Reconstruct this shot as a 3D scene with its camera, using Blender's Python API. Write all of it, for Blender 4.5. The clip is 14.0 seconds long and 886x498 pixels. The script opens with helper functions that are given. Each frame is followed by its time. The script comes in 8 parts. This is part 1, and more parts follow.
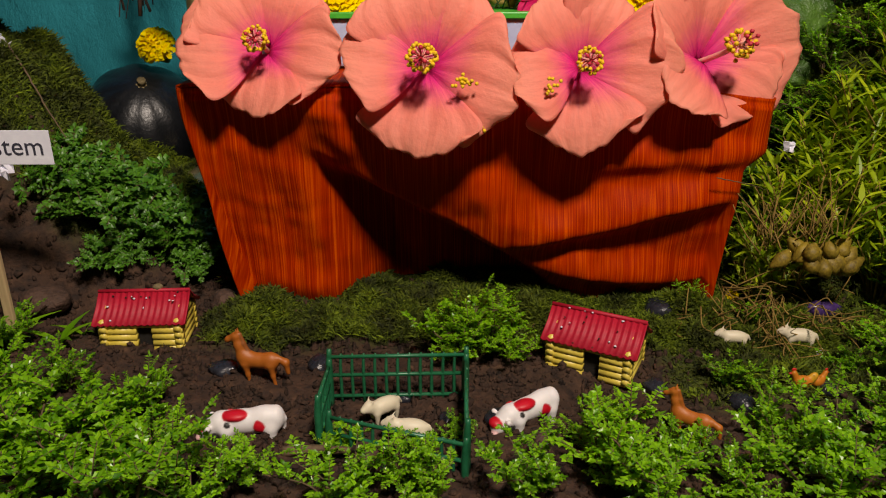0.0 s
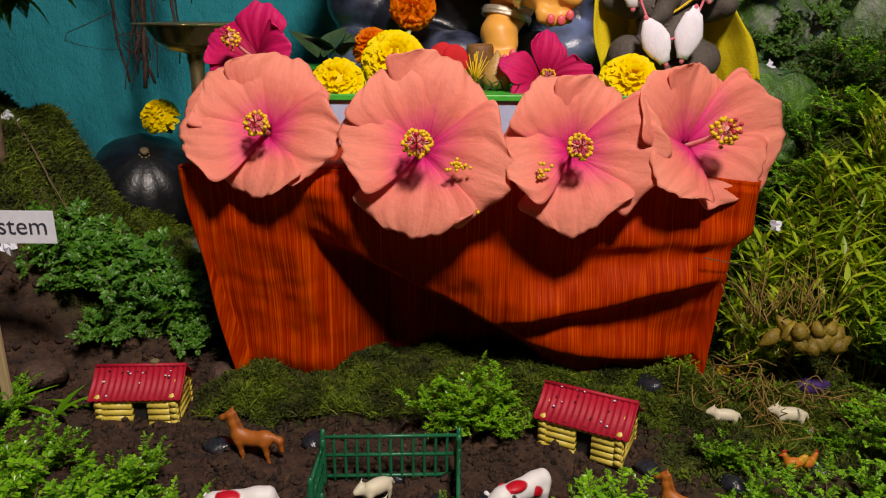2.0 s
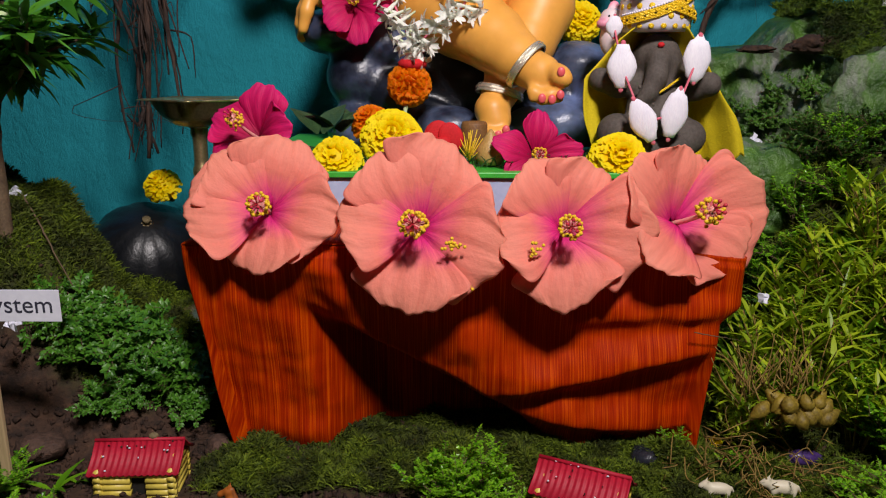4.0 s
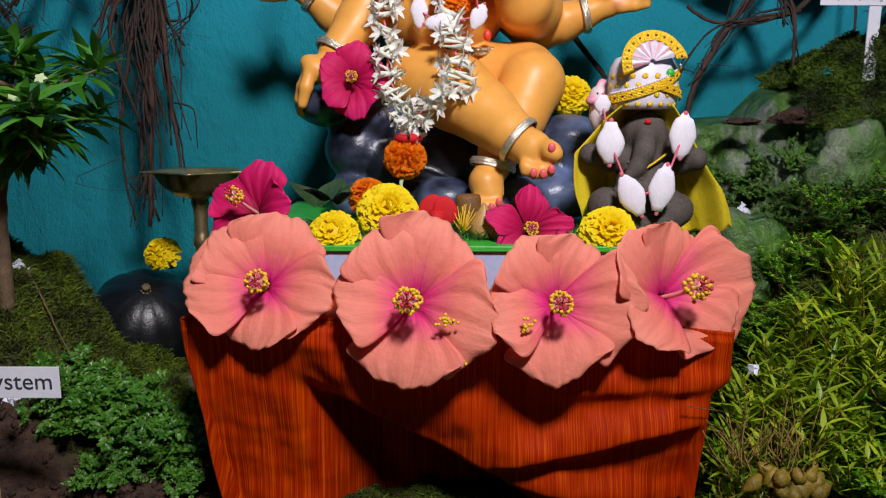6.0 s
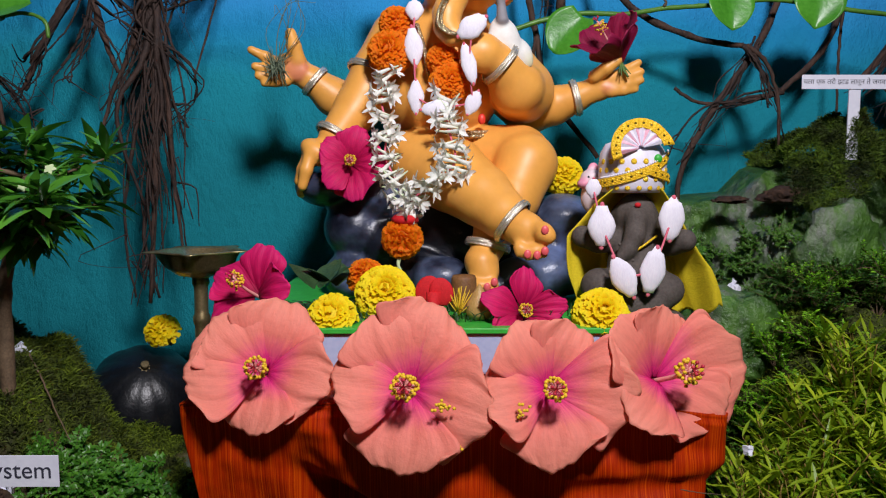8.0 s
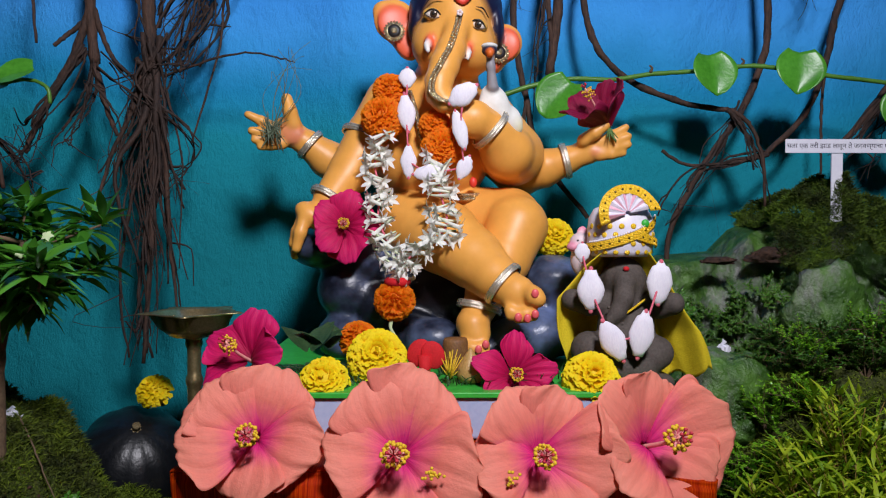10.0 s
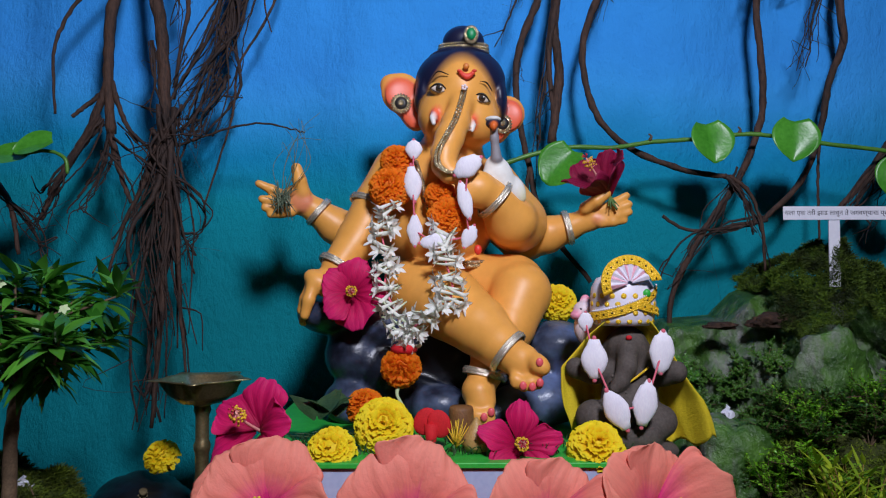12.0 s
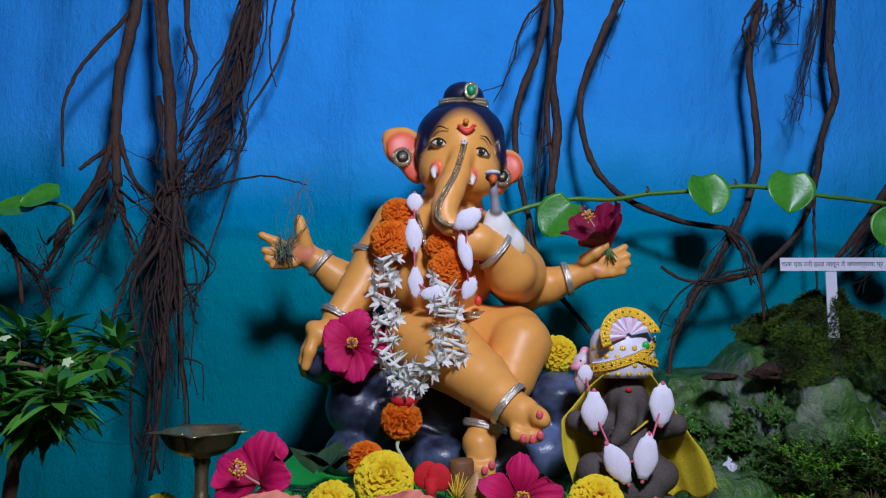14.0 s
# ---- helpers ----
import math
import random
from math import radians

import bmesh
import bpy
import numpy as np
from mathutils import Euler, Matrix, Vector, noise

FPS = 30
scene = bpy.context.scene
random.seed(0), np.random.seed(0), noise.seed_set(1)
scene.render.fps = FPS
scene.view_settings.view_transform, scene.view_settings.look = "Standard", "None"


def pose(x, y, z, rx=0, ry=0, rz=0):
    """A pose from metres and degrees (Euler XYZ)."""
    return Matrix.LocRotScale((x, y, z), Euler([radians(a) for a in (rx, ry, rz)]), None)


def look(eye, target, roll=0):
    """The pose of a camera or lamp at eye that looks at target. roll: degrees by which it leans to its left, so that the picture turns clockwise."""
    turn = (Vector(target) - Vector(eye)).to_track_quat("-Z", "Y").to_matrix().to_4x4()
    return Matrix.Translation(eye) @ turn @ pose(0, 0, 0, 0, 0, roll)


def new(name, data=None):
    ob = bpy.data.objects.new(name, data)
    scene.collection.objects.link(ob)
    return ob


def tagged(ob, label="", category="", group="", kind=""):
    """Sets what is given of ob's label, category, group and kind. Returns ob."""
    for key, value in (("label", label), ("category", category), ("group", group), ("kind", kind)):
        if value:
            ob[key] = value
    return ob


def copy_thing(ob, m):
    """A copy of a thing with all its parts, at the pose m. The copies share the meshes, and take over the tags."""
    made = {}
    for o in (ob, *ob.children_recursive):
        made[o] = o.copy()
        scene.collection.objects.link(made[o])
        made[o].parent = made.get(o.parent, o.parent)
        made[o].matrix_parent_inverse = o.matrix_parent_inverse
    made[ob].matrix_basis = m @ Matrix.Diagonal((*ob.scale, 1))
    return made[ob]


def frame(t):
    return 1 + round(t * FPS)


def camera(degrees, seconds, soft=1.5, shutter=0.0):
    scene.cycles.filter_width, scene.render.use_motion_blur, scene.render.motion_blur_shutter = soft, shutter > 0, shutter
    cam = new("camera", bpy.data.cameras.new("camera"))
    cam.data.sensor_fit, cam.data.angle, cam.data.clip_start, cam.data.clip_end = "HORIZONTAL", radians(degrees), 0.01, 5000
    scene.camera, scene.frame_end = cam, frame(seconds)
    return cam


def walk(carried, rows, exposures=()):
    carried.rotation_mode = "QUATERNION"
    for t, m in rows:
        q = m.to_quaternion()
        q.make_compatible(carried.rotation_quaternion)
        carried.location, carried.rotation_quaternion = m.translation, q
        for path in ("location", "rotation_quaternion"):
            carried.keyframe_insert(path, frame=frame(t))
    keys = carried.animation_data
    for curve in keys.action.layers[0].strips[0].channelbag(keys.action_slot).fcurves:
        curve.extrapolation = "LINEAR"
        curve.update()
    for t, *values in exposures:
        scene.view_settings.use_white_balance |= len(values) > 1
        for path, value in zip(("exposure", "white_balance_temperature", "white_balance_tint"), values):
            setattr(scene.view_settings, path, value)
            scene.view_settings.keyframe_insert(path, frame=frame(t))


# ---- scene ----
import colorsys

# the camera and its rise
cam = camera(60.8, 14.0, 1.15)
PATH = [
    (0, (0.005, 0.015, 0.336), (-0.007, 1.872, -0.407), -0.1),
    (0.5, (0.007, 0.016, 0.342), (-0.005, 1.884, -0.372), -0),
    (1, (0.01, 0.016, 0.351), (0.0, 1.896, -0.33), 0.1),
    (1.5, (0.008, 0.014, 0.358), (0.0, 1.906, -0.29), 0.2),
    (2, (0.008, 0.011, 0.362), (0.002, 1.914, -0.251), 0.3),
    (2.5, (0.009, 0.007, 0.369), (0.006, 1.921, -0.212), 0.4),
    (3, (0.009, 0.004, 0.376), (0.008, 1.927, -0.173), 0.3),
    (5.5, (0.01, -0.008, 0.408), (0.016, 1.954, 0.022), 0.3),
    (6, (0.013, -0.012, 0.414), (0.019, 1.957, 0.064), 0.2),
    (6.5, (0.015, -0.017, 0.424), (0.021, 1.959, 0.115), 0.2),
    (7, (0.015, -0.02, 0.433), (0.022, 1.962, 0.165), 0.1),
    (7.5, (0.016, -0.023, 0.437), (0.024, 1.963, 0.206), 0.1),
    (8, (0.015, -0.026, 0.441), (0.026, 1.965, 0.247), 0),
    (10.5, (0.021, -0.042, 0.466), (0.043, 1.958, 0.433), 0),
    (11, (0.021, -0.048, 0.473), (0.038, 1.952, 0.474), -0),
    (11.5, (0.018, -0.053, 0.477), (0.034, 1.947, 0.511), -0.1),
    (12, (0.018, -0.058, 0.484), (0.029, 1.941, 0.549), -0.1),
    (12.5, (0.019, -0.062, 0.488), (0.026, 1.936, 0.583), -0.2),
    (13, (0.018, -0.065, 0.489), (0.024, 1.931, 0.615), -0.2),
    (13.5, (0.019, -0.067, 0.491), (0.026, 1.927, 0.646), -0.1),
    (14, (0.019, -0.07, 0.492), (0.027, 1.922, 0.677), -0.1),
]
EXPOSURES = [(0.0, -0.03, 8500, 16), (3.0, -0.06, 7400, 16), (8.0, -0.10, 6500, 16), (11.0, -0.32, 6200, 16), (12.5, -0.52, 5800, 18), (14.0, -0.60, 5450, 20)]
walk(cam, [(t, look(eye, target, roll)) for t, eye, target, roll in PATH], EXPOSURES)

# light: one white lamp hung above and before the altar, and a dim room
world = bpy.data.worlds.new("room_air")
world.use_nodes = True
world.node_tree.nodes["Background"].inputs[0].default_value = (0.8, 0.9, 1.0, 1)
world.node_tree.nodes["Background"].inputs[1].default_value = 0.01
scene.world = world
lamp_data = bpy.data.lights.new("altar_lamp", "AREA")
lamp_data.shape, lamp_data.size, lamp_data.energy = "DISK", 0.23, 30.0
lamp_data.color = (0.97, 0.97, 1.0)
LAMP = (0.26, -0.27, 1.34)
lamp = new("altar_lamp", lamp_data)
lamp.matrix_world = look(LAMP, (-0.30, 1.10, 0.72))

# ---------------------------------------------------------------- materials
def material(name, color, rough=0.6, metal=0.0, spec=0.5):
    m = bpy.data.materials.new(name)
    m.use_nodes = True
    b = m.node_tree.nodes["Principled BSDF"]
    b.inputs["Base Color"].default_value = (*color, 1)
    b.inputs["Roughness"].default_value = rough
    b.inputs["Metallic"].default_value = metal
    b.inputs["Specular IOR Level"].default_value = spec
    return m


def node(m, kind, **values):
    n = m.node_tree.nodes.new(kind)
    for key, value in values.items():
        n.inputs[key.replace("_", " ")].default_value = value
    return n


def join(m, a, b):
    m.node_tree.links.new(a, b)


def bsdf(m):
    return m.node_tree.nodes["Principled BSDF"]


def ramp(m, source, stops):
    r = m.node_tree.nodes.new("ShaderNodeValToRGB")
    while len(r.color_ramp.elements) < len(stops):
        r.color_ramp.elements.new(0.5)
    for e, (p, c) in zip(r.color_ramp.elements, stops):
        e.position, e.color = p, (*c, 1)
    join(m, source, r.inputs[0])
    return r.outputs[0]


def mix(m, fac, a, b, mode="MIX"):
    n = m.node_tree.nodes.new("ShaderNodeMix")
    n.data_type, n.blend_type = "RGBA", mode
    for value, slot in ((fac, n.inputs[0]), (a, n.inputs[6]), (b, n.inputs[7])):
        if isinstance(value, (int, float)):
            slot.default_value = value
        elif isinstance(value, tuple):
            slot.default_value = (*value, 1)
        else:
            join(m, value, slot)
    return n.outputs[2]


def coords(m, stretch=(1, 1, 1), source="Object"):
    tc = m.node_tree.nodes.new("ShaderNodeTexCoord")
    mp = m.node_tree.nodes.new("ShaderNodeMapping")
    mp.inputs["Scale"].default_value = stretch
    join(m, tc.outputs[source], mp.inputs[0])
    return mp.outputs[0]


def noisy(m, vector, scale, detail=4.0, rough=0.6):
    n = node(m, "ShaderNodeTexNoise", Scale=scale, Detail=detail, Roughness=rough)
    join(m, vector, n.inputs["Vector"])
    return n.outputs["Fac"]


def bump(m, height, strength=0.4, distance=0.002, after=None):
    n = node(m, "ShaderNodeBump", Strength=strength, Distance=distance)
    join(m, height, n.inputs["Height"])
    if after is not None:
        join(m, after, n.inputs["Normal"])
    join(m, n.outputs[0], bsdf(m).inputs["Normal"])
    return n.outputs[0]


def varied(name, dark, light, scale, rough=0.6, grain=0.0, relief=0.3, depth=0.002, metal=0.0, spec=0.5, stretch=(1, 1, 1), fine=8.0):
    """A surface whose colour wanders between two tones at two scales, with relief."""
    m = material(name, light, rough, metal, spec)
    v = coords(m, stretch)
    big, small = noisy(m, v, scale), noisy(m, v, scale * fine, 3.0)
    both = node(m, "ShaderNodeMath")
    both.operation = "MULTIPLY_ADD"
    both.inputs[1].default_value = 0.45
    join(m, small, both.inputs[0])
    scaled = node(m, "ShaderNodeMath")
    scaled.operation = "MULTIPLY"
    scaled.inputs[1].default_value = 0.6
    join(m, big, scaled.inputs[0])
    join(m, scaled.outputs[0], both.inputs[2])
    join(m, ramp(m, both.outputs[0], [(0.32, dark), (0.7, light)]), bsdf(m).inputs["Base Color"])
    if relief:
        bump(m, small, relief, depth)
    return m


def leafy(name, dark, light, rough=0.45, island=0.7, through_light=0.25, patch=0.0):
    """Leaves: every leaf its own tone, every plant a little apart."""
    m = material(name, light, rough)
    geo = m.node_tree.nodes.new("ShaderNodeNewGeometry")
    info = m.node_tree.nodes.new("ShaderNodeObjectInfo")
    mixer = node(m, "ShaderNodeMath")
    mixer.operation = "MULTIPLY_ADD"
    mixer.inputs[1].default_value = island
    join(m, geo.outputs["Random Per Island"], mixer.inputs[0])
    part_ = node(m, "ShaderNodeMath")
    part_.operation = "MULTIPLY"
    part_.inputs[1].default_value = 1 - island
    join(m, info.outputs["Random"], part_.inputs[0])
    join(m, part_.outputs[0], mixer.inputs[2])
    colour = ramp(m, mixer.outputs[0], [(0.0, dark), (1.0, light)])
    if patch:
        tone = ramp(m, noisy(m, coords(m), patch, 3.0), [(0.36, (0.25, 0.22, 0.20)), (0.62, (1.0, 1.0, 1.0))])
        colour = mix(m, 1.0, colour, tone, "MULTIPLY")
    join(m, colour, bsdf(m).inputs["Base Color"])
    tr = m.node_tree.nodes.new("ShaderNodeBsdfTranslucent")
    join(m, colour, tr.inputs[0])
    ms = m.node_tree.nodes.new("ShaderNodeMixShader")
    ms.inputs[0].default_value = through_light
    out = m.node_tree.nodes["Material Output"]
    join(m, bsdf(m).outputs[0], ms.inputs[1])
    join(m, tr.outputs[0], ms.inputs[2])
    join(m, ms.outputs[0], out.inputs[0])
    return m


def petal_material(name, stops, vein=0.25, through_light=0.3, stripes=9.0, rough=0.6, grain=0.35, crease=False):
    """Petals: colour runs from the throat outward along the petal, with veins."""
    m = material(name, stops[-1][1], rough, 0, 0.3)
    uv = m.node_tree.nodes.new("ShaderNodeUVMap")
    sep = m.node_tree.nodes.new("ShaderNodeSeparateXYZ")
    join(m, uv.outputs[0], sep.inputs[0])
    mp = m.node_tree.nodes.new("ShaderNodeMapping")
    mp.inputs["Scale"].default_value = (1.2, stripes, 1)
    join(m, uv.outputs[0], mp.inputs[0])
    streak = noisy(m, mp.outputs[0], 3.0, 4.0)
    wide = noisy(m, coords(m), 60.0)
    shift = node(m, "ShaderNodeMath")
    shift.operation = "MULTIPLY_ADD"
    shift.inputs[1].default_value = 0.22
    join(m, streak, shift.inputs[0])
    low = node(m, "ShaderNodeMath")
    low.operation = "ADD"
    low.inputs[1].default_value = -0.11
    join(m, sep.outputs[0], low.inputs[0])
    join(m, low.outputs[0], shift.inputs[2])
    colour = ramp(m, shift.outputs[0], stops)
    pale = ramp(m, wide, [(0.3, (1 - grain,) * 3), (0.75, (1.0, 1.0, 1.0))])
    colour = mix(m, 1.0, colour, pale, "MULTIPLY")
    lines = ramp(m, streak, [(0.35, (1 - vein,) * 3), (0.6, (1.0, 1.0, 1.0))])
    colour = mix(m, 1.0, colour, lines, "MULTIPLY")
    join(m, colour, bsdf(m).inputs["Base Color"])
    first = bump(m, streak, 0.4, 0.0014)
    if crease:
        bump(m, noisy(m, coords(m), 120.0, 3.0), 0.35, 0.003, first)
    tr = m.node_tree.nodes.new("ShaderNodeBsdfTranslucent")
    join(m, colour, tr.inputs[0])
    ms = m.node_tree.nodes.new("ShaderNodeMixShader")
    ms.inputs[0].default_value = through_light
    out = m.node_tree.nodes["Material Output"]
    join(m, bsdf(m).outputs[0], ms.inputs[1])
    join(m, tr.outputs[0], ms.inputs[2])
    join(m, ms.outputs[0], out.inputs[0])
    return m


def painted(name, rough=0.4, relief=0.08, scale=60.0):
    """Hand-painted plaster: the paint is the mesh's own colour layer."""
    m = material(name, (0.6, 0.4, 0.2), rough)
    at = m.node_tree.nodes.new("ShaderNodeAttribute")
    at.attribute_name = "paint"
    v = coords(m)
    tone = ramp(m, noisy(m, v, scale), [(0.25, (0.90, 0.87, 0.84)), (0.75, (1.0, 1.0, 1.0))])
    join(m, mix(m, 1.0, at.outputs["Color"], tone, "MULTIPLY"), bsdf(m).inputs["Base Color"])
    bump(m, noisy(m, v, scale * 9, 3.0), relief, 0.001)
    return m


def backdrop_material():
    m = material("dyed_cloth", (0.0, 0.2, 0.3), 0.85, 0, 0.15)
    v = coords(m)
    sep = m.node_tree.nodes.new("ShaderNodeSeparateXYZ")
    join(m, v, sep.inputs[0])
    big = noisy(m, v, 2.5)
    wob = node(m, "ShaderNodeMath")
    wob.operation = "MULTIPLY_ADD"
    wob.inputs[1].default_value = 0.22
    join(m, big, wob.inputs[0])
    join(m, sep.outputs[2], wob.inputs[2])
    # height plus wander: teal cloth below, sky blue above
    colour = ramp(m, wob.outputs[0], [(0.50, (0.008, 0.285, 0.345)), (0.72, (0.009, 0.325, 0.430)), (0.82, (0.014, 0.320, 0.620)), (0.94, (0.060, 0.415, 1.0)), (1.0, (0.056, 0.380, 1.0))])
    fold = noisy(m, coords(m, (2.6, 2.6, 1.3)), 2.2, 3.0)
    tone = ramp(m, fold, [(0.3, (0.90, 0.90, 0.90)), (0.7, (1.0, 1.0, 1.0))])
    blot = ramp(m, noisy(m, coords(m), 9.0), [(0.3, (0.92, 0.92, 0.93)), (0.7, (1.0, 1.0, 1.0))])
    colour = mix(m, 1.0, mix(m, 1.0, colour, tone, "MULTIPLY"), blot, "MULTIPLY")
    join(m, colour, bsdf(m).inputs["Base Color"])
    first = bump(m, fold, 0.5, 0.014)
    weave = noisy(m, coords(m, (2.0, 1, 0.8)), 60.0, 8.0, 0.72)
    crease = noisy(m, coords(m, (1.6, 1, 1.0)), 17.0, 7.0, 0.7)
    second = bump(m, crease, 0.7, 0.014, first)
    bump(m, weave, 0.6, 0.004, second)
    return m


def silk_material():
    """Shot orange silk with slubs running down the cloth."""
    m = material("orange_silk", (0.6, 0.07, 0.005), 0.6, 0, 0.05)
    slub = noisy(m, coords(m, (800, 25, 8)), 1.0, 2.0, 0.6)
    broad = noisy(m, coords(m, (170, 12, 2)), 1.0, 2.0)
    colour = ramp(m, slub, [(0.30, (0.26, 0.011, 0.0004)), (0.5, (0.41, 0.026, 0.0006)), (0.72, (0.66, 0.085, 0.0012))])
    tone = ramp(m, broad, [(0.35, (0.88, 0.84, 0.8)), (0.65, (1.0, 1.0, 1.0))])
    join(m, mix(m, 1.0, colour, tone, "MULTIPLY"), bsdf(m).inputs["Base Color"])
    bsdf(m).inputs["Sheen Weight"].default_value = 0.01
    bsdf(m).inputs["Sheen Tint"].default_value = (1.0, 0.45, 0.15, 1)
    bump(m, slub, 0.25, 0.0006)
    return m


def soil_material():
    m = material("damp_soil", (0.05, 0.03, 0.02), 0.85)
    v = coords(m)
    lump = noisy(m, v, 90.0, 6.0)
    colour = ramp(m, lump, [(0.3, (0.012, 0.005, 0.003)), (0.6, (0.060, 0.027, 0.014)), (0.8, (0.130, 0.062, 0.032))])
    at = m.node_tree.nodes.new("ShaderNodeAttribute")
    at.attribute_name = "moss"
    green = ramp(m, noisy(m, v, 160.0), [(0.3, (0.012, 0.018, 0.001)), (0.7, (0.060, 0.075, 0.003))])
    join(m, mix(m, at.outputs["Fac"], colour, green), bsdf(m).inputs["Base Color"])
    bump(m, lump, 0.9, 0.006)
    return m


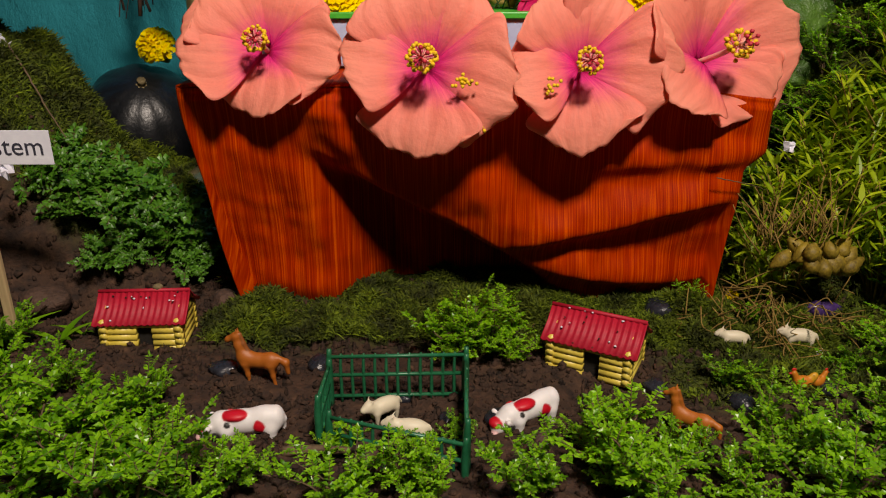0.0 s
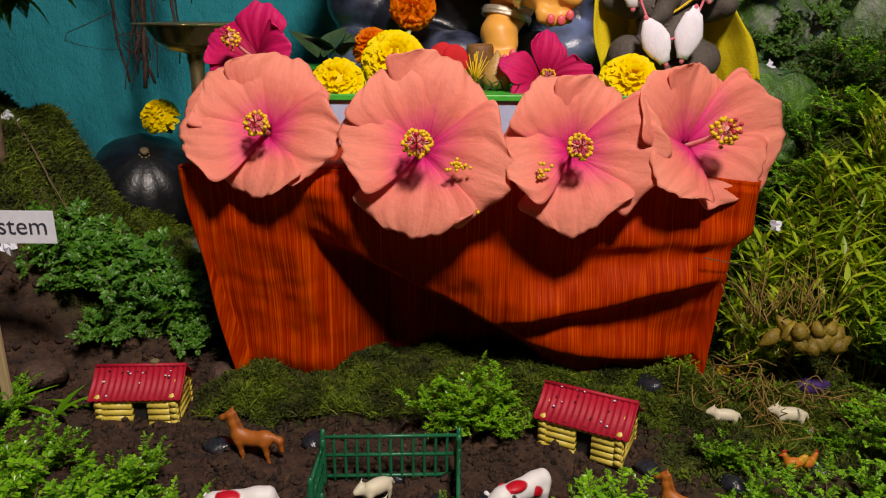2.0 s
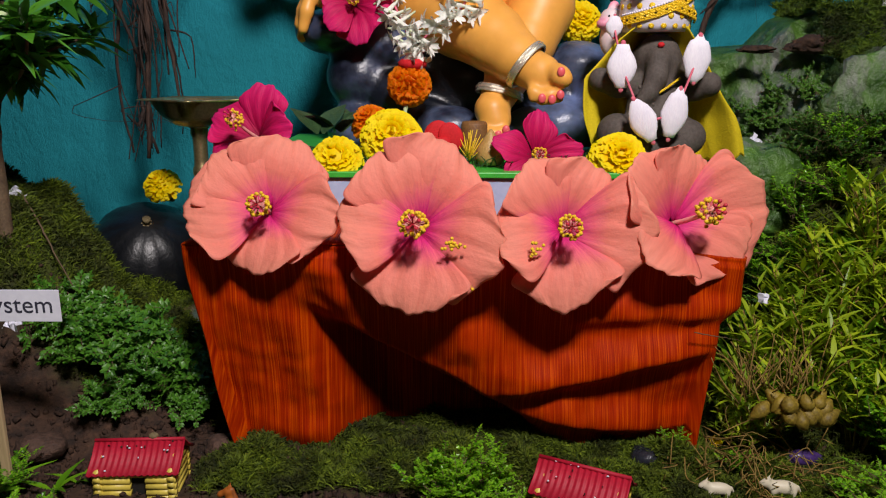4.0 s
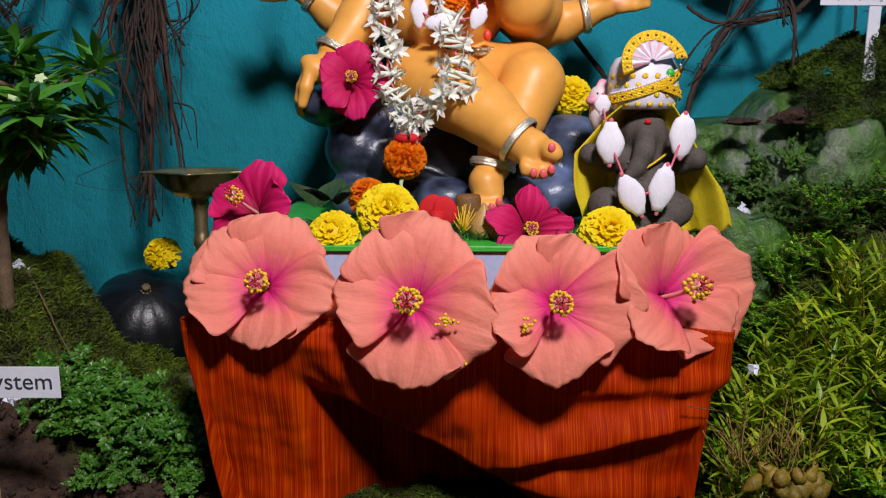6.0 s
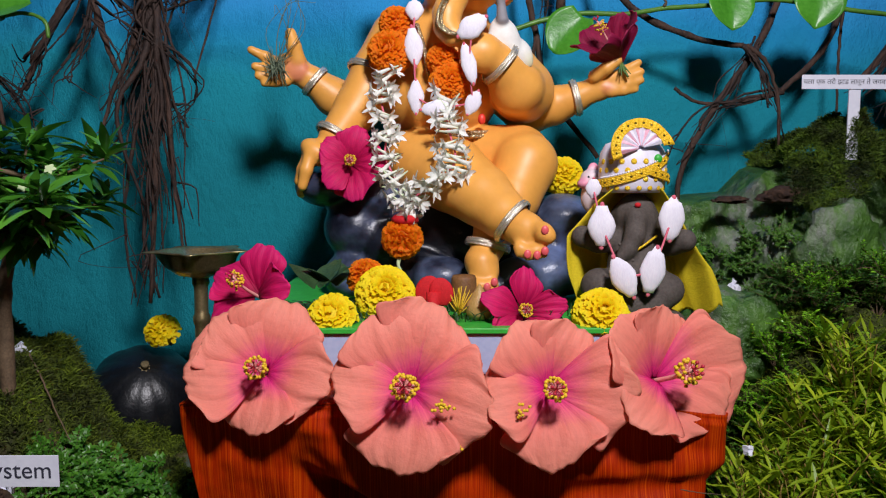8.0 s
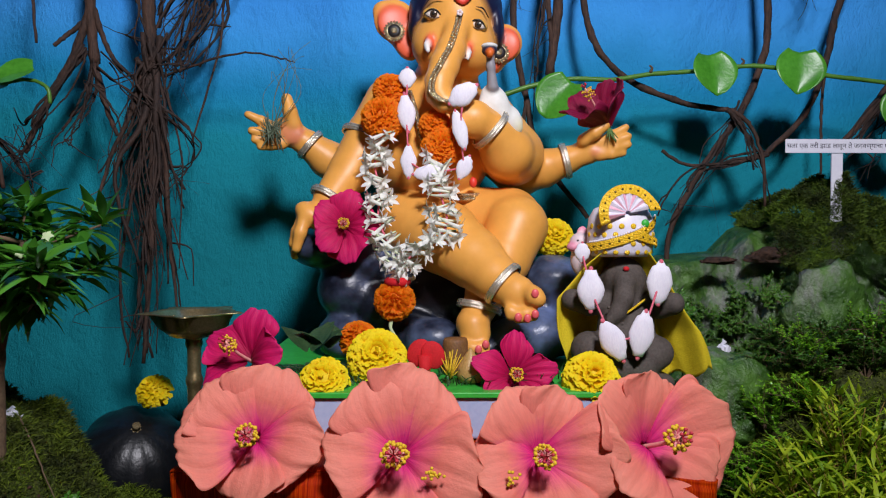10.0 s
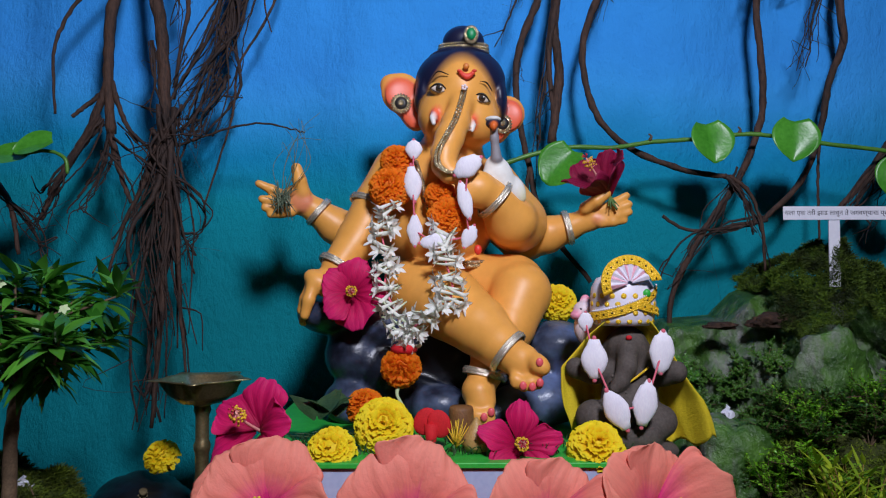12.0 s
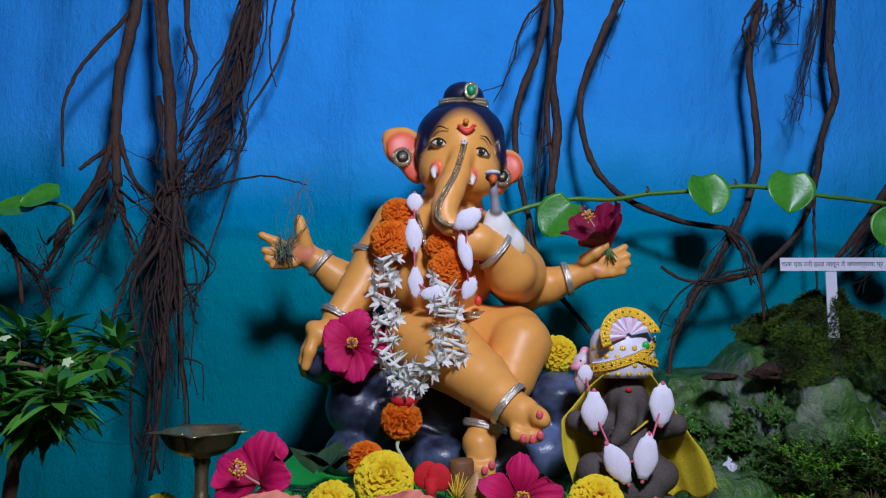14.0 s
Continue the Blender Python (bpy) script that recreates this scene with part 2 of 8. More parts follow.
MAT = dict(
    backdrop=backdrop_material(),
    silk=silk_material(),
    soil=soil_material(),
    plaster=varied("wall_plaster", (0.10, 0.095, 0.085), (0.14, 0.13, 0.12), 2.0, 0.85),
    floor_tile=varied("floor_tile", (0.30, 0.28, 0.25), (0.40, 0.38, 0.34), 3.0, 0.4),
    box_blue=varied("pale_blue_card", (0.36, 0.44, 0.66), (0.48, 0.55, 0.74), 20.0, 0.5, relief=0.05),
    sheet_green=varied("green_sheet", (0.02, 0.34, 0.03), (0.05, 0.52, 0.06), 20.0, 0.4, relief=0.05),
    coral=petal_material("coral_petal", [(0.0, (0.60, 0.010, 0.13)), (0.12, (0.88, 0.035, 0.26)), (0.26, (0.96, 0.15, 0.25)), (0.46, (0.98, 0.275, 0.21)), (1.0, (1.0, 0.365, 0.255))], 0.07, 0.30, grain=0.04, crease=True),
    magenta=petal_material("magenta_petal", [(0.0, (0.20, 0.0, 0.02)), (0.2, (0.62, 0.003, 0.09)), (0.6, (0.86, 0.012, 0.16)), (1.0, (0.92, 0.024, 0.22))], 0.15, 0.32, grain=0.16),
    crimson=petal_material("crimson_petal", [(0.0, (0.20, 0.0, 0.01)), (0.4, (0.32, 0.006, 0.05)), (1.0, (0.40, 0.012, 0.08))], 0.25, 0.2, grain=0.3),
    stamen=varied("rose_stamen", (0.80, 0.30, 0.26), (0.90, 0.46, 0.40), 200.0, 0.5, relief=0),
    anther=varied("yellow_anther", (0.75, 0.42, 0.01), (0.90, 0.62, 0.03), 300.0, 0.7, relief=0.3),
    stigma=varied("dark_red_stigma", (0.42, 0.012, 0.03), (0.66, 0.04, 0.07), 300.0, 0.5, relief=0),
    marigold_yellow=petal_material("yellow_marigold", [(0.0, (0.95, 0.52, 0.0)), (0.5, (1.0, 0.72, 0.001)), (1.0, (1.0, 0.84, 0.006))], 0.02, 0.28, grain=0.03),
    marigold_orange=petal_material("orange_marigold", [(0.0, (0.90, 0.13, 0.0)), (0.5, (1.0, 0.23, 0.0005)), (1.0, (1.0, 0.31, 0.001))], 0.04, 0.40, grain=0.06),
    sepal=varied("green_sepal", (0.05, 0.12, 0.02), (0.12, 0.22, 0.05), 80.0, 0.5),
    tuberose=petal_material("white_tuberose", [(0.0, (0.60, 0.72, 0.40)), (0.30, (0.90, 0.92, 0.82)), (1.0, (0.96, 0.95, 0.93))], 0.03, 0.15, grain=0.04),
    cotton=varied("white_cotton", (0.76, 0.72, 0.82), (0.90, 0.87, 0.93), 90.0, 0.95, relief=0.25, depth=0.002, stretch=(1, 1, 0.3)),
    pink_thread=varied("pink_thread", (0.65, 0.10, 0.16), (0.80, 0.20, 0.26), 200.0, 0.9),
    statue=painted("painted_plaster", 0.43),
    clay=varied("unfired_clay", (0.048, 0.037, 0.031), (0.112, 0.090, 0.077), 40.0, 0.8, relief=0.4, depth=0.0015),
    silver=varied("tarnished_silver", (0.30, 0.22, 0.11), (0.90, 0.76, 0.48), 300.0, 0.22, relief=0.5, metal=0.75),
    polished=varied("chased_silver", (0.50, 0.43, 0.31), (0.95, 0.88, 0.72), 160.0, 0.26, relief=0.4, depth=0.002, metal=0.7),
    brass=varied("worn_brass", (0.42, 0.31, 0.14), (0.74, 0.58, 0.30), 35.0, 0.34, relief=0.06, metal=0.9),
    seat_paint=None,
    shawl=varied("yellow_muslin", (0.60, 0.44, 0.004), (0.84, 0.66, 0.014), 25.0, 0.8, relief=0.5, fine=20.0),
    turban=varied("white_satin", (0.70, 0.66, 0.78), (0.84, 0.80, 0.88), 30.0, 0.4, relief=0.1),
    gold_trim=varied("gold_braid", (0.80, 0.40, 0.004), (1.0, 0.72, 0.04), 400.0, 0.26, relief=0.4, metal=0.15),
    pink_paint=varied("pink_paint", (0.75, 0.28, 0.40), (0.86, 0.55, 0.62), 60.0, 0.4),
    gourd=varied("dark_gourd_skin", (0.002, 0.003, 0.004), (0.009, 0.010, 0.013), 22.0, 0.36, relief=0.3),
    stalk=varied("dry_stalk", (0.10, 0.07, 0.03), (0.26, 0.20, 0.10), 60.0, 0.8),
    root_bark=varied("root_bark", (0.007, 0.004, 0.003), (0.092, 0.044, 0.027), 30.0, 0.8, relief=0.9, depth=0.003, stretch=(1, 1, 0.35)),
    root_hair=varied("fine_root_bark", (0.005, 0.003, 0.003), (0.055, 0.028, 0.019), 45.0, 0.75, relief=0.8, depth=0.002),
    vine_green=varied("vine_stem", (0.05, 0.16, 0.015), (0.11, 0.27, 0.03), 30.0, 0.4),
    vine_leaf=varied("waxy_leaf", (0.035, 0.20, 0.012), (0.085, 0.34, 0.03), 22.0, 0.34, relief=0.2),
    bush_leaf=leafy("glossy_bush_leaf", (0.014, 0.092, 0.008), (0.12, 0.38, 0.035), 0.22, 0.8, 0.22),
    fern_leaf=leafy("small_fern_leaf", (0.040, 0.195, 0.005), (0.36, 0.76, 0.034), 0.30, 0.75, 0.42),
    blue_leaf=leafy("bluish_fern_leaf", (0.018, 0.100, 0.007), (0.115, 0.33, 0.028), 0.4, 0.7, 0.25),
    grass_leaf=leafy("yellow_green_blade", (0.10, 0.25, 0.008), (0.55, 0.66, 0.030), 0.40, 0.85, 0.35),
    moss=leafy("moss_frond", (0.026, 0.055, 0.001), (0.200, 0.280, 0.008), 0.8, 0.85, 0.15, 20.0),
    # fern green darkened in colour for the dimmer light on the mountain
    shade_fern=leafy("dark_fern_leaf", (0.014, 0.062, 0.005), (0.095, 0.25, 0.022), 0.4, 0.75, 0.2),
    cap_moss=leafy("green_moss_frond", (0.022, 0.062, 0.002), (0.150, 0.250, 0.010), 0.8, 0.85, 0.2, 22.0),
    sequin=varied("dark_sequin", (0.05, 0.03, 0.004), (0.20, 0.12, 0.01), 300.0, 0.2, relief=0, metal=0.6),
    twig=varied("brown_twig", (0.06, 0.035, 0.018), (0.17, 0.11, 0.06), 50.0, 0.8),
    rootlet=varied("straw_rootlet", (0.10, 0.060, 0.012), (0.40, 0.25, 0.06), 60.0, 0.8),
    tuber=varied("tan_tuber", (0.08, 0.050, 0.005), (0.32, 0.22, 0.022), 50.0, 0.6),
    rock_green=None,
    stone=varied("brown_stone", (0.035, 0.018, 0.012), (0.12, 0.062, 0.042), 25.0, 0.8, relief=0.8, depth=0.004),
    dark_stone=varied("wet_dark_pebble", (0.006, 0.007, 0.010), (0.035, 0.037, 0.05), 40.0, 0.25, relief=0.4),
    aubergine=varied("purple_skin", (0.02, 0.008, 0.04), (0.10, 0.05, 0.22), 30.0, 0.25, relief=0.1),
    paper=varied("white_card", (0.66, 0.66, 0.76), (0.76, 0.76, 0.84), 20.0, 0.7, relief=0.1),
    ink=material("dark_ink", (0.03, 0.03, 0.05), 0.7),
    wood_stick=varied("bare_wood", (0.35, 0.24, 0.12), (0.50, 0.36, 0.20), 40.0, 0.7, stretch=(1, 1, 0.1)),
    roof_red=varied("red_plastic", (0.36, 0.004, 0.020), (0.52, 0.008, 0.034), 40.0, 0.6, relief=0.1),
    wall_yellow=varied("yellow_plastic", (0.62, 0.46, 0.06), (0.78, 0.62, 0.12), 40.0, 0.4, relief=0.15),
    fence_green=varied("green_plastic", (0.002, 0.085, 0.035), (0.008, 0.16, 0.07), 40.0, 0.35, relief=0.1),
    toy=painted("painted_toy_plastic", 0.5, 0.1, 120.0),
    date=varied("brown_sweet", (0.14, 0.055, 0.015), (0.28, 0.13, 0.04), 50.0, 0.6),
    modak=varied("tan_dumpling", (0.40, 0.22, 0.06), (0.58, 0.36, 0.13), 60.0, 0.4),
    red_felt=varied("red_felt", (0.50, 0.004, 0.008), (0.68, 0.010, 0.018), 60.0, 0.8),
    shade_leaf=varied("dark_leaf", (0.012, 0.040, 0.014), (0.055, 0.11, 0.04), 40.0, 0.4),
    dark=material("dark_inside", (0.01, 0.008, 0.006), 0.9),
    straw_grey=varied("dry_grass", (0.03, 0.05, 0.03), (0.22, 0.28, 0.18), 80.0, 0.8),
)


def rock_material():
    """Crumpled card painted grey, then green in washes, with a little shine."""
    m = material("washed_green_rock", (0.2, 0.22, 0.18), 0.38)
    v = coords(m)
    grey = ramp(m, noisy(m, v, 26.0, 5.0), [(0.3, (0.055, 0.058, 0.052)), (0.7, (0.28, 0.28, 0.265))])
    wash = ramp(m, noisy(m, coords(m, (1, 1, 0.35)), 13.0, 6.0, 0.7), [(0.36, (0.0, 0.0, 0.0)), (0.50, (1.0, 1.0, 1.0))])
    green = ramp(m, noisy(m, v, 30.0), [(0.3, (0.018, 0.062, 0.008)), (0.7, (0.100, 0.22, 0.036))])
    join(m, mix(m, wash, grey, green), bsdf(m).inputs["Base Color"])
    bump(m, noisy(m, v, 42.0, 6.0), 0.9, 0.012)
    return m


def seat_material():
    """Plaster rock dabbed dark, with blue-grey brushed over the swells."""
    m = material("dabbed_rock", (0.06, 0.07, 0.1), 0.34)
    at = m.node_tree.nodes.new("ShaderNodeAttribute")
    at.attribute_name = "paint"
    v = coords(m)
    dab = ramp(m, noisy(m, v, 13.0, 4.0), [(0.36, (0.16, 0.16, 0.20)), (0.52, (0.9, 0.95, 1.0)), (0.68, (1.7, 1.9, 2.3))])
    join(m, mix(m, 1.0, at.outputs["Color"], dab, "MULTIPLY"), bsdf(m).inputs["Base Color"])
    bump(m, noisy(m, v, 35.0, 5.0), 0.35, 0.006)
    return m


MAT["seat_paint"] = seat_material()
MAT["rock_green"] = rock_material()
flame = material("lamp_flame", (1.0, 0.6, 0.2))
bsdf(flame).inputs["Emission Color"].default_value = (1.0, 0.55, 0.16, 1)
bsdf(flame).inputs["Emission Strength"].default_value = 3.0
MAT["flame"] = flame
glass = material("clear_glass", (1.0, 1.0, 1.0), 0.03)
bsdf(glass).inputs["Transmission Weight"].default_value = 1.0
MAT["glass"] = glass


# ---------------------------------------------------------------- building tools
class Geo:
    """Vertices and faces gathered for one mesh."""

    def __init__(self):
        self.v, self.f, self.m, self.uv, self.paint, self.count = [], [], [], [], [], 0

    def add(self, verts, faces, mat=0, uv=None, paint=None):
        verts = np.asarray(verts, dtype=float).reshape(-1, 3)
        n = self.count
        self.v.append(verts)
        self.f.extend([tuple(i + n for i in face) for face in faces])
        self.m.extend([mat] * len(faces))
        self.uv.append(np.zeros((len(verts), 2)) if uv is None else np.asarray(uv, dtype=float))
        col = np.ones((len(verts), 3)) if paint is None else np.broadcast_to(np.asarray(paint, dtype=float), (len(verts), 3))
        self.paint.append(col)
        self.count += len(verts)
        return self

    def mesh(self, name, mats, smooth=True):
        me = bpy.data.meshes.new(name)
        verts = np.concatenate(self.v)
        me.from_pydata(verts.tolist(), [], self.f)
        for m in mats:
            me.materials.append(m)
        me.polygons.foreach_set("material_index", self.m)
        me.polygons.foreach_set("use_smooth", [smooth] * len(self.f))
        uvs = np.concatenate(self.uv)
        if uvs.any():
            layer = me.uv_layers.new(name="UVMap")
            loops = np.empty(len(me.loops), dtype=np.int32)
            me.loops.foreach_get("vertex_index", loops)
            layer.data.foreach_set("uv", uvs[loops].ravel())
        paint = np.concatenate(self.paint)
        if (paint != 1).any():
            layer = me.color_attributes.new("paint", "FLOAT_COLOR", "POINT")
            layer.data.foreach_set("color", np.concatenate([paint, np.ones((len(paint), 1))], axis=1).ravel())
        me.update()
        return me


def mats_of(mats):
    return [MAT[k] for k in mats.split()]


def thing(name, label, category, base=(0, 0, 0), group="", kind="", m=None):
    """An Empty at the base of a thing, to carry its parts."""
    ob = new(name)
    ob.empty_display_size = 0.02
    ob.matrix_world = m if m is not None else Matrix.Translation(base)
    return tagged(ob, label, category, group, kind)


def part(name, geo, mats, parent, label="", local=False, smooth=True):
    """One mesh under a thing or a part; its vertices stand in the world unless local."""
    me = geo if isinstance(geo, bpy.types.Mesh) else geo.mesh(name, mats_of(mats), smooth)
    ob = new(name, me)
    ob.parent = parent
    if not local:
        top = parent
        while top.parent:
            top = top.parent
        if parent is top:
            ob.matrix_parent_inverse = top.matrix_basis.inverted()
    return tagged(ob, label)


def solid(name, geo, mats, label, category, group="", kind="", smooth=True, m=None):
    """A thing that is a single mesh."""
    me = geo if isinstance(geo, bpy.types.Mesh) else geo.mesh(name, mats_of(mats), smooth)
    ob = new(name, me)
    if m is not None:
        ob.matrix_world = m
    return tagged(ob, label, category, group, kind)


def S(x):
    x = np.clip(x, 0, 1)
    return x * x * (3 - 2 * x)


def spline(points, steps=6):
    """A smooth line through the points."""
    p = np.asarray(points, dtype=float)
    if len(p) == 2:
        k = np.linspace(0, 1, steps + 1)[:, None]
        return p[0] + k * (p[1] - p[0])
    e = np.vstack([2 * p[0] - p[1], p, 2 * p[-1] - p[-2]])
    out = []
    for i in range(1, len(e) - 2):
        a, b, c, d = e[i - 1], e[i], e[i + 1], e[i + 2]
        for k in np.arange(steps) / steps:
            out.append(0.5 * (2 * b + (c - a) * k + (2 * a - 5 * b + 4 * c - d) * k * k + (3 * b - a - 3 * c + d) * k ** 3))
    out.append(p[-1])
    return np.array(out)


def tube(points, radii, sides=6, wobble=0.0, rng=None, caps=True):
    """A tapered tube along a line."""
    p = np.asarray(points, dtype=float)
    n = len(p)
    r = np.interp(np.linspace(0, 1, n), np.linspace(0, 1, len(radii)), radii) if len(radii) != n else np.asarray(radii, dtype=float)
    d = np.gradient(p, axis=0)
    d /= np.linalg.norm(d, axis=1)[:, None] + 1e-12
    up = np.array([0.31, 0.2, 0.93]) if abs(d[0][2]) < 0.9 else np.array([0.9, 0.3, 0.1])
    side = np.cross(d[0], up)
    rings = []
    for i in range(n):
        side = side - d[i] * (side @ d[i])
        side /= np.linalg.norm(side) + 1e-12
        other = np.cross(d[i], side)
        a = np.arange(sides) * 2 * math.pi / sides
        rr = r[i] * (1 + (rng.uniform(-wobble, wobble, sides) if wobble else 0))
        rings.append(p[i] + (np.cos(a) * rr)[:, None] * side + (np.sin(a) * rr)[:, None] * other)
    v = np.concatenate(rings)
    f = [(i * sides + j, i * sides + (j + 1) % sides, (i + 1) * sides + (j + 1) % sides, (i + 1) * sides + j) for i in range(n - 1) for j in range(sides)]
    if caps:
        f += [tuple(range(sides))[::-1], tuple((n - 1) * sides + j for j in range(sides))]
    return v, f


def lathe(profile, sides=32, wave=None):
    """A turned body: (radius, height) pairs about the z axis."""
    v, f = [], []
    for k, (r, z) in enumerate(profile):
        for j in range(sides):
            a = j * 2 * math.pi / sides
            rr = r if wave is None else wave(r, z, a, k)
            v.append((rr * math.cos(a), rr * math.sin(a), z))
    n = len(profile)
    f = [(i * sides + j, i * sides + (j + 1) % sides, (i + 1) * sides + (j + 1) % sides, (i + 1) * sides + j) for i in range(n - 1) for j in range(sides)]
    f += [tuple(range(sides))[::-1], tuple((n - 1) * sides + j for j in range(sides))]
    return np.array(v), f


def ball(center, radii, rings=8, sides=12, turn=None):
    v, f = lathe([(max(math.sin(math.pi * i / rings), 1e-3), -math.cos(math.pi * i / rings)) for i in range(rings + 1)], sides)
    v = v * np.asarray(radii)
    if turn is not None:
        v = v @ np.array(Euler([radians(a) for a in turn]).to_matrix()).T
    return v + np.asarray(center), f


def box(center, size, bevel=0.0, turn=None):
    bm = bmesh.new()
    bmesh.ops.create_cube(bm, size=1.0)
    bmesh.ops.scale(bm, vec=size, verts=bm.verts)
    if bevel:
        bmesh.ops.bevel(bm, geom=list(bm.edges), offset=bevel, segments=2, profile=0.5, affect="EDGES")
    v = np.array([x.co[:] for x in bm.verts])
    f = [tuple(x.index for x in face.verts) for face in bm.faces]
    bm.free()
    if turn is not None:
        v = v @ np.array(Euler([radians(a) for a in turn]).to_matrix()).T
    return v + np.asarray(center), f


def grid(nu, nv):
    return [(i * nv + j, i * nv + j + 1, (i + 1) * nv + j + 1, (i + 1) * nv + j) for i in range(nu - 1) for j in range(nv - 1)]


def moved(verts, m):
    v = np.asarray(verts, dtype=float)
    a = np.array(m)
    return v @ a[:3, :3].T + a[:3, 3]


def facing(at, normal, spin=0.0):
    """A pose whose z axis runs along normal, turned by spin degrees about it; its y axis keeps upward."""
    z = Vector(normal).normalized()
    x = Vector((0, 0, 1)).cross(z)
    x = x.normalized() if x.length > 1e-4 else Vector((1, 0, 0))
    y = z.cross(x)
    m = Matrix((x, y, z)).transposed().to_4x4()
    return Matrix.Translation(at) @ m @ Matrix.Rotation(radians(spin), 4, "Z")


# soft sculpting: rounded volumes melted into one skin
def e(c, r, colour, k=0.01, turn=None):
    return ("e", np.array(c, dtype=float), np.array(r, dtype=float), colour, k, turn)


def limb(joints, colour, k=0.01):
    return [("c", np.array(a[0], dtype=float), np.array(b[0], dtype=float), colour, k, (a[1], b[1])) for a, b in zip(joints, joints[1:])]


def sculpt(prims, voxel, melt=0.004):
    """Melts the volumes on a grid and returns the skin: vertices, faces, colours."""
    lo, hi = np.full(3, 1e9), np.full(3, -1e9)
    for p in prims:
        reach = p[2].max() if p[0] == "e" else max(p[5])
        pts = [p[1]] if p[0] == "e" else [p[1], p[2]]
        for q in pts:
            lo, hi = np.minimum(lo, q - reach), np.maximum(hi, q + reach)
    lo, hi = lo - 4 * voxel, hi + 4 * voxel
    n = np.ceil((hi - lo) / voxel).astype(int) + 1
    field = np.full(n, 1.0)
    best = np.full(n, 1.0)
    paint = np.zeros((*n, 3), dtype=np.float32)
    for kind, a, b, colour, k, extra in prims:
        reach = b.max() if kind == "e" else max(extra)
        pts = np.array([a]) if kind == "e" else np.array([a, b])
        i0 = np.clip(np.floor((pts.min(0) - reach - k - 3 * voxel - lo) / voxel).astype(int), 0, n - 1)
        i1 = np.clip(np.ceil((pts.max(0) + reach + k + 3 * voxel - lo) / voxel).astype(int) + 1, 1, n)
        gx, gy, gz = np.meshgrid(*[lo[d] + voxel * np.arange(i0[d], i1[d]) for d in range(3)], indexing="ij")
        q = np.stack([gx, gy, gz], -1)
        if kind == "e":
            q = q - a
            if extra is not None:
                q = q @ np.array(Euler([radians(t) for t in extra]).to_matrix())
            k0 = np.linalg.norm(q / b, axis=-1)
            k1 = np.linalg.norm(q / (b * b), axis=-1) + 1e-9
            d = k0 * (k0 - 1) / k1
        else:
            ab = b - a
            h = np.clip(((q - a) @ ab) / (ab @ ab + 1e-12), 0, 1)
            d = np.linalg.norm(q - a - h[..., None] * ab, axis=-1) - (extra[0] + (extra[1] - extra[0]) * h)
        s = tuple(slice(i0[j], i1[j]) for j in range(3))
        old = field[s]
        h = np.clip(0.5 + 0.5 * (old - d) / max(k, 1e-6), 0, 1)
        field[s] = old + (d - old) * h - k * h * (1 - h)
        w = np.clip(0.5 + 0.5 * (best[s] - d) / melt, 0, 1)[..., None].astype(np.float32)
        paint[s] = paint[s] * (1 - w) + np.array(colour, dtype=np.float32) * w
        best[s] = np.minimum(best[s], d)
    return skin(field, paint, lo, voxel)


def skin(field, paint, lo, voxel):
    inside = field < 0
    c = np.array(field.shape) - 1
    total = np.zeros((*c, 3))
    hits = np.zeros(c)
    corner = lambda g, i, j, k: g[i:i + c[0], j:j + c[1], k:k + c[2]]
    for axis in range(3):
        for u in (0, 1):
            for w in (0, 1):
                o0 = [0, 0, 0]
                rest = [x for x in range(3) if x != axis]
                o0[rest[0]], o0[rest[1]] = u, w
                o1 = list(o0)
                o1[axis] = 1
                f0, f1 = corner(field, *o0), corner(field, *o1)
                cross = (f0 < 0) != (f1 < 0)
                t = np.where(cross, f0 / np.where(np.abs(f0 - f1) < 1e-12, 1, f0 - f1), 0)
                for d in range(3):
                    total[..., d] += np.where(cross, (t if d == axis else o0[d]), 0)
                hits += cross
    active = hits > 0
    idx = np.full(c, -1)
    idx[active] = np.arange(active.sum())
    cells = np.argwhere(active)
    verts = lo + voxel * (cells + total[active] / hits[active][:, None])
    colours = paint[cells[:, 0], cells[:, 1], cells[:, 2]]
    faces = []
    for axis in range(3):
        a, b = [x for x in range(3) if x != axis]
        sl0, sl1 = [slice(None)] * 3, [slice(None)] * 3
        sl0[axis], sl1[axis] = slice(0, -1), slice(1, None)
        f0, f1 = inside[tuple(sl0)], inside[tuple(sl1)]
        for flip in (False, True):
            e_ = np.argwhere((f0 & ~f1) if not flip else (~f0 & f1))
            ok = (e_[:, a] > 0) & (e_[:, b] > 0) & (e_[:, a] < c[a]) & (e_[:, b] < c[b])
            e_ = e_[ok]
            quads = []
            for da, db in ((-1, -1), (0, -1), (0, 0), (-1, 0)):
                q = e_.copy()
                q[:, a] += da
                q[:, b] += db
                quads.append(idx[q[:, 0], q[:, 1], q[:, 2]])
            quads = np.stack(quads, 1)
            if flip != (axis == 1):
                quads = quads[:, ::-1]
            faces.append(quads)
    faces = np.concatenate(faces)
    # two passes of smoothing take the grid's steps away
    for _ in range(2):
        acc, num = np.zeros_like(verts), np.zeros(len(verts))
        for i in range(4):
            x, y = faces[:, i], faces[:, (i + 1) % 4]
            np.add.at(acc, x, verts[y]); np.add.at(acc, y, verts[x])
            np.add.at(num, x, 1); np.add.at(num, y, 1)
        verts = verts * 0.5 + 0.5 * acc / np.maximum(num, 1)[:, None]
    return verts, [tuple(q) for q in faces.tolist()], colours


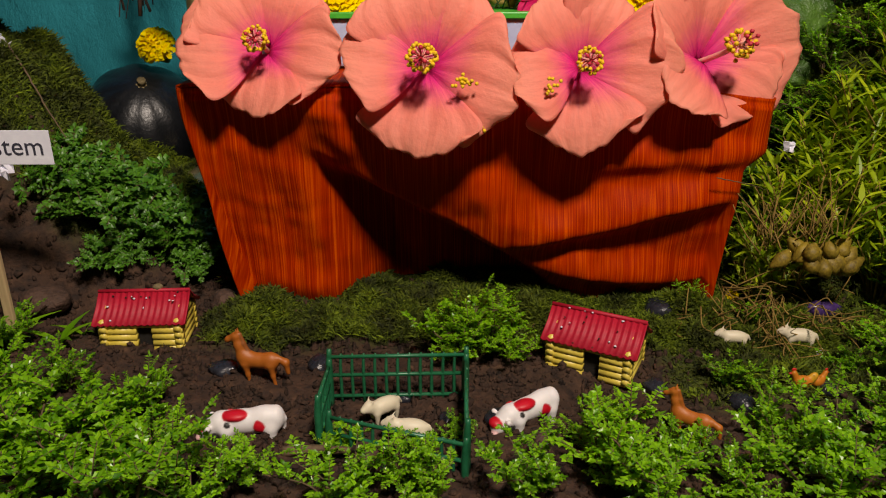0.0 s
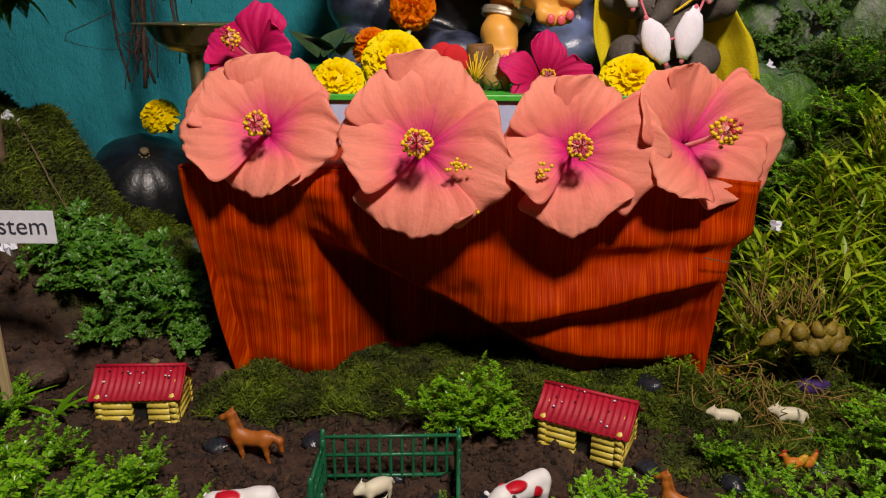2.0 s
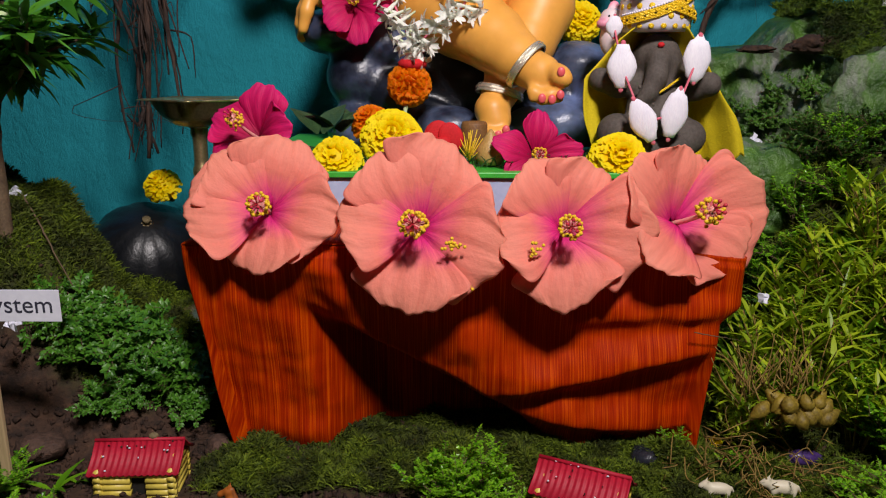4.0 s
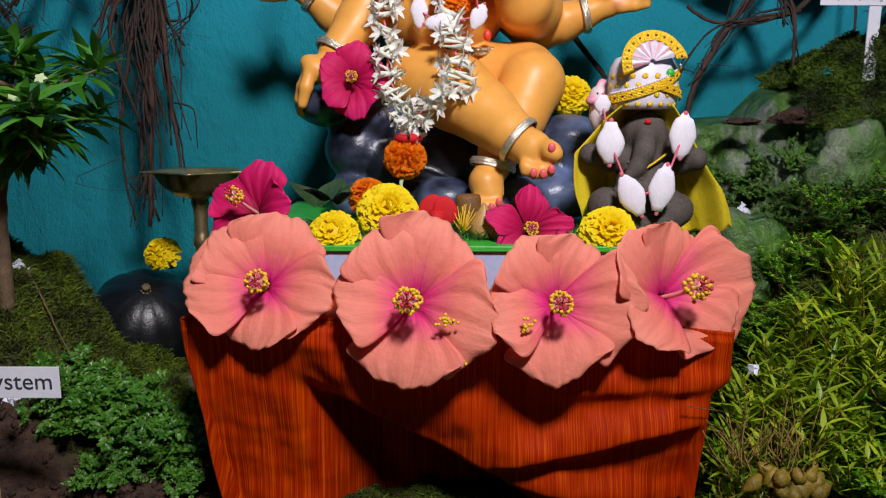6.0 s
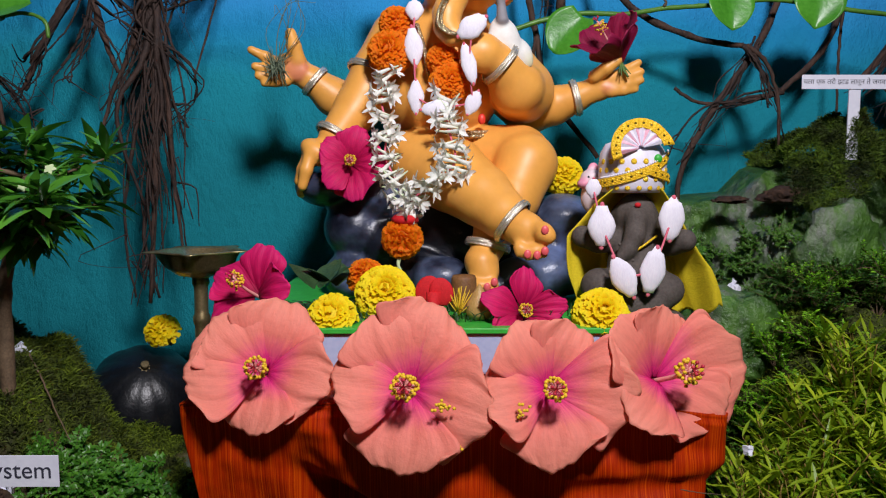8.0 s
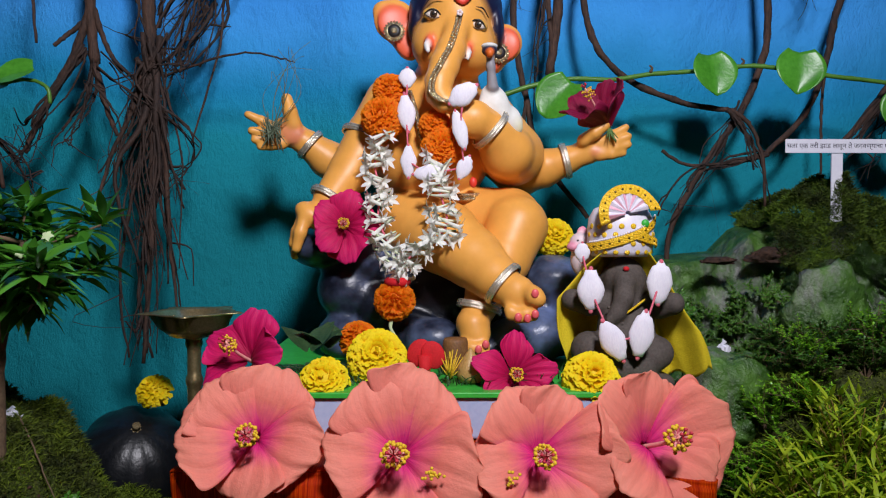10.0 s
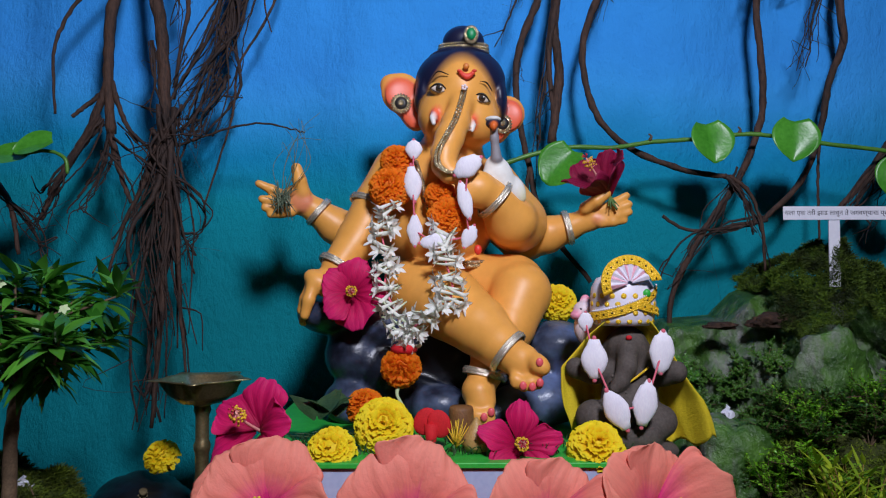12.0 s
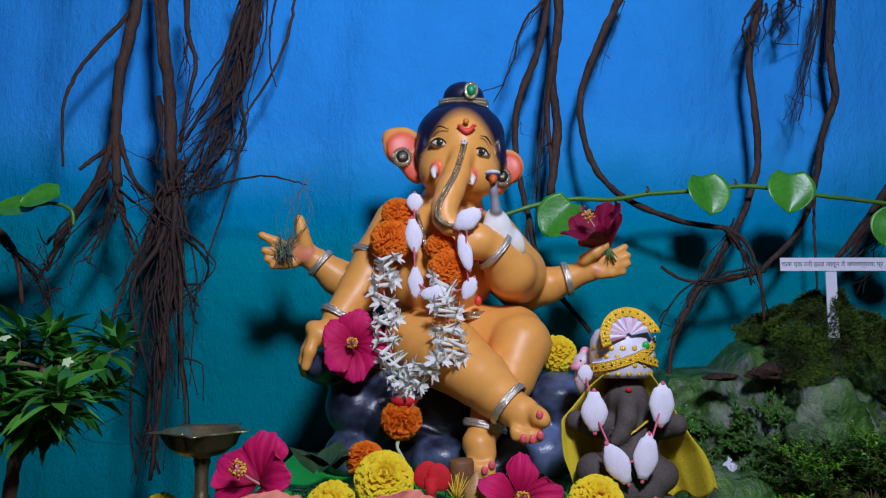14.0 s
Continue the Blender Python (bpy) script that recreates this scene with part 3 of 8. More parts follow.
# ---------------------------------------------------------------- the setting
def rough(x, y, scale, seed=0.0):
    return noise.noise(Vector((x * scale + seed, y * scale - seed, seed)))


def height(x, y):
    """The lie of the soil: a level yard, a mossy bank on one side, a slope on the other."""
    left = 0.070 * S((-0.235 - x) / 0.10) * S((y - 0.68) / 0.08) + (0.155 + 0.30 * min(max(-0.43 - x, 0), 0.15)) * S((-0.345 - x) / 0.10) * S((y - 0.62) / 0.20)
    left *= 1 - 0.80 * S((y - 0.855) / 0.12)
    right = 0.26 * S((x - 0.30) / 0.20) * S((y - 0.62) / 0.30)
    under = 0.03 * S((y - 0.75) / 0.2)
    bumps = 0.016 * rough(x, y, 17, 5.5) * S((-0.30 - x) / 0.05) * S((y - 0.66) / 0.05) + 0.010 * rough(x, y, 14, 3.1) + 0.005 * rough(x, y, 45, 7.7) + 0.003 * rough(x, y, 120, 1.3)
    near = 0.006 * S((0.5 - y) / 0.2)
    return float(left + right + under + near + bumps)


def mossiness(x, y):
    """Where moss has been laid on the soil."""
    bed = S((y - 0.60 - 0.10 * abs(x - 0.02) * 0) / 0.05) * S((0.30 - abs(x - 0.06)) / 0.04)
    bank = S((-0.285 + 0.07 * S((y - 0.74) / 0.05) - x) / 0.03) * S((y - 0.715) / 0.04)
    slope = S((x - 0.17) / 0.05) * S((y - 0.50) / 0.06)
    m = max(bed, bank, slope)
    return float(np.clip(m * (0.75 + 0.9 * rough(x, y, 22, 9.0) + 0.5), 0, 1))


def ground_mesh():
    xs = np.concatenate([np.linspace(-1.5, -0.85, 8)[:-1], np.linspace(-0.85, 0.9, 280), np.linspace(0.9, 1.5, 8)[1:]])
    ys = np.concatenate([np.linspace(0.05, 0.32, 10)[:-1], np.linspace(0.32, 1.05, 140), np.linspace(1.05, 1.29, 14)[1:]])
    v = [(x, y, height(x, y)) for x in xs for y in ys]
    geo = Geo().add(v, [q[::-1] for q in grid(len(xs), len(ys))])
    me = geo.mesh("ground", [MAT["soil"]])
    layer = me.attributes.new("moss", "FLOAT", "POINT")
    layer.data.foreach_set("value", [mossiness(p[0], p[1]) for p in v])
    return me


tagged(new("ground", ground_mesh()), "damp brown soil with patches of green moss", "ground", kind="structure")

# the cloth that hangs behind, in slack upright folds
def backdrop_mesh():
    xs, zs = np.linspace(-1.5, 1.5, 150), np.linspace(-0.05, 1.75, 60)
    v = []
    for x in xs:
        for z in zs:
            y = 1.315 + 0.007 * math.sin(x * 23 + 1.5 * math.sin(z * 3)) + 0.003 * math.sin(x * 61 + 2.5 * math.sin(z * 4 + x * 3)) * S((z - 0.5) / 0.5) + 0.012 * rough(x, z * 0.35, 5, 2.2) + 0.003 * rough(x, z * 0.5, 26, 5.0)
            v.append((x, y, z))
    geo = Geo().add(v, [q[::-1] for q in grid(len(xs), len(zs))])
    return geo.mesh("wall_north", [MAT["backdrop"]])


back = tagged(new("wall_north", backdrop_mesh()), "slack cloth backdrop dyed teal below and sky blue above", "backdrop", kind="structure")
back.modifiers.new("thickness", "SOLIDIFY").thickness = 0.003

for name, centre, size in (("floor", (0, -0.4, -0.10), (5.0, 4.2, 0.06)), ("ceiling", (0, -0.4, 2.66), (5.0, 4.2, 0.08)), ("wall_south", (0, -2.45, 1.28), (5.0, 0.1, 2.70)),
                           ("wall_east", (2.45, -0.4, 1.28), (0.1, 4.0, 2.70)), ("wall_west", (-2.45, -0.4, 1.28), (0.1, 4.0, 2.70)), ("wall_behind_cloth", (0, 1.62, 1.28), (4.8, 0.1, 2.70))):
    solid(name, Geo().add(*box(centre, size)), "floor_tile" if name == "floor" else "plaster", "plain plastered room %s" % name.split("_")[0], name.split("_")[0], kind="structure", smooth=False)
# the low stand under the soil
solid("floor_stand", Geo().add(*box((0, 0.67, -0.052), (2.9, 1.24, 0.03))), "plaster", "plain low stand beneath the soil", "stand", kind="structure", smooth=False)


# the crumpled, painted mountain
def mountain_top(x):
    return float(np.interp(x, [0.34, 0.365, 0.38, 0.47, 0.50, 0.56, 0.64, 0.72, 0.90, 1.20], [0.26, 0.365, 0.398, 0.405, 0.440, 0.465, 0.470, 0.440, 0.40, 0.36]))


def mountain_point(u, v):
    x = 0.345 + u * 0.85
    top = mountain_top(x)
    z = 0.10 + v * (top - 0.10)
    y = 0.93 + 0.20 * v ** 1.3 - 0.02 * math.sin(u * 30 + 1.0) * (1 - v * 0.4)
    crag = 0.050 * rough(x, z * 0.5, 10, 4.4) + 0.024 * rough(x, z * 0.8, 28, 6.1) + 0.040 * abs(rough(x + 0.3 * z, z * 0.3, 16, 8.2)) + 0.008 * rough(x, z, 70, 2.1)
    return x, y + crag, z


def mountain():
    nu, nv = 170, 80
    v = [mountain_point(i / (nu - 1), j / (nv - 1)) for i in range(nu) for j in range(nv)]
    geo = Geo().add(v, grid(nu, nv))
    edge = [v[i * nv + nv - 1] for i in range(nu)]
    cap = [p for x, y, z in edge for p in ((x, y, z), (x, 1.20, z + 0.01), (x, 1.275, z - 0.02))]
    geo.add(cap, grid(nu, 3))
    return solid("mountain_model", geo, "rock_green", "crumpled model mountain washed in grey and green paint", "model mountain")


mountain()


def lump(name, at, r, mat, label, category, seed, rough_=0.22):
    """A knobbly mass set at a place of its own."""
    bm = bmesh.new()
    bmesh.ops.create_icosphere(bm, subdivisions=4, radius=1.0)
    for vert in bm.verts:
        p = vert.co.copy()
        vert.co *= 1 + rough_ * noise.noise(p * 1.4 + Vector((seed * 3.1, 0, 0))) + rough_ * 0.5 * noise.noise(p * 4 + Vector((0, seed, 0))) + rough_ * 0.25 * noise.noise(p * 11 + Vector((0, 0, seed)))
    v = np.array([x.co[:] for x in bm.verts]) * np.array(r)
    f = [tuple(x.index for x in face.verts) for face in bm.faces]
    bm.free()
    return solid(name, Geo().add(v, f), mat, label, category, m=Matrix.Translation(at))


lump("boulder", (0.405, 0.945, 0.225), (0.070, 0.050, 0.075), "rock_green", "grey boulder washed green at the mountain's foot", "boulder", 3, 0.30)
lump("boulder", (0.565, 0.990, 0.325), (0.058, 0.030, 0.078), "rock_green", "upright grey-green rock spur on the mountain", "boulder", 4, 0.30)
lump("soil_ledge", (0.515, 1.062, 0.412), (0.032, 0.016, 0.013), "soil", "dark crumbly soil ledge under the moss", "soil", 5, 0.45)
lump("soil_ledge", (0.435, 1.060, 0.406), (0.026, 0.014, 0.005), "soil", "thin dark soil ledge on the rock top", "soil", 6, 0.45)
lump("soil_pocket", (0.603, 0.975, 0.288), (0.032, 0.022, 0.020), "soil", "dark soil pocket in the mountain side", "soil", 7, 0.45)

# ---------------------------------------------------------------- the altar
BOX_TOP = 0.222


def silk_cover():
    """The cloth pulled over the altar box: front with slack folds, two sides, the top."""
    left, right, front, rear = -0.232, 0.280, 0.674, 1.16
    plan = []
    for k in np.linspace(0, 1, 14)[:-1]:
        plan.append((left, rear + (front + 0.02 - rear) * k))
    for a in np.linspace(0, 90, 5):
        plan.append((left + 0.014 - 0.014 * math.cos(radians(a)), front + 0.014 - 0.014 * math.sin(radians(a))))
    for k in np.linspace(0, 1, 130)[1:-1]:
        plan.append((left + 0.02 + (right - left - 0.04) * k, front))
    for a in np.linspace(90, 0, 5):
        plan.append((right - 0.014 + 0.014 * math.cos(radians(a)), front + 0.014 - 0.014 * math.sin(radians(a))))
    for k in np.linspace(0, 1, 14)[1:]:
        plan.append((right, front + 0.02 + (rear - front - 0.02) * k))
    rows = 80
    v = []

    def ridge(x, z, x0, z0, x1, z1, wide, tall):
        """A fold that swells along a slanting line."""
        t = np.clip(((x - x0) * (x1 - x0) + (z - z0) * (z1 - z0)) / ((x1 - x0) ** 2 + (z1 - z0) ** 2), 0, 1)
        d = math.hypot(x - x0 - t * (x1 - x0), z - z0 - t * (z1 - z0))
        return tall * math.exp(-(d / wide) ** 2) * (0.35 + 0.65 * math.sin(math.pi * (0.12 + 0.76 * t)))

    def fold(x, z, x0, z0, x1, z1, up, down, tall):
        """A swell with a slack upper side and a steep underside."""
        t = np.clip(((x - x0) * (x1 - x0) + (z - z0) * (z1 - z0)) / ((x1 - x0) ** 2 + (z1 - z0) ** 2), 0, 1)
        d = math.hypot(x - x0 - t * (x1 - x0), z - z0 - t * (z1 - z0))
        above = z - z0 - (z1 - z0) * (x - x0) / (x1 - x0) > 0
        return tall * math.exp(-(d / (up if above else down)) ** 2) * S(t / 0.35) * (1 - 0.5 * S((t - 0.8) / 0.2))

    for x, y in plan:
        side = -1 if x < left + 0.006 else 1 if x > right - 0.006 else 0
        for j in range(rows):
            s = j / (rows - 1)
            z = BOX_TOP * (1 - s)
            hem = 0.010 * rough(x, y, 9, 2.0) - 0.004
            zz = z + hem * s
            # folds on the front: swells that hang over the cloth below them, and one deep hollow
            out = fold(x, z, 0.02, 0.062, 0.27, 0.128, 0.030, 0.010, 0.022) + fold(x, z, 0.06, 0.050, 0.26, 0.030, 0.022, 0.009, 0.016)
            out += fold(x, z, 0.11, 0.150, 0.27, 0.165, 0.020, 0.010, 0.012) + ridge(x, z, -0.02, 0.165, 0.06, 0.105, 0.026, 0.012)
            out += ridge(x, z, -0.19, 0.030, -0.05, 0.012, 0.020, 0.008) + ridge(x, z, -0.115, 0.22, -0.06, 0.13, 0.018, 0.010)
            under = (-0.125 - x) * -0.565 + (z - 0.176)
            out -= 0.070 * S((-under - 0.004) / 0.034) * S((x + 0.118 + 0.25 * max(z - 0.05, 0)) / 0.075) * (1 - S((x - 0.05 - 0.4 * (0.06 - z)) / 0.07))
            out += 0.008 * rough(x, z, 11, 6.6) + 0.004 * rough(x, z, 30, 1.6) + 0.0016 * rough(x, z, 70, 4.6)
            out *= S(s / 0.12)
            taper = -0.040 * s ** 1.6 if side < 0 else 0.016 * s if side > 0 else 0
            lip = 0.003 * S((x - 0.10) / 0.15) * (1 - S((s - 0.20) / 0.12))
            px = x - taper * 1.0 if side else x + 0.040 * s ** 1.6 * S((-0.08 - x) / 0.15) - 0.016 * s * S((x - 0.10) / 0.17)
            if side > 0:
                px = x - 0.016 * s + 0.018 * (1 - S((s - 0.22) / 0.10)) + 0.004 * rough(y, z, 12, 3.0)
            elif side < 0:
                px = x + 0.040 * s ** 1.6 + 0.005 * rough(y, z, 12, 3.0)
            else:
                px += 0.018 * (1 - S((s - 0.22) / 0.10)) * S((x - 0.20) / 0.08)
            inward = 1 if side else 0
            py = y - (0 if side else out) - (lip if not side else 0) + 0.040 * s * (1 - inward)
            if s < 0.03:
                py += 0.004 * (1 - inward)
            v.append((px, py, zz - 0.010 * S((x - 0.2) / 0.08) * (1 - s)))
    n = len(plan)
    geo = Geo().add(v, grid(n, rows))
    top = []
    for x in np.linspace(left, right, 40):
        for y in np.linspace(front + 0.004, rear, 24):
            top.append((x, y, BOX_TOP + 0.002 + 0.0015 * rough(x, y, 20, 1.0) - 0.010 * S((x - 0.2) / 0.08)))
    geo.add(top, [q[::-1] for q in grid(40, 24)])
    cover = solid("table_cover", geo, "silk", "orange shot-silk cloth draped over the altar box", "cloth")
    cover.modifiers.new("thickness", "SOLIDIFY").thickness = 0.0012
    return cover


silk_cover()
solid("altar_box", Geo().add(*box((0.024, 0.965, 0.118), (0.44, 0.35, 0.20))), "stalk", "plain low box hidden under orange silk", "box", smooth=False)

TOP = 0.278
platform = thing("platform", "pale blue card platform with a bright green sheet on top", "platform", (0.03, 0.98, BOX_TOP))
part("body", Geo().add(*box((0.035, 0.975, (BOX_TOP + TOP) / 2 - 0.001), (0.49, 0.40, TOP - BOX_TOP - 0.010), 0.003)), "box_blue", platform, smooth=False)
part("top_sheet", Geo().add(*box((0.035, 0.975, TOP - 0.003), (0.50, 0.41, 0.006), 0.001)), "sheet_green", platform, "bright green top sheet", smooth=False)


# ---------------------------------------------------------------- the seated elephant-headed statue
SKIN = (0.88, 0.410, 0.078)
BLUSH = (0.78, 0.26, 0.12)
PINK = (0.90, 0.155, 0.070)
HAIR = (0.010, 0.012, 0.045)
NAIL = (0.85, 0.12, 0.14)
WHITE = (0.82, 0.80, 0.78)


def fingers(base, tips, r, colour=SKIN):
    out = []
    for b, t in zip(base, tips):
        b, t = np.array(b), np.array(t)
        out += limb([(b, r * 1.1), ((b + t) / 2 + (0, -0.003, 0), r), (t, r * 0.8)], colour, 0.004)
    return out


def bangle(center, axis, r, wide=0.0042):
    """A polished band about a wrist: a swelling hoop between two rolled rims."""
    profile = [(r - 0.001, -wide), (r + 0.0014, -wide - 0.0006), (r + 0.0024, -wide + 0.0008), (r + 0.0010, -wide + 0.0018), (r + 0.0028, -0.001), (r + 0.0030, 0.0008), (r + 0.0010, wide - 0.0018), (r + 0.0024, wide - 0.0008), (r + 0.0014, wide + 0.0006), (r - 0.001, wide)]
    v, f = lathe(profile, 40, lambda q, z, a, k: q * (1 + 0.010 * math.cos(20 * a) * (k in (4, 5))))
    return moved(v, facing(center, axis)), f[:-2]


def seated_statue():
    prims = []
    # trunk of the body
    prims += [e((0.015, 1.090, 0.556), (0.086, 0.078, 0.070), SKIN), e((0.020, 1.100, 0.623), (0.082, 0.060, 0.062), SKIN, 0.03),
              e((0.030, 1.115, 0.478), (0.092, 0.072, 0.045), SKIN, 0.01), e((0.039, 1.095, 0.677), (0.045, 0.045, 0.05), SKIN, 0.02)]
    # head and cheeks
    prims += [e((0.051, 1.065, 0.747), (0.051, 0.064, 0.066), SKIN, 0.01), e((0.023, 1.048, 0.715), (0.036, 0.038, 0.036), SKIN, 0.02),
              e((0.074, 1.048, 0.707), (0.033, 0.038, 0.034), SKIN, 0.02)]
    # hair and bun
    prims += [e((0.051, 1.076, 0.772), (0.0680, 0.061, 0.053), HAIR, 0.002), e((0.056, 1.085, 0.836), (0.032, 0.032, 0.025), HAIR, 0.003),
              e((-0.004, 1.072, 0.758), (0.013, 0.034, 0.034), HAIR, 0.003, (0, 12, 0)), e((0.108, 1.072, 0.746), (0.013, 0.034, 0.034), HAIR, 0.003, (0, -4, 0))]
    # the trunk that hangs between the tusks
    prims += limb([((0.056, 1.018, 0.752), 0.011), ((0.050, 1.008, 0.725), 0.0155), ((0.042, 0.996, 0.696), 0.0190), ((0.033, 0.985, 0.672), 0.0195), ((0.026, 0.977, 0.650), 0.0180),
                   ((0.025, 0.971, 0.632), 0.0160), ((0.033, 0.966, 0.621), 0.0138), ((0.046, 0.963, 0.618), 0.0112)], SKIN, 0.007)
    # ears: skin behind, pink within
    prims += [e((-0.039, 1.098, 0.762), (0.031, 0.009, 0.032), SKIN, 0.008, (0, 35, 12)), e((-0.024, 1.095, 0.728), (0.017, 0.009, 0.028), SKIN, 0.012, (0, -28, 0)), e((-0.059, 1.098, 0.777), (0.012, 0.007, 0.012), SKIN, 0.012),
              e((-0.038, 1.090, 0.756), (0.027, 0.006, 0.026), PINK, 0.002, (0, 35, 12)), e((-0.025, 1.087, 0.726), (0.0135, 0.006, 0.023), PINK, 0.004, (0, -28, 0)),
              e((0.123, 1.098, 0.729), (0.028, 0.010, 0.029), SKIN, 0.008, (0, -10, -12)), e((0.109, 1.094, 0.702), (0.016, 0.010, 0.020), SKIN, 0.010, (0, 20, 0)),
              e((0.123, 1.089, 0.725), (0.024, 0.007, 0.024), PINK, 0.002, (0, -10, -12)), e((0.109, 1.086, 0.701), (0.012, 0.007, 0.016), PINK, 0.002, (0, 20, 0))]
    # tusks and the flush about them
    prims += [e((0.012, 1.010, 0.708), (0.006, 0.009, 0.010), PINK, 0.003), e((0.065, 1.008, 0.697), (0.0055, 0.009, 0.009), PINK, 0.003)]
    prims += limb([((0.009, 1.003, 0.705), 0.0046), ((0.011, 0.998, 0.695), 0.0036)], WHITE, 0.001) + limb([((0.067, 1.001, 0.694), 0.0042), ((0.065, 0.997, 0.685), 0.0033)], WHITE, 0.001)
    # near arm on the seat
    prims += limb([((-0.050, 1.085, 0.642), 0.032), ((-0.074, 1.065, 0.589), 0.033), ((-0.100, 1.045, 0.534), 0.031), ((-0.126, 1.015, 0.493), 0.023)], SKIN, 0.006)
    prims += [e((-0.147, 0.995, 0.471), (0.026, 0.020, 0.016), SKIN, 0.012, (0, 35, 0))]
    prims += fingers([(-0.155, 0.985, 0.469), (-0.160, 0.995, 0.465), (-0.161, 1.005, 0.461)], [(-0.166, 0.980, 0.427), (-0.173, 0.995, 0.433), (-0.172, 1.005, 0.417)], 0.0085)
    # arm raised behind, palm open
    prims += limb([((-0.056, 1.120, 0.621), 0.036), ((-0.109, 1.140, 0.540), 0.034), ((-0.144, 1.128, 0.559), 0.028), ((-0.173, 1.116, 0.582), 0.021)], SKIN, 0.006)
    prims += [e((-0.200, 1.108, 0.599), (0.025, 0.014, 0.023), SKIN, 0.012, (0, 35, 0)), e((-0.196, 1.097, 0.596), (0.018, 0.006, 0.016), BLUSH, 0.006)]
    prims += fingers([(-0.191, 1.100, 0.610)], [(-0.200, 1.096, 0.646)], 0.0105)
    prims += fingers([(-0.217, 1.100, 0.603), (-0.217, 1.100, 0.593), (-0.213, 1.100, 0.584), (-0.208, 1.100, 0.579)], [(-0.255, 1.085, 0.621), (-0.249, 1.080, 0.597), (-0.245, 1.082, 0.584), (-0.237, 1.085, 0.574)], 0.0075)
    # arm folded to the chest, with closed fist
    prims += limb([((0.100, 1.100, 0.619), 0.040), ((0.133, 1.060, 0.560), 0.044), ((0.121, 1.020, 0.560), 0.036), ((0.091, 0.990, 0.592), 0.024)], SKIN, 0.006)
    prims += [e((0.070, 0.978, 0.600), (0.030, 0.024, 0.026), SKIN, 0.006), e((0.056, 0.968, 0.605), (0.012, 0.010, 0.012), SKIN, 0.006), e((0.055, 0.966, 0.592), (0.012, 0.010, 0.010), SKIN, 0.006)]
    # arm held out, palm up
    prims += limb([((0.117, 1.120, 0.569), 0.040), ((0.147, 1.110, 0.538), 0.036), ((0.183, 1.095, 0.543), 0.028), ((0.216, 1.080, 0.554), 0.021)], SKIN, 0.006)
    prims += [e((0.246, 1.070, 0.568), (0.028, 0.016, 0.020), SKIN, 0.012, (0, -30, 0)), e((0.254, 1.058, 0.564), (0.010, 0.006, 0.008), BLUSH, 0.003)]
    prims += fingers([(0.257, 1.060, 0.577), (0.263, 1.060, 0.571), (0.263, 1.060, 0.564), (0.259, 1.060, 0.558)], [(0.296, 1.055, 0.599), (0.299, 1.052, 0.586), (0.299, 1.052, 0.574), (0.292, 1.054, 0.562)], 0.0068)
    prims += fingers([(0.235, 1.055, 0.580)], [(0.264, 1.045, 0.600)], 0.0090)
    # leg laid across
    prims += limb([((-0.012, 1.030, 0.459), 0.048), ((0.033, 0.990, 0.441), 0.050), ((0.070, 0.948, 0.415), 0.040), ((0.095, 0.918, 0.393), 0.031), ((0.108, 0.898, 0.382), 0.0235)], SKIN, 0.004)
    prims += [e((0.121, 0.882, 0.374), (0.023, 0.019, 0.024), SKIN, 0.008, (0, -30, 0)), e((0.129, 0.874, 0.369), (0.018, 0.014, 0.018), SKIN, 0.006)]
    prims += fingers([(0.136, 0.866, 0.375)], [(0.143, 0.855, 0.370)], 0.0115)
    prims += fingers([(0.132, 0.868, 0.361), (0.125, 0.868, 0.359), (0.117, 0.870, 0.358), (0.111, 0.873, 0.362)], [(0.139, 0.858, 0.349), (0.130, 0.858, 0.346), (0.120, 0.860, 0.345), (0.110, 0.863, 0.349)], 0.0064)
    # folded leg: thigh out to the knee, shin down to the other foot
    prims += limb([((0.064, 1.080, 0.465), 0.050), ((0.127, 1.045, 0.465), 0.046), ((0.134, 1.015, 0.456), 0.043), ((0.114, 0.990, 0.411), 0.037), ((0.089, 0.962, 0.371), 0.028), ((0.078, 0.942, 0.350), 0.0225)], SKIN, 0.004)
    prims += [e((0.069, 0.925, 0.332), (0.022, 0.026, 0.022), SKIN, 0.008), e((0.072, 0.915, 0.320), (0.019, 0.018, 0.015), SKIN, 0.006)]
    prims += fingers([(0.080, 0.908, 0.316), (0.073, 0.906, 0.313), (0.065, 0.907, 0.313), (0.059, 0.910, 0.315)], [(0.084, 0.896, 0.300), (0.075, 0.894, 0.298), (0.066, 0.895, 0.299), (0.058, 0.900, 0.302)], 0.0064)
    v, f, colours = sculpt(prims, 0.0023)
    geo = Geo().add(v, f, 0, None, np.clip(colours, 0.001, 1))

    def spot(center, radii, colour, turn=None, mat=0):
        vv, ff = ball(center, radii, 8, 14, turn)
        geo.add(vv, ff, mat, None, colour)

    # nails
    for p in ((0.138, 0.846, 0.378), (0.139, 0.851, 0.353), (0.130, 0.852, 0.348), (0.119, 0.853, 0.349), (0.083, 0.890, 0.311), (0.074, 0.888, 0.305)):
        spot(p, (0.0045, 0.0025, 0.0055), NAIL)
    # eyes, brows, mark on the brow
    eyes = (((0.018, 1.012, 0.747), 10), ((0.079, 1.013, 0.733), 16))
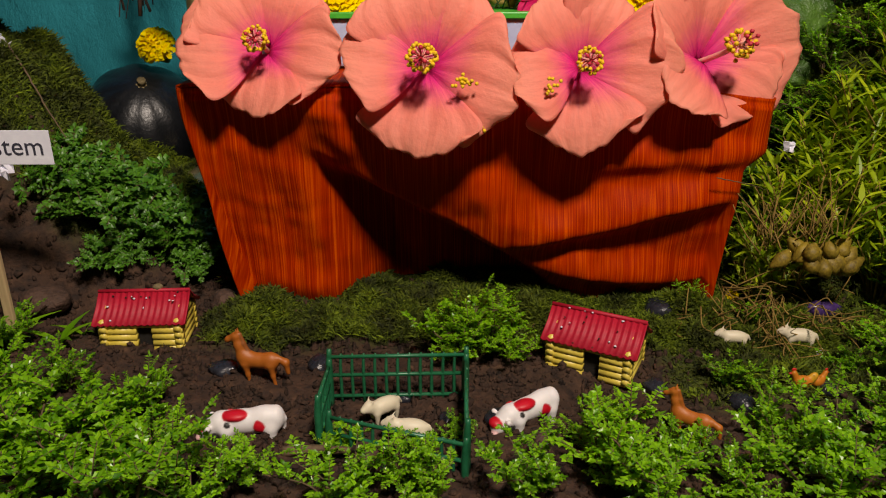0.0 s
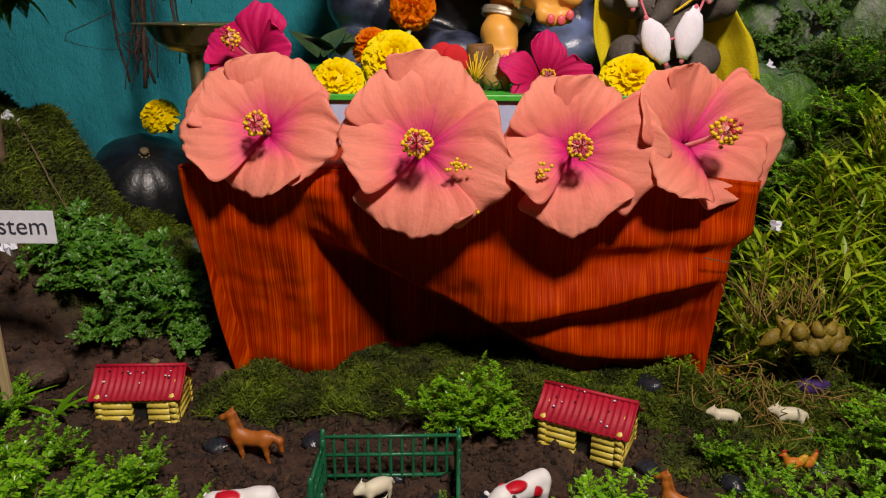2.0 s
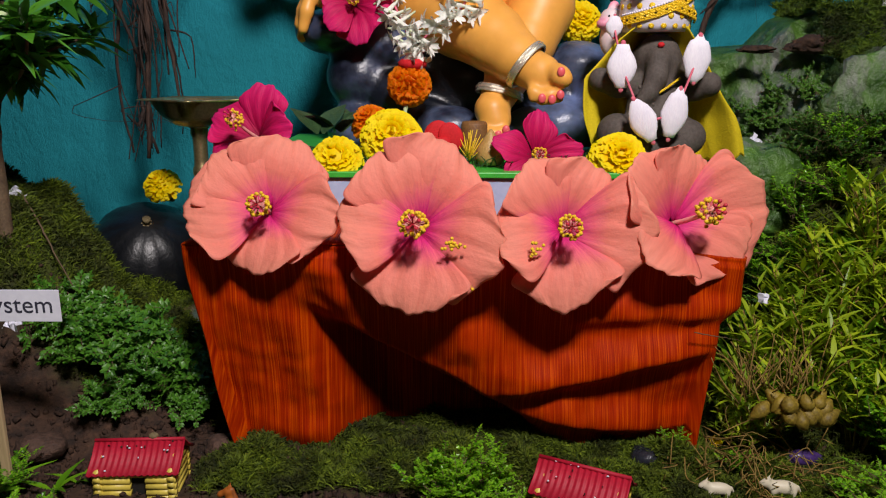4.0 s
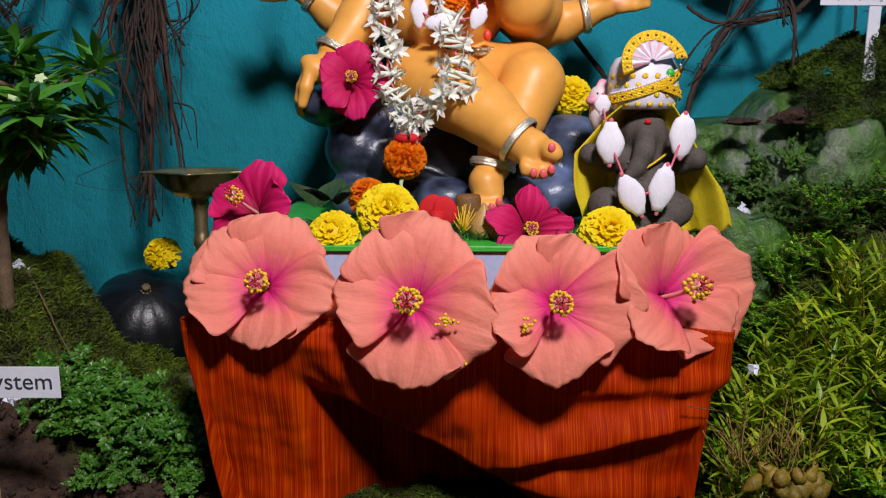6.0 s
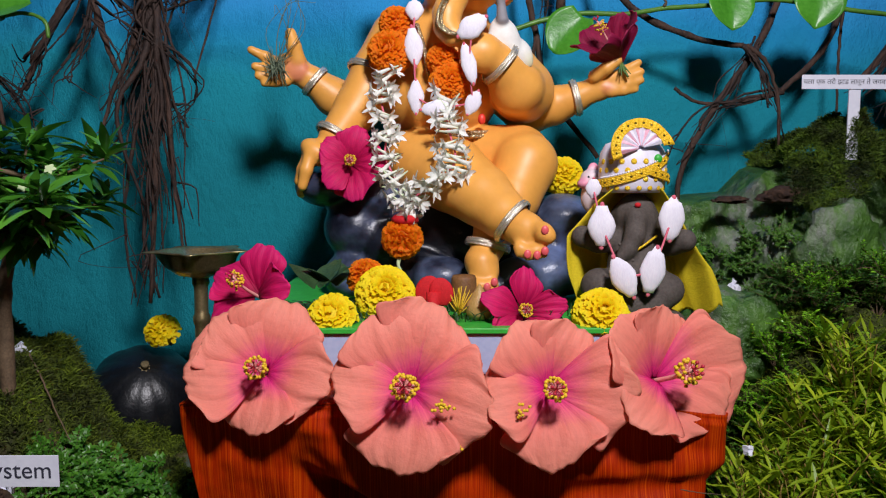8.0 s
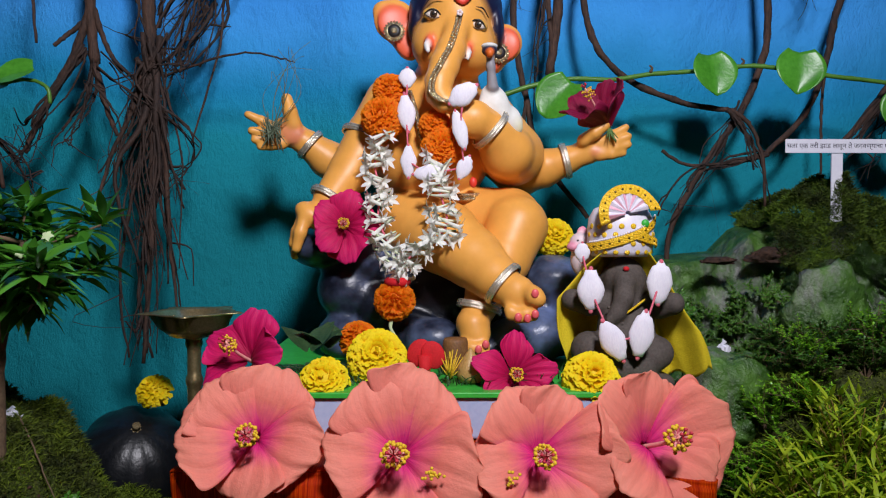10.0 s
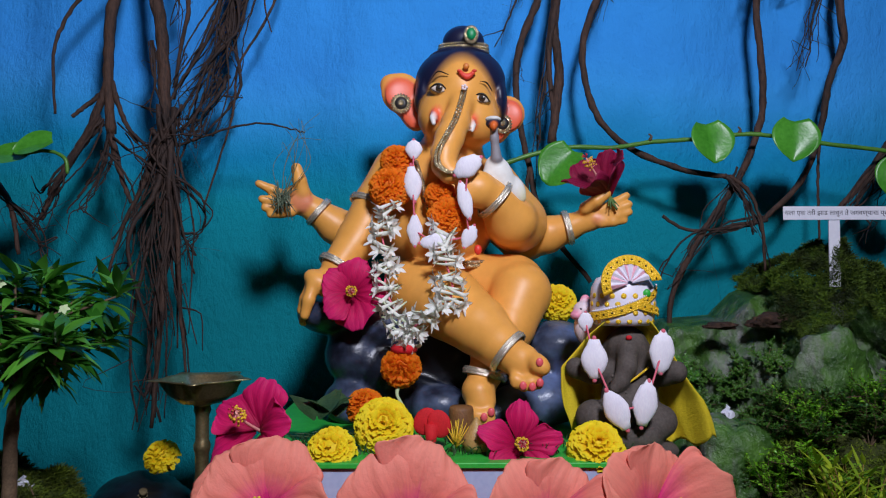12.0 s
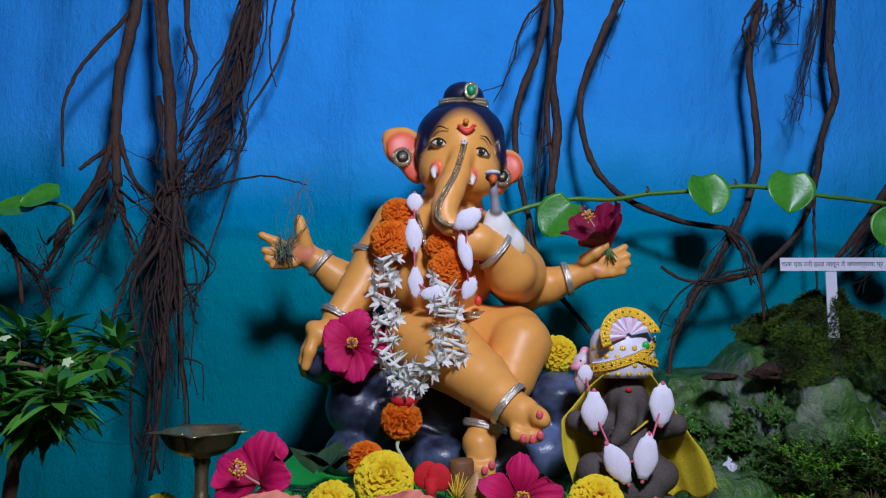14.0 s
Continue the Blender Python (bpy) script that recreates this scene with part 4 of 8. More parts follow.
    for c, tilt in eyes:
        c = np.array(c)
        ct, st = math.cos(radians(tilt)), math.sin(radians(tilt))

        def at_eye(x, y, z):
            return c + (x * ct + z * st, y, -x * st + z * ct)

        spot(c + (0, 0.0030, 0.0015), (0.0150, 0.006, 0.0098), (0.66, 0.36, 0.065), (0, tilt, 0))
        spot(c + (0, -0.0005, 0), (0.0112, 0.0062, 0.0058), (0.78, 0.70, 0.62), (0, tilt, 0))
        spot(at_eye(0.0006, -0.0052, 0.0004), (0.0052, 0.0030, 0.0052), (0.050, 0.026, 0.012))
        spot(at_eye(0.0006, -0.0068, 0.0004), (0.0026, 0.0022, 0.0026), (0.003, 0.003, 0.003))
        # white dot painted in as the eye's highlight
        spot(at_eye(0.0026, -0.0086, 0.0022), (0.0012, 0.0010, 0.0012), (0.95, 0.95, 0.95))
        for lid, thick, colour in (([(-0.0125, -0.0030, -0.0012), (-0.005, -0.0068, 0.0048), (0.004, -0.0068, 0.0052), (0.0128, -0.0030, -0.0008)], [0.0007, 0.0017, 0.0008], (0.010, 0.007, 0.006)),
                                   ([(-0.0118, -0.0032, -0.0020), (0.0, -0.0062, -0.0056), (0.0120, -0.0032, -0.0016)], [0.0004, 0.0007, 0.0004], (0.06, 0.03, 0.015))):
            vv, ff = tube(spline([at_eye(*p) for p in lid], 6), thick, 6)
            geo.add(vv, ff, 0, None, colour)
    for a, b, c in (((0.006, 1.014, 0.760), (0.017, 1.010, 0.772), (0.032, 1.004, 0.766)), ((0.077, 1.006, 0.757), (0.087, 1.012, 0.756), (0.095, 1.020, 0.746))):
        vv, ff = tube(spline([a, b, c], 6), [0.0004, 0.0012, 0.0006], 6)
        geo.add(vv, ff, 0, None, (0.012, 0.008, 0.006))
    for k in np.linspace(-1, 1, 9):
        c = np.array((0.058, 0.999, 0.767))
        spot(c + (0.0105 * k, 0, -0.005 + 0.008 * k * k), (0.0036, 0.003, 0.0042 * (1.15 - abs(k) * 0.6)), (0.80, 0.06, 0.035))
    spot((0.057, 1.000, 0.777), (0.0045, 0.003, 0.0045), (0.70, 0.22, 0.03))
    for k in range(5):
        c = np.array((0.054, 0.989, 0.744))
        spot(c + (0.0028 * math.cos(k * 1.257), -0.001, 0.0028 * math.sin(k * 1.257)), (0.0021, 0.0015, 0.0021), (0.85, 0.72, 0.74))
    # jewel chain down the trunk
    snout = [((0.055, 1.016, 0.747), 0.0130, 0.0), ((0.050, 1.008, 0.725), 0.0165, 0.0), ((0.042, 0.996, 0.696), 0.0195, -0.05), ((0.033, 0.985, 0.672), 0.0200, -0.20), ((0.026, 0.977, 0.650), 0.0188, -0.42), ((0.025, 0.971, 0.632), 0.0170, -0.48), ((0.033, 0.966, 0.621), 0.0148, -0.35), ((0.044, 0.963, 0.618), 0.0120, 0.0)]
    chain = spline([np.array(c) + (r * k, -r * math.sqrt(1 - k * k) * 1.06 - 0.0008 - 0.004 * (r < 0.0245 and c[2] > 0.62), 0) for c, r, k in snout], 12)
    for i, p in enumerate(chain[::1]):
        off = 0.0024 if i % 2 else -0.0024
        vv, ff = ball(p + (off, 0, 0), (0.0024, 0.0024, 0.0024), 5, 6)
        geo.add(vv, ff, 1)
    # combed hair: fine ridges running up to the bun
    for turn_ in np.linspace(-118, 118, 44):
        a = radians(turn_)
        comb = [np.array((0.051, 1.076, 0.772)) + np.array((0.0686, 0.0616, 0.0536)) * (math.cos(radians(h)) * math.sin(a), -math.cos(radians(h)) * math.cos(a), math.sin(radians(h))) for h in (46, 54, 64, 76)]
        vv, ff = tube(spline(comb, 4), [0.0004, 0.0011, 0.0010], 6)
        geo.add(vv, ff, 0, None, HAIR)
    # necklace on the breast
    for p in spline([(-0.015, 1.035, 0.646), (-0.004, 1.018, 0.608), (0.002, 1.010, 0.579), (0.014, 1.005, 0.567)], 12):
        vv, ff = ball(p, (0.004, 0.003, 0.003), 5, 6)
        geo.add(vv, ff, 1)
    # waist chain
    c = np.array((0.020, 1.095, 0.499))
    for k in np.linspace(radians(180), radians(360), 60):
        p = c + (0.090 * math.cos(k), 0.080 * math.sin(k), 0.004 * math.cos(k) ** 2)
        for dz in (0, -0.0055):
            vv, ff = ball(p + (0, 0, dz), (0.0034, 0.0034, 0.0032), 5, 6)
            geo.add(vv, ff, 1)
    # bangles
    for c, axis, r in (((-0.169, 1.116, 0.580), (0.75, 0.1, -0.65), 0.0235), ((-0.126, 1.018, 0.494), (0.5, 0.3, 0.8), 0.0275), ((0.096, 0.995, 0.588), (0.7, 0.2, -0.6), 0.030),
                       ((0.213, 1.082, 0.553), (1, -0.1, 0.25), 0.0245), ((0.105, 0.900, 0.385), (0.75, -0.3, -0.6), 0.0285), ((0.078, 0.943, 0.351), (-0.25, -0.2, -1), 0.0275), ((-0.078, 1.068, 0.585), (-0.4, -0.2, -1), 0.0365)):
        vv, ff = bangle(c, axis, r)
        geo.add(vv, ff, 2)
    # ear studs
    for c in ((-0.039, 1.078, 0.741), (0.114, 1.078, 0.710)):
        m = facing(c, (0.05, -1, 0.05))
        for r, h, mat, col in ((0.0135, 0.003, 1, None), (0.0095, 0.005, 0, (0.012, 0.010, 0.012)), (0.0045, 0.007, 1, None)):
            vv, ff = lathe([(r, 0), (r, h), (r * 0.7, h + 0.0015)], 24)
            geo.add(moved(vv, m), ff, mat, None, col)
        for k in range(20):
            vv, ff = ball((0.0142 * math.cos(k * 0.314), 0.0142 * math.sin(k * 0.314), 0.002), (0.0019,) * 3, 4, 6)
            geo.add(moved(vv, m), ff, 1)
    # diadem about the bun, with a green stone
    c = np.array((0.056, 1.085, 0.821))
    for k in np.linspace(0, 2 * math.pi, 60):
        p = c + (0.037 * math.cos(k), 0.039 * math.sin(k), 0.006 * math.sin(k))
        for dz, r in ((0, 0.0030), (0.0055, 0.0026), (0.010, 0.0018)):
            vv, ff = ball(p + (0, 0, dz), (r, r, r), 4, 6)
            geo.add(vv, ff, 1)
    g = np.array((0.066, 1.040, 0.835))
    vv, ff = ball(g, (0.0115, 0.004, 0.014), 8, 16)
    geo.add(vv, ff, 1)
    vv, ff = ball(g + (0, -0.003, 0), (0.0070, 0.004, 0.0090), 8, 16)
    geo.add(vv, ff, 0, None, (0.0, 0.25, 0.08))
    # red dab on the belly
    spot((0.074, 1.022, 0.518), (0.0055, 0.004, 0.0075), (0.80, 0.05, 0.03))
    return solid("seated_statue", geo, "statue silver polished", "painted plaster statue with elephant head, seated on dark rock", "statue")


seated_statue()


def rock_seat():
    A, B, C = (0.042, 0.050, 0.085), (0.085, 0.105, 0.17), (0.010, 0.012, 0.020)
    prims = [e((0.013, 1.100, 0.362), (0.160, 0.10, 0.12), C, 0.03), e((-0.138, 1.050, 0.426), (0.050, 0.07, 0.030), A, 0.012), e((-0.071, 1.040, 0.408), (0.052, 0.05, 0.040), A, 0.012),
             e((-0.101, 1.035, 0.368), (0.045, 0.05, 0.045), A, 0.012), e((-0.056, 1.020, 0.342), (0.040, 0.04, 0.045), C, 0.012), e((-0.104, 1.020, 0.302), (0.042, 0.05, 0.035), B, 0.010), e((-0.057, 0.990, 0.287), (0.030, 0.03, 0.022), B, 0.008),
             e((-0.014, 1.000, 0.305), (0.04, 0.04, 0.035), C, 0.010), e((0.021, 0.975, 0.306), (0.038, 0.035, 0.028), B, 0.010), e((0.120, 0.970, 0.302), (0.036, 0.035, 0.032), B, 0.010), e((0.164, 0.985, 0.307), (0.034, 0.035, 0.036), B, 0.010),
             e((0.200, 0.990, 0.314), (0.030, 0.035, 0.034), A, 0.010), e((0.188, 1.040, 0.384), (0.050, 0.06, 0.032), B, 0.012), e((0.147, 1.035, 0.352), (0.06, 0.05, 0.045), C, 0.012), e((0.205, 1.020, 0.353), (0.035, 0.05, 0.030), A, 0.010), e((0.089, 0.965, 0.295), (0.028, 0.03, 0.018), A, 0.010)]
    v, f, colours = sculpt(prims, 0.004)
    keep = v[:, 2] < TOP + 0.001
    v[keep, 2] = TOP + 0.001
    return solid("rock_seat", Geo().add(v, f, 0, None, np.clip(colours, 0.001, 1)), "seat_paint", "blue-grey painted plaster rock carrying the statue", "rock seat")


rock_seat()


def clay_statue():
    C = (0.1, 0.09, 0.08)
    prims = [e((0.250, 0.855, 0.273), (0.055, 0.045, 0.016), C, 0.006), e((0.251, 0.870, 0.335), (0.034, 0.030, 0.048), C), e((0.247, 0.855, 0.324), (0.033, 0.028, 0.030), C, 0.01),
             e((0.249, 0.872, 0.390), (0.026, 0.026, 0.030), C, 0.01), e((0.233, 0.880, 0.386), (0.014, 0.007, 0.020), C, 0.006), e((0.272, 0.880, 0.386), (0.014, 0.007, 0.020), C, 0.006)]
    prims += limb([((0.244, 0.850, 0.392), 0.012), ((0.241, 0.842, 0.372), 0.011), ((0.233, 0.838, 0.356), 0.009), ((0.225, 0.836, 0.348), 0.007)], C, 0.006)
    prims += limb([((0.231, 0.870, 0.366), 0.014), ((0.205, 0.865, 0.363), 0.013), ((0.183, 0.855, 0.370), 0.013)], C, 0.006) + limb([((0.272, 0.870, 0.366), 0.014), ((0.291, 0.865, 0.360), 0.013), ((0.303, 0.855, 0.365), 0.014)], C, 0.006)
    prims += limb([((0.235, 0.860, 0.306), 0.020), ((0.202, 0.845, 0.312), 0.020), ((0.220, 0.825, 0.297), 0.014), ((0.242, 0.822, 0.293), 0.011)], C, 0.008)
    prims += limb([((0.262, 0.860, 0.306), 0.020), ((0.281, 0.845, 0.308), 0.018), ((0.261, 0.828, 0.294), 0.014), ((0.233, 0.822, 0.290), 0.011)], C, 0.008)
    v, f, _ = sculpt(prims, 0.0024)
    geo = Geo().add(v, f)
    for a, b in (((0.224, 0.842, 0.362), (0.237, 0.828, 0.321)), ((0.231, 0.842, 0.364), (0.245, 0.828, 0.323))):
        for k in np.linspace(0, 1, 9):
            vv, ff = ball(np.array(a) + k * (np.array(b) - np.array(a)), (0.0022,) * 3, 4, 6)
            geo.add(vv, ff)
    for k in range(7):
        vv, ff = ball(np.array((0.239, 0.822, 0.313)) + (0.004 * math.cos(k * 0.9), 0, 0.004 * math.sin(k * 0.9)), (0.002,) * 3, 4, 6)
        geo.add(vv, ff)
    vv, ff = ball((0.245, 0.846, 0.407), (0.004, 0.003, 0.003), 6, 8)
    geo.add(vv, ff, 1)
    vv, ff = tube(spline([(0.226, 0.832, 0.348), (0.246, 0.836, 0.358), (0.267, 0.842, 0.372)], 6), [0.0014], 6)
    geo.add(vv, ff, 2)
    return solid("clay_statue", geo, "clay red_felt gold_trim", "small dark grey clay statue seated on the platform", "statue")


clay_statue()


# ---------------------------------------------------------------- flowers
def petal_geo(R, wide, cup, ruffle, seed, nu=22, nv=31, recurve=0.15, point=0.28):
    rng = np.random.default_rng(seed)
    ph = rng.uniform(0, 6.28, 8)
    amp = rng.uniform(0.7, 1.35)
    R = R * rng.uniform(0.95, 1.06)
    lean = rng.normal(0, 0.05)
    v, uv = [], []
    for i in range(nu):
        u = i / (nu - 1)
        for j in range(nv):
            s = 2 * j / (nv - 1) - 1
            edge = 1 + (0.030 * math.sin(3 * s + ph[0]) + 0.020 * math.sin(9 * s + ph[1]) + 0.010 * math.sin(21 * s + ph[4])) * u ** 3
            rho = R * (0.05 + 0.95 * u) * (1 - point * abs(s) ** 2.2 * u * u) * edge
            lat = s * R * wide * (0.10 + 0.90 * math.sin(min(u * 1.25, 1.0) * math.pi / 2)) * (1 - 0.30 * max(0, (u - 0.55) / 0.45) ** 2)
            lat += R * lean * u * u + R * 0.02 * math.sin(7 * u + ph[5]) * s
            z = R * (-0.26 * (1 - u) ** 2.2 + cup * u - recurve * u ** 3)
            z += R * 0.105 * s * (0.3 + u)
            frill = math.sin(2.6 * s + ph[2]) * 0.65 + 0.35 * math.sin(7 * s + 3 * u + ph[3]) + 0.20 * math.sin(19 * s + ph[6]) * u
            z += R * ruffle * amp * u ** 1.8 * frill * (0.35 + 0.65 * abs(s))
            # fine creases that fan out along the petal
            z += R * 0.011 * math.sin(13 * s + ph[1] + 2 * u) * math.sin(u * 3.1) + R * 0.006 * math.sin(27 * s + ph[7] + 3 * u) * u - R * 0.025 * (1 - abs(s)) * u * (1 - 0.5 * u)
            v.append((rho, lat, z))
            uv.append((0.01 + 0.98 * u, 0.5 + 0.48 * s + seed * 1.7))
    return v, grid(nu, nv), uv


def hibiscus(at, normal, R, mat, label, seed, spin=60, wide=0.70, cup=0.12, ruffle=0.075, recurve=0.15, column=0.5, group="", point=0.28, angles=None, tilt=-0.04, sizes=None):
    flower = thing("hibiscus_flower", label, "flower", group=group, m=facing(at, normal))
    for k in range(5):
        a = (spin + 72 * k) if angles is None else angles[k]
        size = 1.0 if sizes is None else sizes[k]
        v, f, uv = petal_geo(R * size, wide, cup, ruffle, seed * 7 + k, recurve=recurve, point=point)
        m = Matrix.Translation((0, 0, 0.0024 * (k * 2 % 5))) @ Matrix.Rotation(radians(a), 4, "Z")
        ob = part("petal", Geo().add(moved(v, m), f, 0, uv), mat, flower, local=True)
        ob.modifiers.new("thickness", "SOLIDIFY").thickness = 0.0006
    rng = np.random.default_rng(seed)
    line = spline([(0, 0, -0.20 * R), (0, tilt * 0.2 * R, column * 0.4 * R), (0, tilt * R, column * R)], 6)
    col = part("stamen_column", Geo().add(*tube(line, [0.035 * R, 0.030 * R, 0.022 * R], 8)), "stamen", flower, local=True)
    heads, dots = Geo(), Geo()
    for i in range(44):
        k = rng.uniform(0.80, 0.99)
        p = line[int(k * (len(line) - 1))]
        a = i * 2.4
        q = p + np.array((math.cos(a), math.sin(a), rng.uniform(0.0, 0.4))) * R * rng.uniform(0.10, 0.155)
        heads.add(*tube([p, q], [0.006 * R, 0.005 * R], 4), 0)
        heads.add(*ball(q, (0.027 * R,) * 3, 4, 6), 1)
    for i in range(5):
        a = i * 1.257 + 0.3
        q = line[-1] + np.array((math.cos(a) * 0.075, math.sin(a) * 0.075, 0.10)) * R
        dots.add(*tube([line[-1], q], [0.010 * R, 0.008 * R], 4))
        dots.add(*ball(q, (0.026 * R,) * 3, 4, 6))
    part("pollen_tuft", heads, "stamen anther", col, "yellow pollen heads", local=True)
    part("stigma", dots, "stigma", col, "dark red stigma pads", local=True)
    return flower


CORAL = "large coral-pink hibiscus with magenta throat, leaning on orange silk"
g = "coral flowers along the altar edge"
hibiscus((-0.152, 0.677, 0.257), (0.0, -1, 0.42), 0.0680, "coral", CORAL, 1, angles=(75, 130, 188, 265, 342), sizes=(1.06, 1.0, 1.08, 0.84, 0.96), group=g)
# no streak in the petal colour here; the stamens cast their shadow on it
hibiscus((-0.014, 0.661, 0.245), (-0.05, -1, 0.36), 0.0790, "coral", "large coral-pink hibiscus with stamens shading its lowest petal, on orange silk", 2, angles=(62, 114, 180, 265, 344), sizes=(1.04, 0.92, 0.86, 1.06, 1.08), group=g)
hibiscus((0.118, 0.660, 0.244), (0.03, -1, 0.34), 0.0700, "coral", CORAL, 3, angles=(58, 115, 190, 275, 355), sizes=(0.94, 0.94, 0.92, 1.00, 1.18), group=g)
hibiscus((0.230, 0.682, 0.246), (0.40, -1, 0.40), 0.0760, "coral", "large coral-pink hibiscus turned half sideways, on orange silk", 4, angles=(68, 130, 218, 315, 8), sizes=(0.90, 1.02, 0.80, 0.92, 1.16), group=g, cup=0.18, recurve=0.10, tilt=0.05, column=0.60)


# pollen heads caught on two of the petals
def pollen(at, seed, n, spread):
    rng = np.random.default_rng(seed)
    geo = Geo()
    for i in range(n):
        geo.add(*ball(np.array(at) + rng.normal(0, spread, 3) * (1, 0.2, 1), (0.0017,) * 3, 4, 6))
    return solid("fallen_pollen", geo, "anther", "yellow pollen crumbs stuck on a coral petal", "pollen")


pollen((0.018, 0.634, 0.234), 3, 18, 0.0032)
pollen((0.089, 0.632, 0.232), 4, 10, 0.0032)
pollen((0.033, 0.640, 0.195), 5, 7, 0.0018)

g = "magenta hibiscus flowers"
M1 = "magenta hibiscus with narrow petals lying among marigolds"
hibiscus((-0.187, 0.790, 0.312), (-0.45, -0.85, 0.5), 0.056, "magenta", M1, 11, angles=(88, 160, 232, 304, 10), wide=0.50, cup=0.22, column=0.7, group=g, tilt=0.1)
hibiscus((0.109, 0.800, 0.291), (0.05, -1, 0.35), 0.050, "magenta", M1, 12, angles=(80, 158, 225, 305, 12), wide=0.40, cup=0.14, column=0.4, group=g)
hibiscus((-0.100, 0.970, 0.458), (0.05, -1, 0.20), 0.048, "magenta", "magenta hibiscus resting on the statue's arm and rock", 13, angles=(75, 148, 215, 285, 0), wide=0.60, cup=0.14, column=0.5, group=g)
hibiscus((0.262, 1.048, 0.607), (-0.50, -0.35, 0.75), 0.050, "crimson", "crimson hibiscus held sideways in the statue's palm", 14, angles=(85, 150, 220, 300, 15), wide=0.55, cup=0.75, recurve=0.05, column=1.15, group=g)
stem = Geo().add(*tube(spline([(0.256, 1.053, 0.619), (0.269, 1.045, 0.595), (0.277, 1.036, 0.577)], 6), [0.0045, 0.0022, 0.0018], 8))
for k in range(5):
    stem.add(*tube(spline([(0.269, 1.045, 0.597), np.array((0.272, 1.035, 0.581)) + (0.004 * k - 0.008, 0, -0.004 * (k % 2))], 4), [0.0020, 0.0006], 5))
solid("flower_stem", stem, "sepal", "short green flower stem held in the statue's palm", "stem")


def marigold_mesh(R, n, spread, seed, length=0.30, wide=0.10, mat="marigold_yellow", core=0.74):
    n = int(n * 2.0)
    rng = np.random.default_rng(seed)
    geo = Geo()
    geo.add(*ball((0, 0, 0), (core * R, core * R, core * R * 0.9), 8, 12), 0, np.full((9 * 12, 2), 0.6))
    for i in range(n):
        k = (i + 0.5) / n
        polar = math.acos(1 - (1 - math.cos(radians(spread))) * k)
        az = i * 2.39996 + rng.normal(0, 0.15)
        L, W = R * length * rng.uniform(0.85, 1.2) * (0.75 + 0.35 * k), R * wide * 1.2 * rng.uniform(0.8, 1.25)
        nu, nv = 4, 4
        v, uv = [], []
        curl = rng.uniform(-0.1, 0.7)
        ph = rng.uniform(0, 6.28)
        for a in range(nu):
            u = a / (nu - 1)
            for b in range(nv):
                s = 2 * b / (nv - 1) - 1
                w = W * (0.45 + 0.9 * u - 0.55 * u * u)
                reach_ = L * u * (1 - 0.10 * s * s + 0.06 * math.sin(7 * s + ph))
                v.append((s * w, -(0.28 + 0.35 * curl) * reach_ * (0.4 + 0.6 * u) + 0.22 * W * math.sin(4 * s + ph) * u, core * R * 0.9 + reach_ * (0.95 - 0.25 * u)))
                uv.append((0.1 + 0.88 * u, s * 0.4 + i * 0.7))
        m = Matrix.Rotation(az, 4, "Z") @ Matrix.Rotation(polar + rng.normal(0, 0.08), 4, "X") @ Matrix.Rotation(rng.uniform(-0.5, 0.5), 4, "Z")
        geo.add(moved(v, m), grid(nu, nv), 0, uv)
    return geo.mesh("petals", [MAT[mat]])


def marigold(at, normal, R, mat, label, seed, n=150, spread=112, group="marigolds", **more):
    flower = thing("marigold", label, "flower", group=group, m=facing(at, normal))
    part("petals", marigold_mesh(R, n, spread, seed, mat=mat, **more), "", flower, local=True)
    v, f = lathe([(0.10 * R, -1.05 * R), (0.30 * R, -0.75 * R), (0.42 * R, -0.35 * R), (0.40 * R, -0.1 * R)], 12)
    part("calyx", Geo().add(v, f), "sepal", flower, "green calyx", local=True)
    return flower


Y, O = "marigold_yellow", "marigold_orange"
marigold((-0.047, 0.838, 0.303), (0.05, -0.88, 0.47), 0.040, Y, "full bright yellow marigold lying among altar flowers", 21, 210)
marigold((-0.103, 0.798, 0.284), (-0.05, -0.85, 0.5), 0.030, Y, "small open yellow marigold beside a larger one", 22, 60, 95, wide=0.16, length=0.36)
marigold((0.195, 0.800, 0.285), (0.05, -0.80, 0.6), 0.036, Y, "flat yellow marigold lying before the clay statue", 23, 120, 100, wide=0.12, length=0.32)
marigold((0.193, 1.060, 0.440), (0.0, -0.9, 0.45), 0.033, Y, "yellow marigold standing on dark painted rock", 24, 150)
marigold((-0.397, 1.085, 0.210), (-0.2, -0.6, 0.75), 0.030, Y, "yellow marigold resting on the dark gourd", 25, 90, 105, wide=0.11)
g2 = "orange marigolds of the garland"
marigold((-0.042, 1.015, 0.644), (-0.1, -0.9, 0.3), 0.027, O, "orange marigold threaded in the statue's garland", 31, 240, 130, g2, wide=0.070, length=0.30, core=0.76)
marigold((-0.051, 1.002, 0.604), (-0.2, -0.9, 0.2), 0.034, O, "orange marigold threaded in the statue's garland", 32, 300, 130, g2, wide=0.070, length=0.30, core=0.76)
marigold((0.020, 0.990, 0.593), (0, -0.9, 0.3), 0.025, O, "orange marigold threaded in the statue's garland", 33, 240, 130, g2, wide=0.070, length=0.30, core=0.76)
marigold((0.030, 0.985, 0.563), (0.1, -0.9, 0.2), 0.032, O, "orange marigold threaded in the statue's garland", 34, 300, 130, g2, wide=0.070, length=0.30, core=0.76)
marigold((-0.032, 0.940, 0.360), (0, -0.9, -0.3), 0.031, O, "orange marigold hanging at the garland's end", 35, 200, 150, g2, wide=0.085)
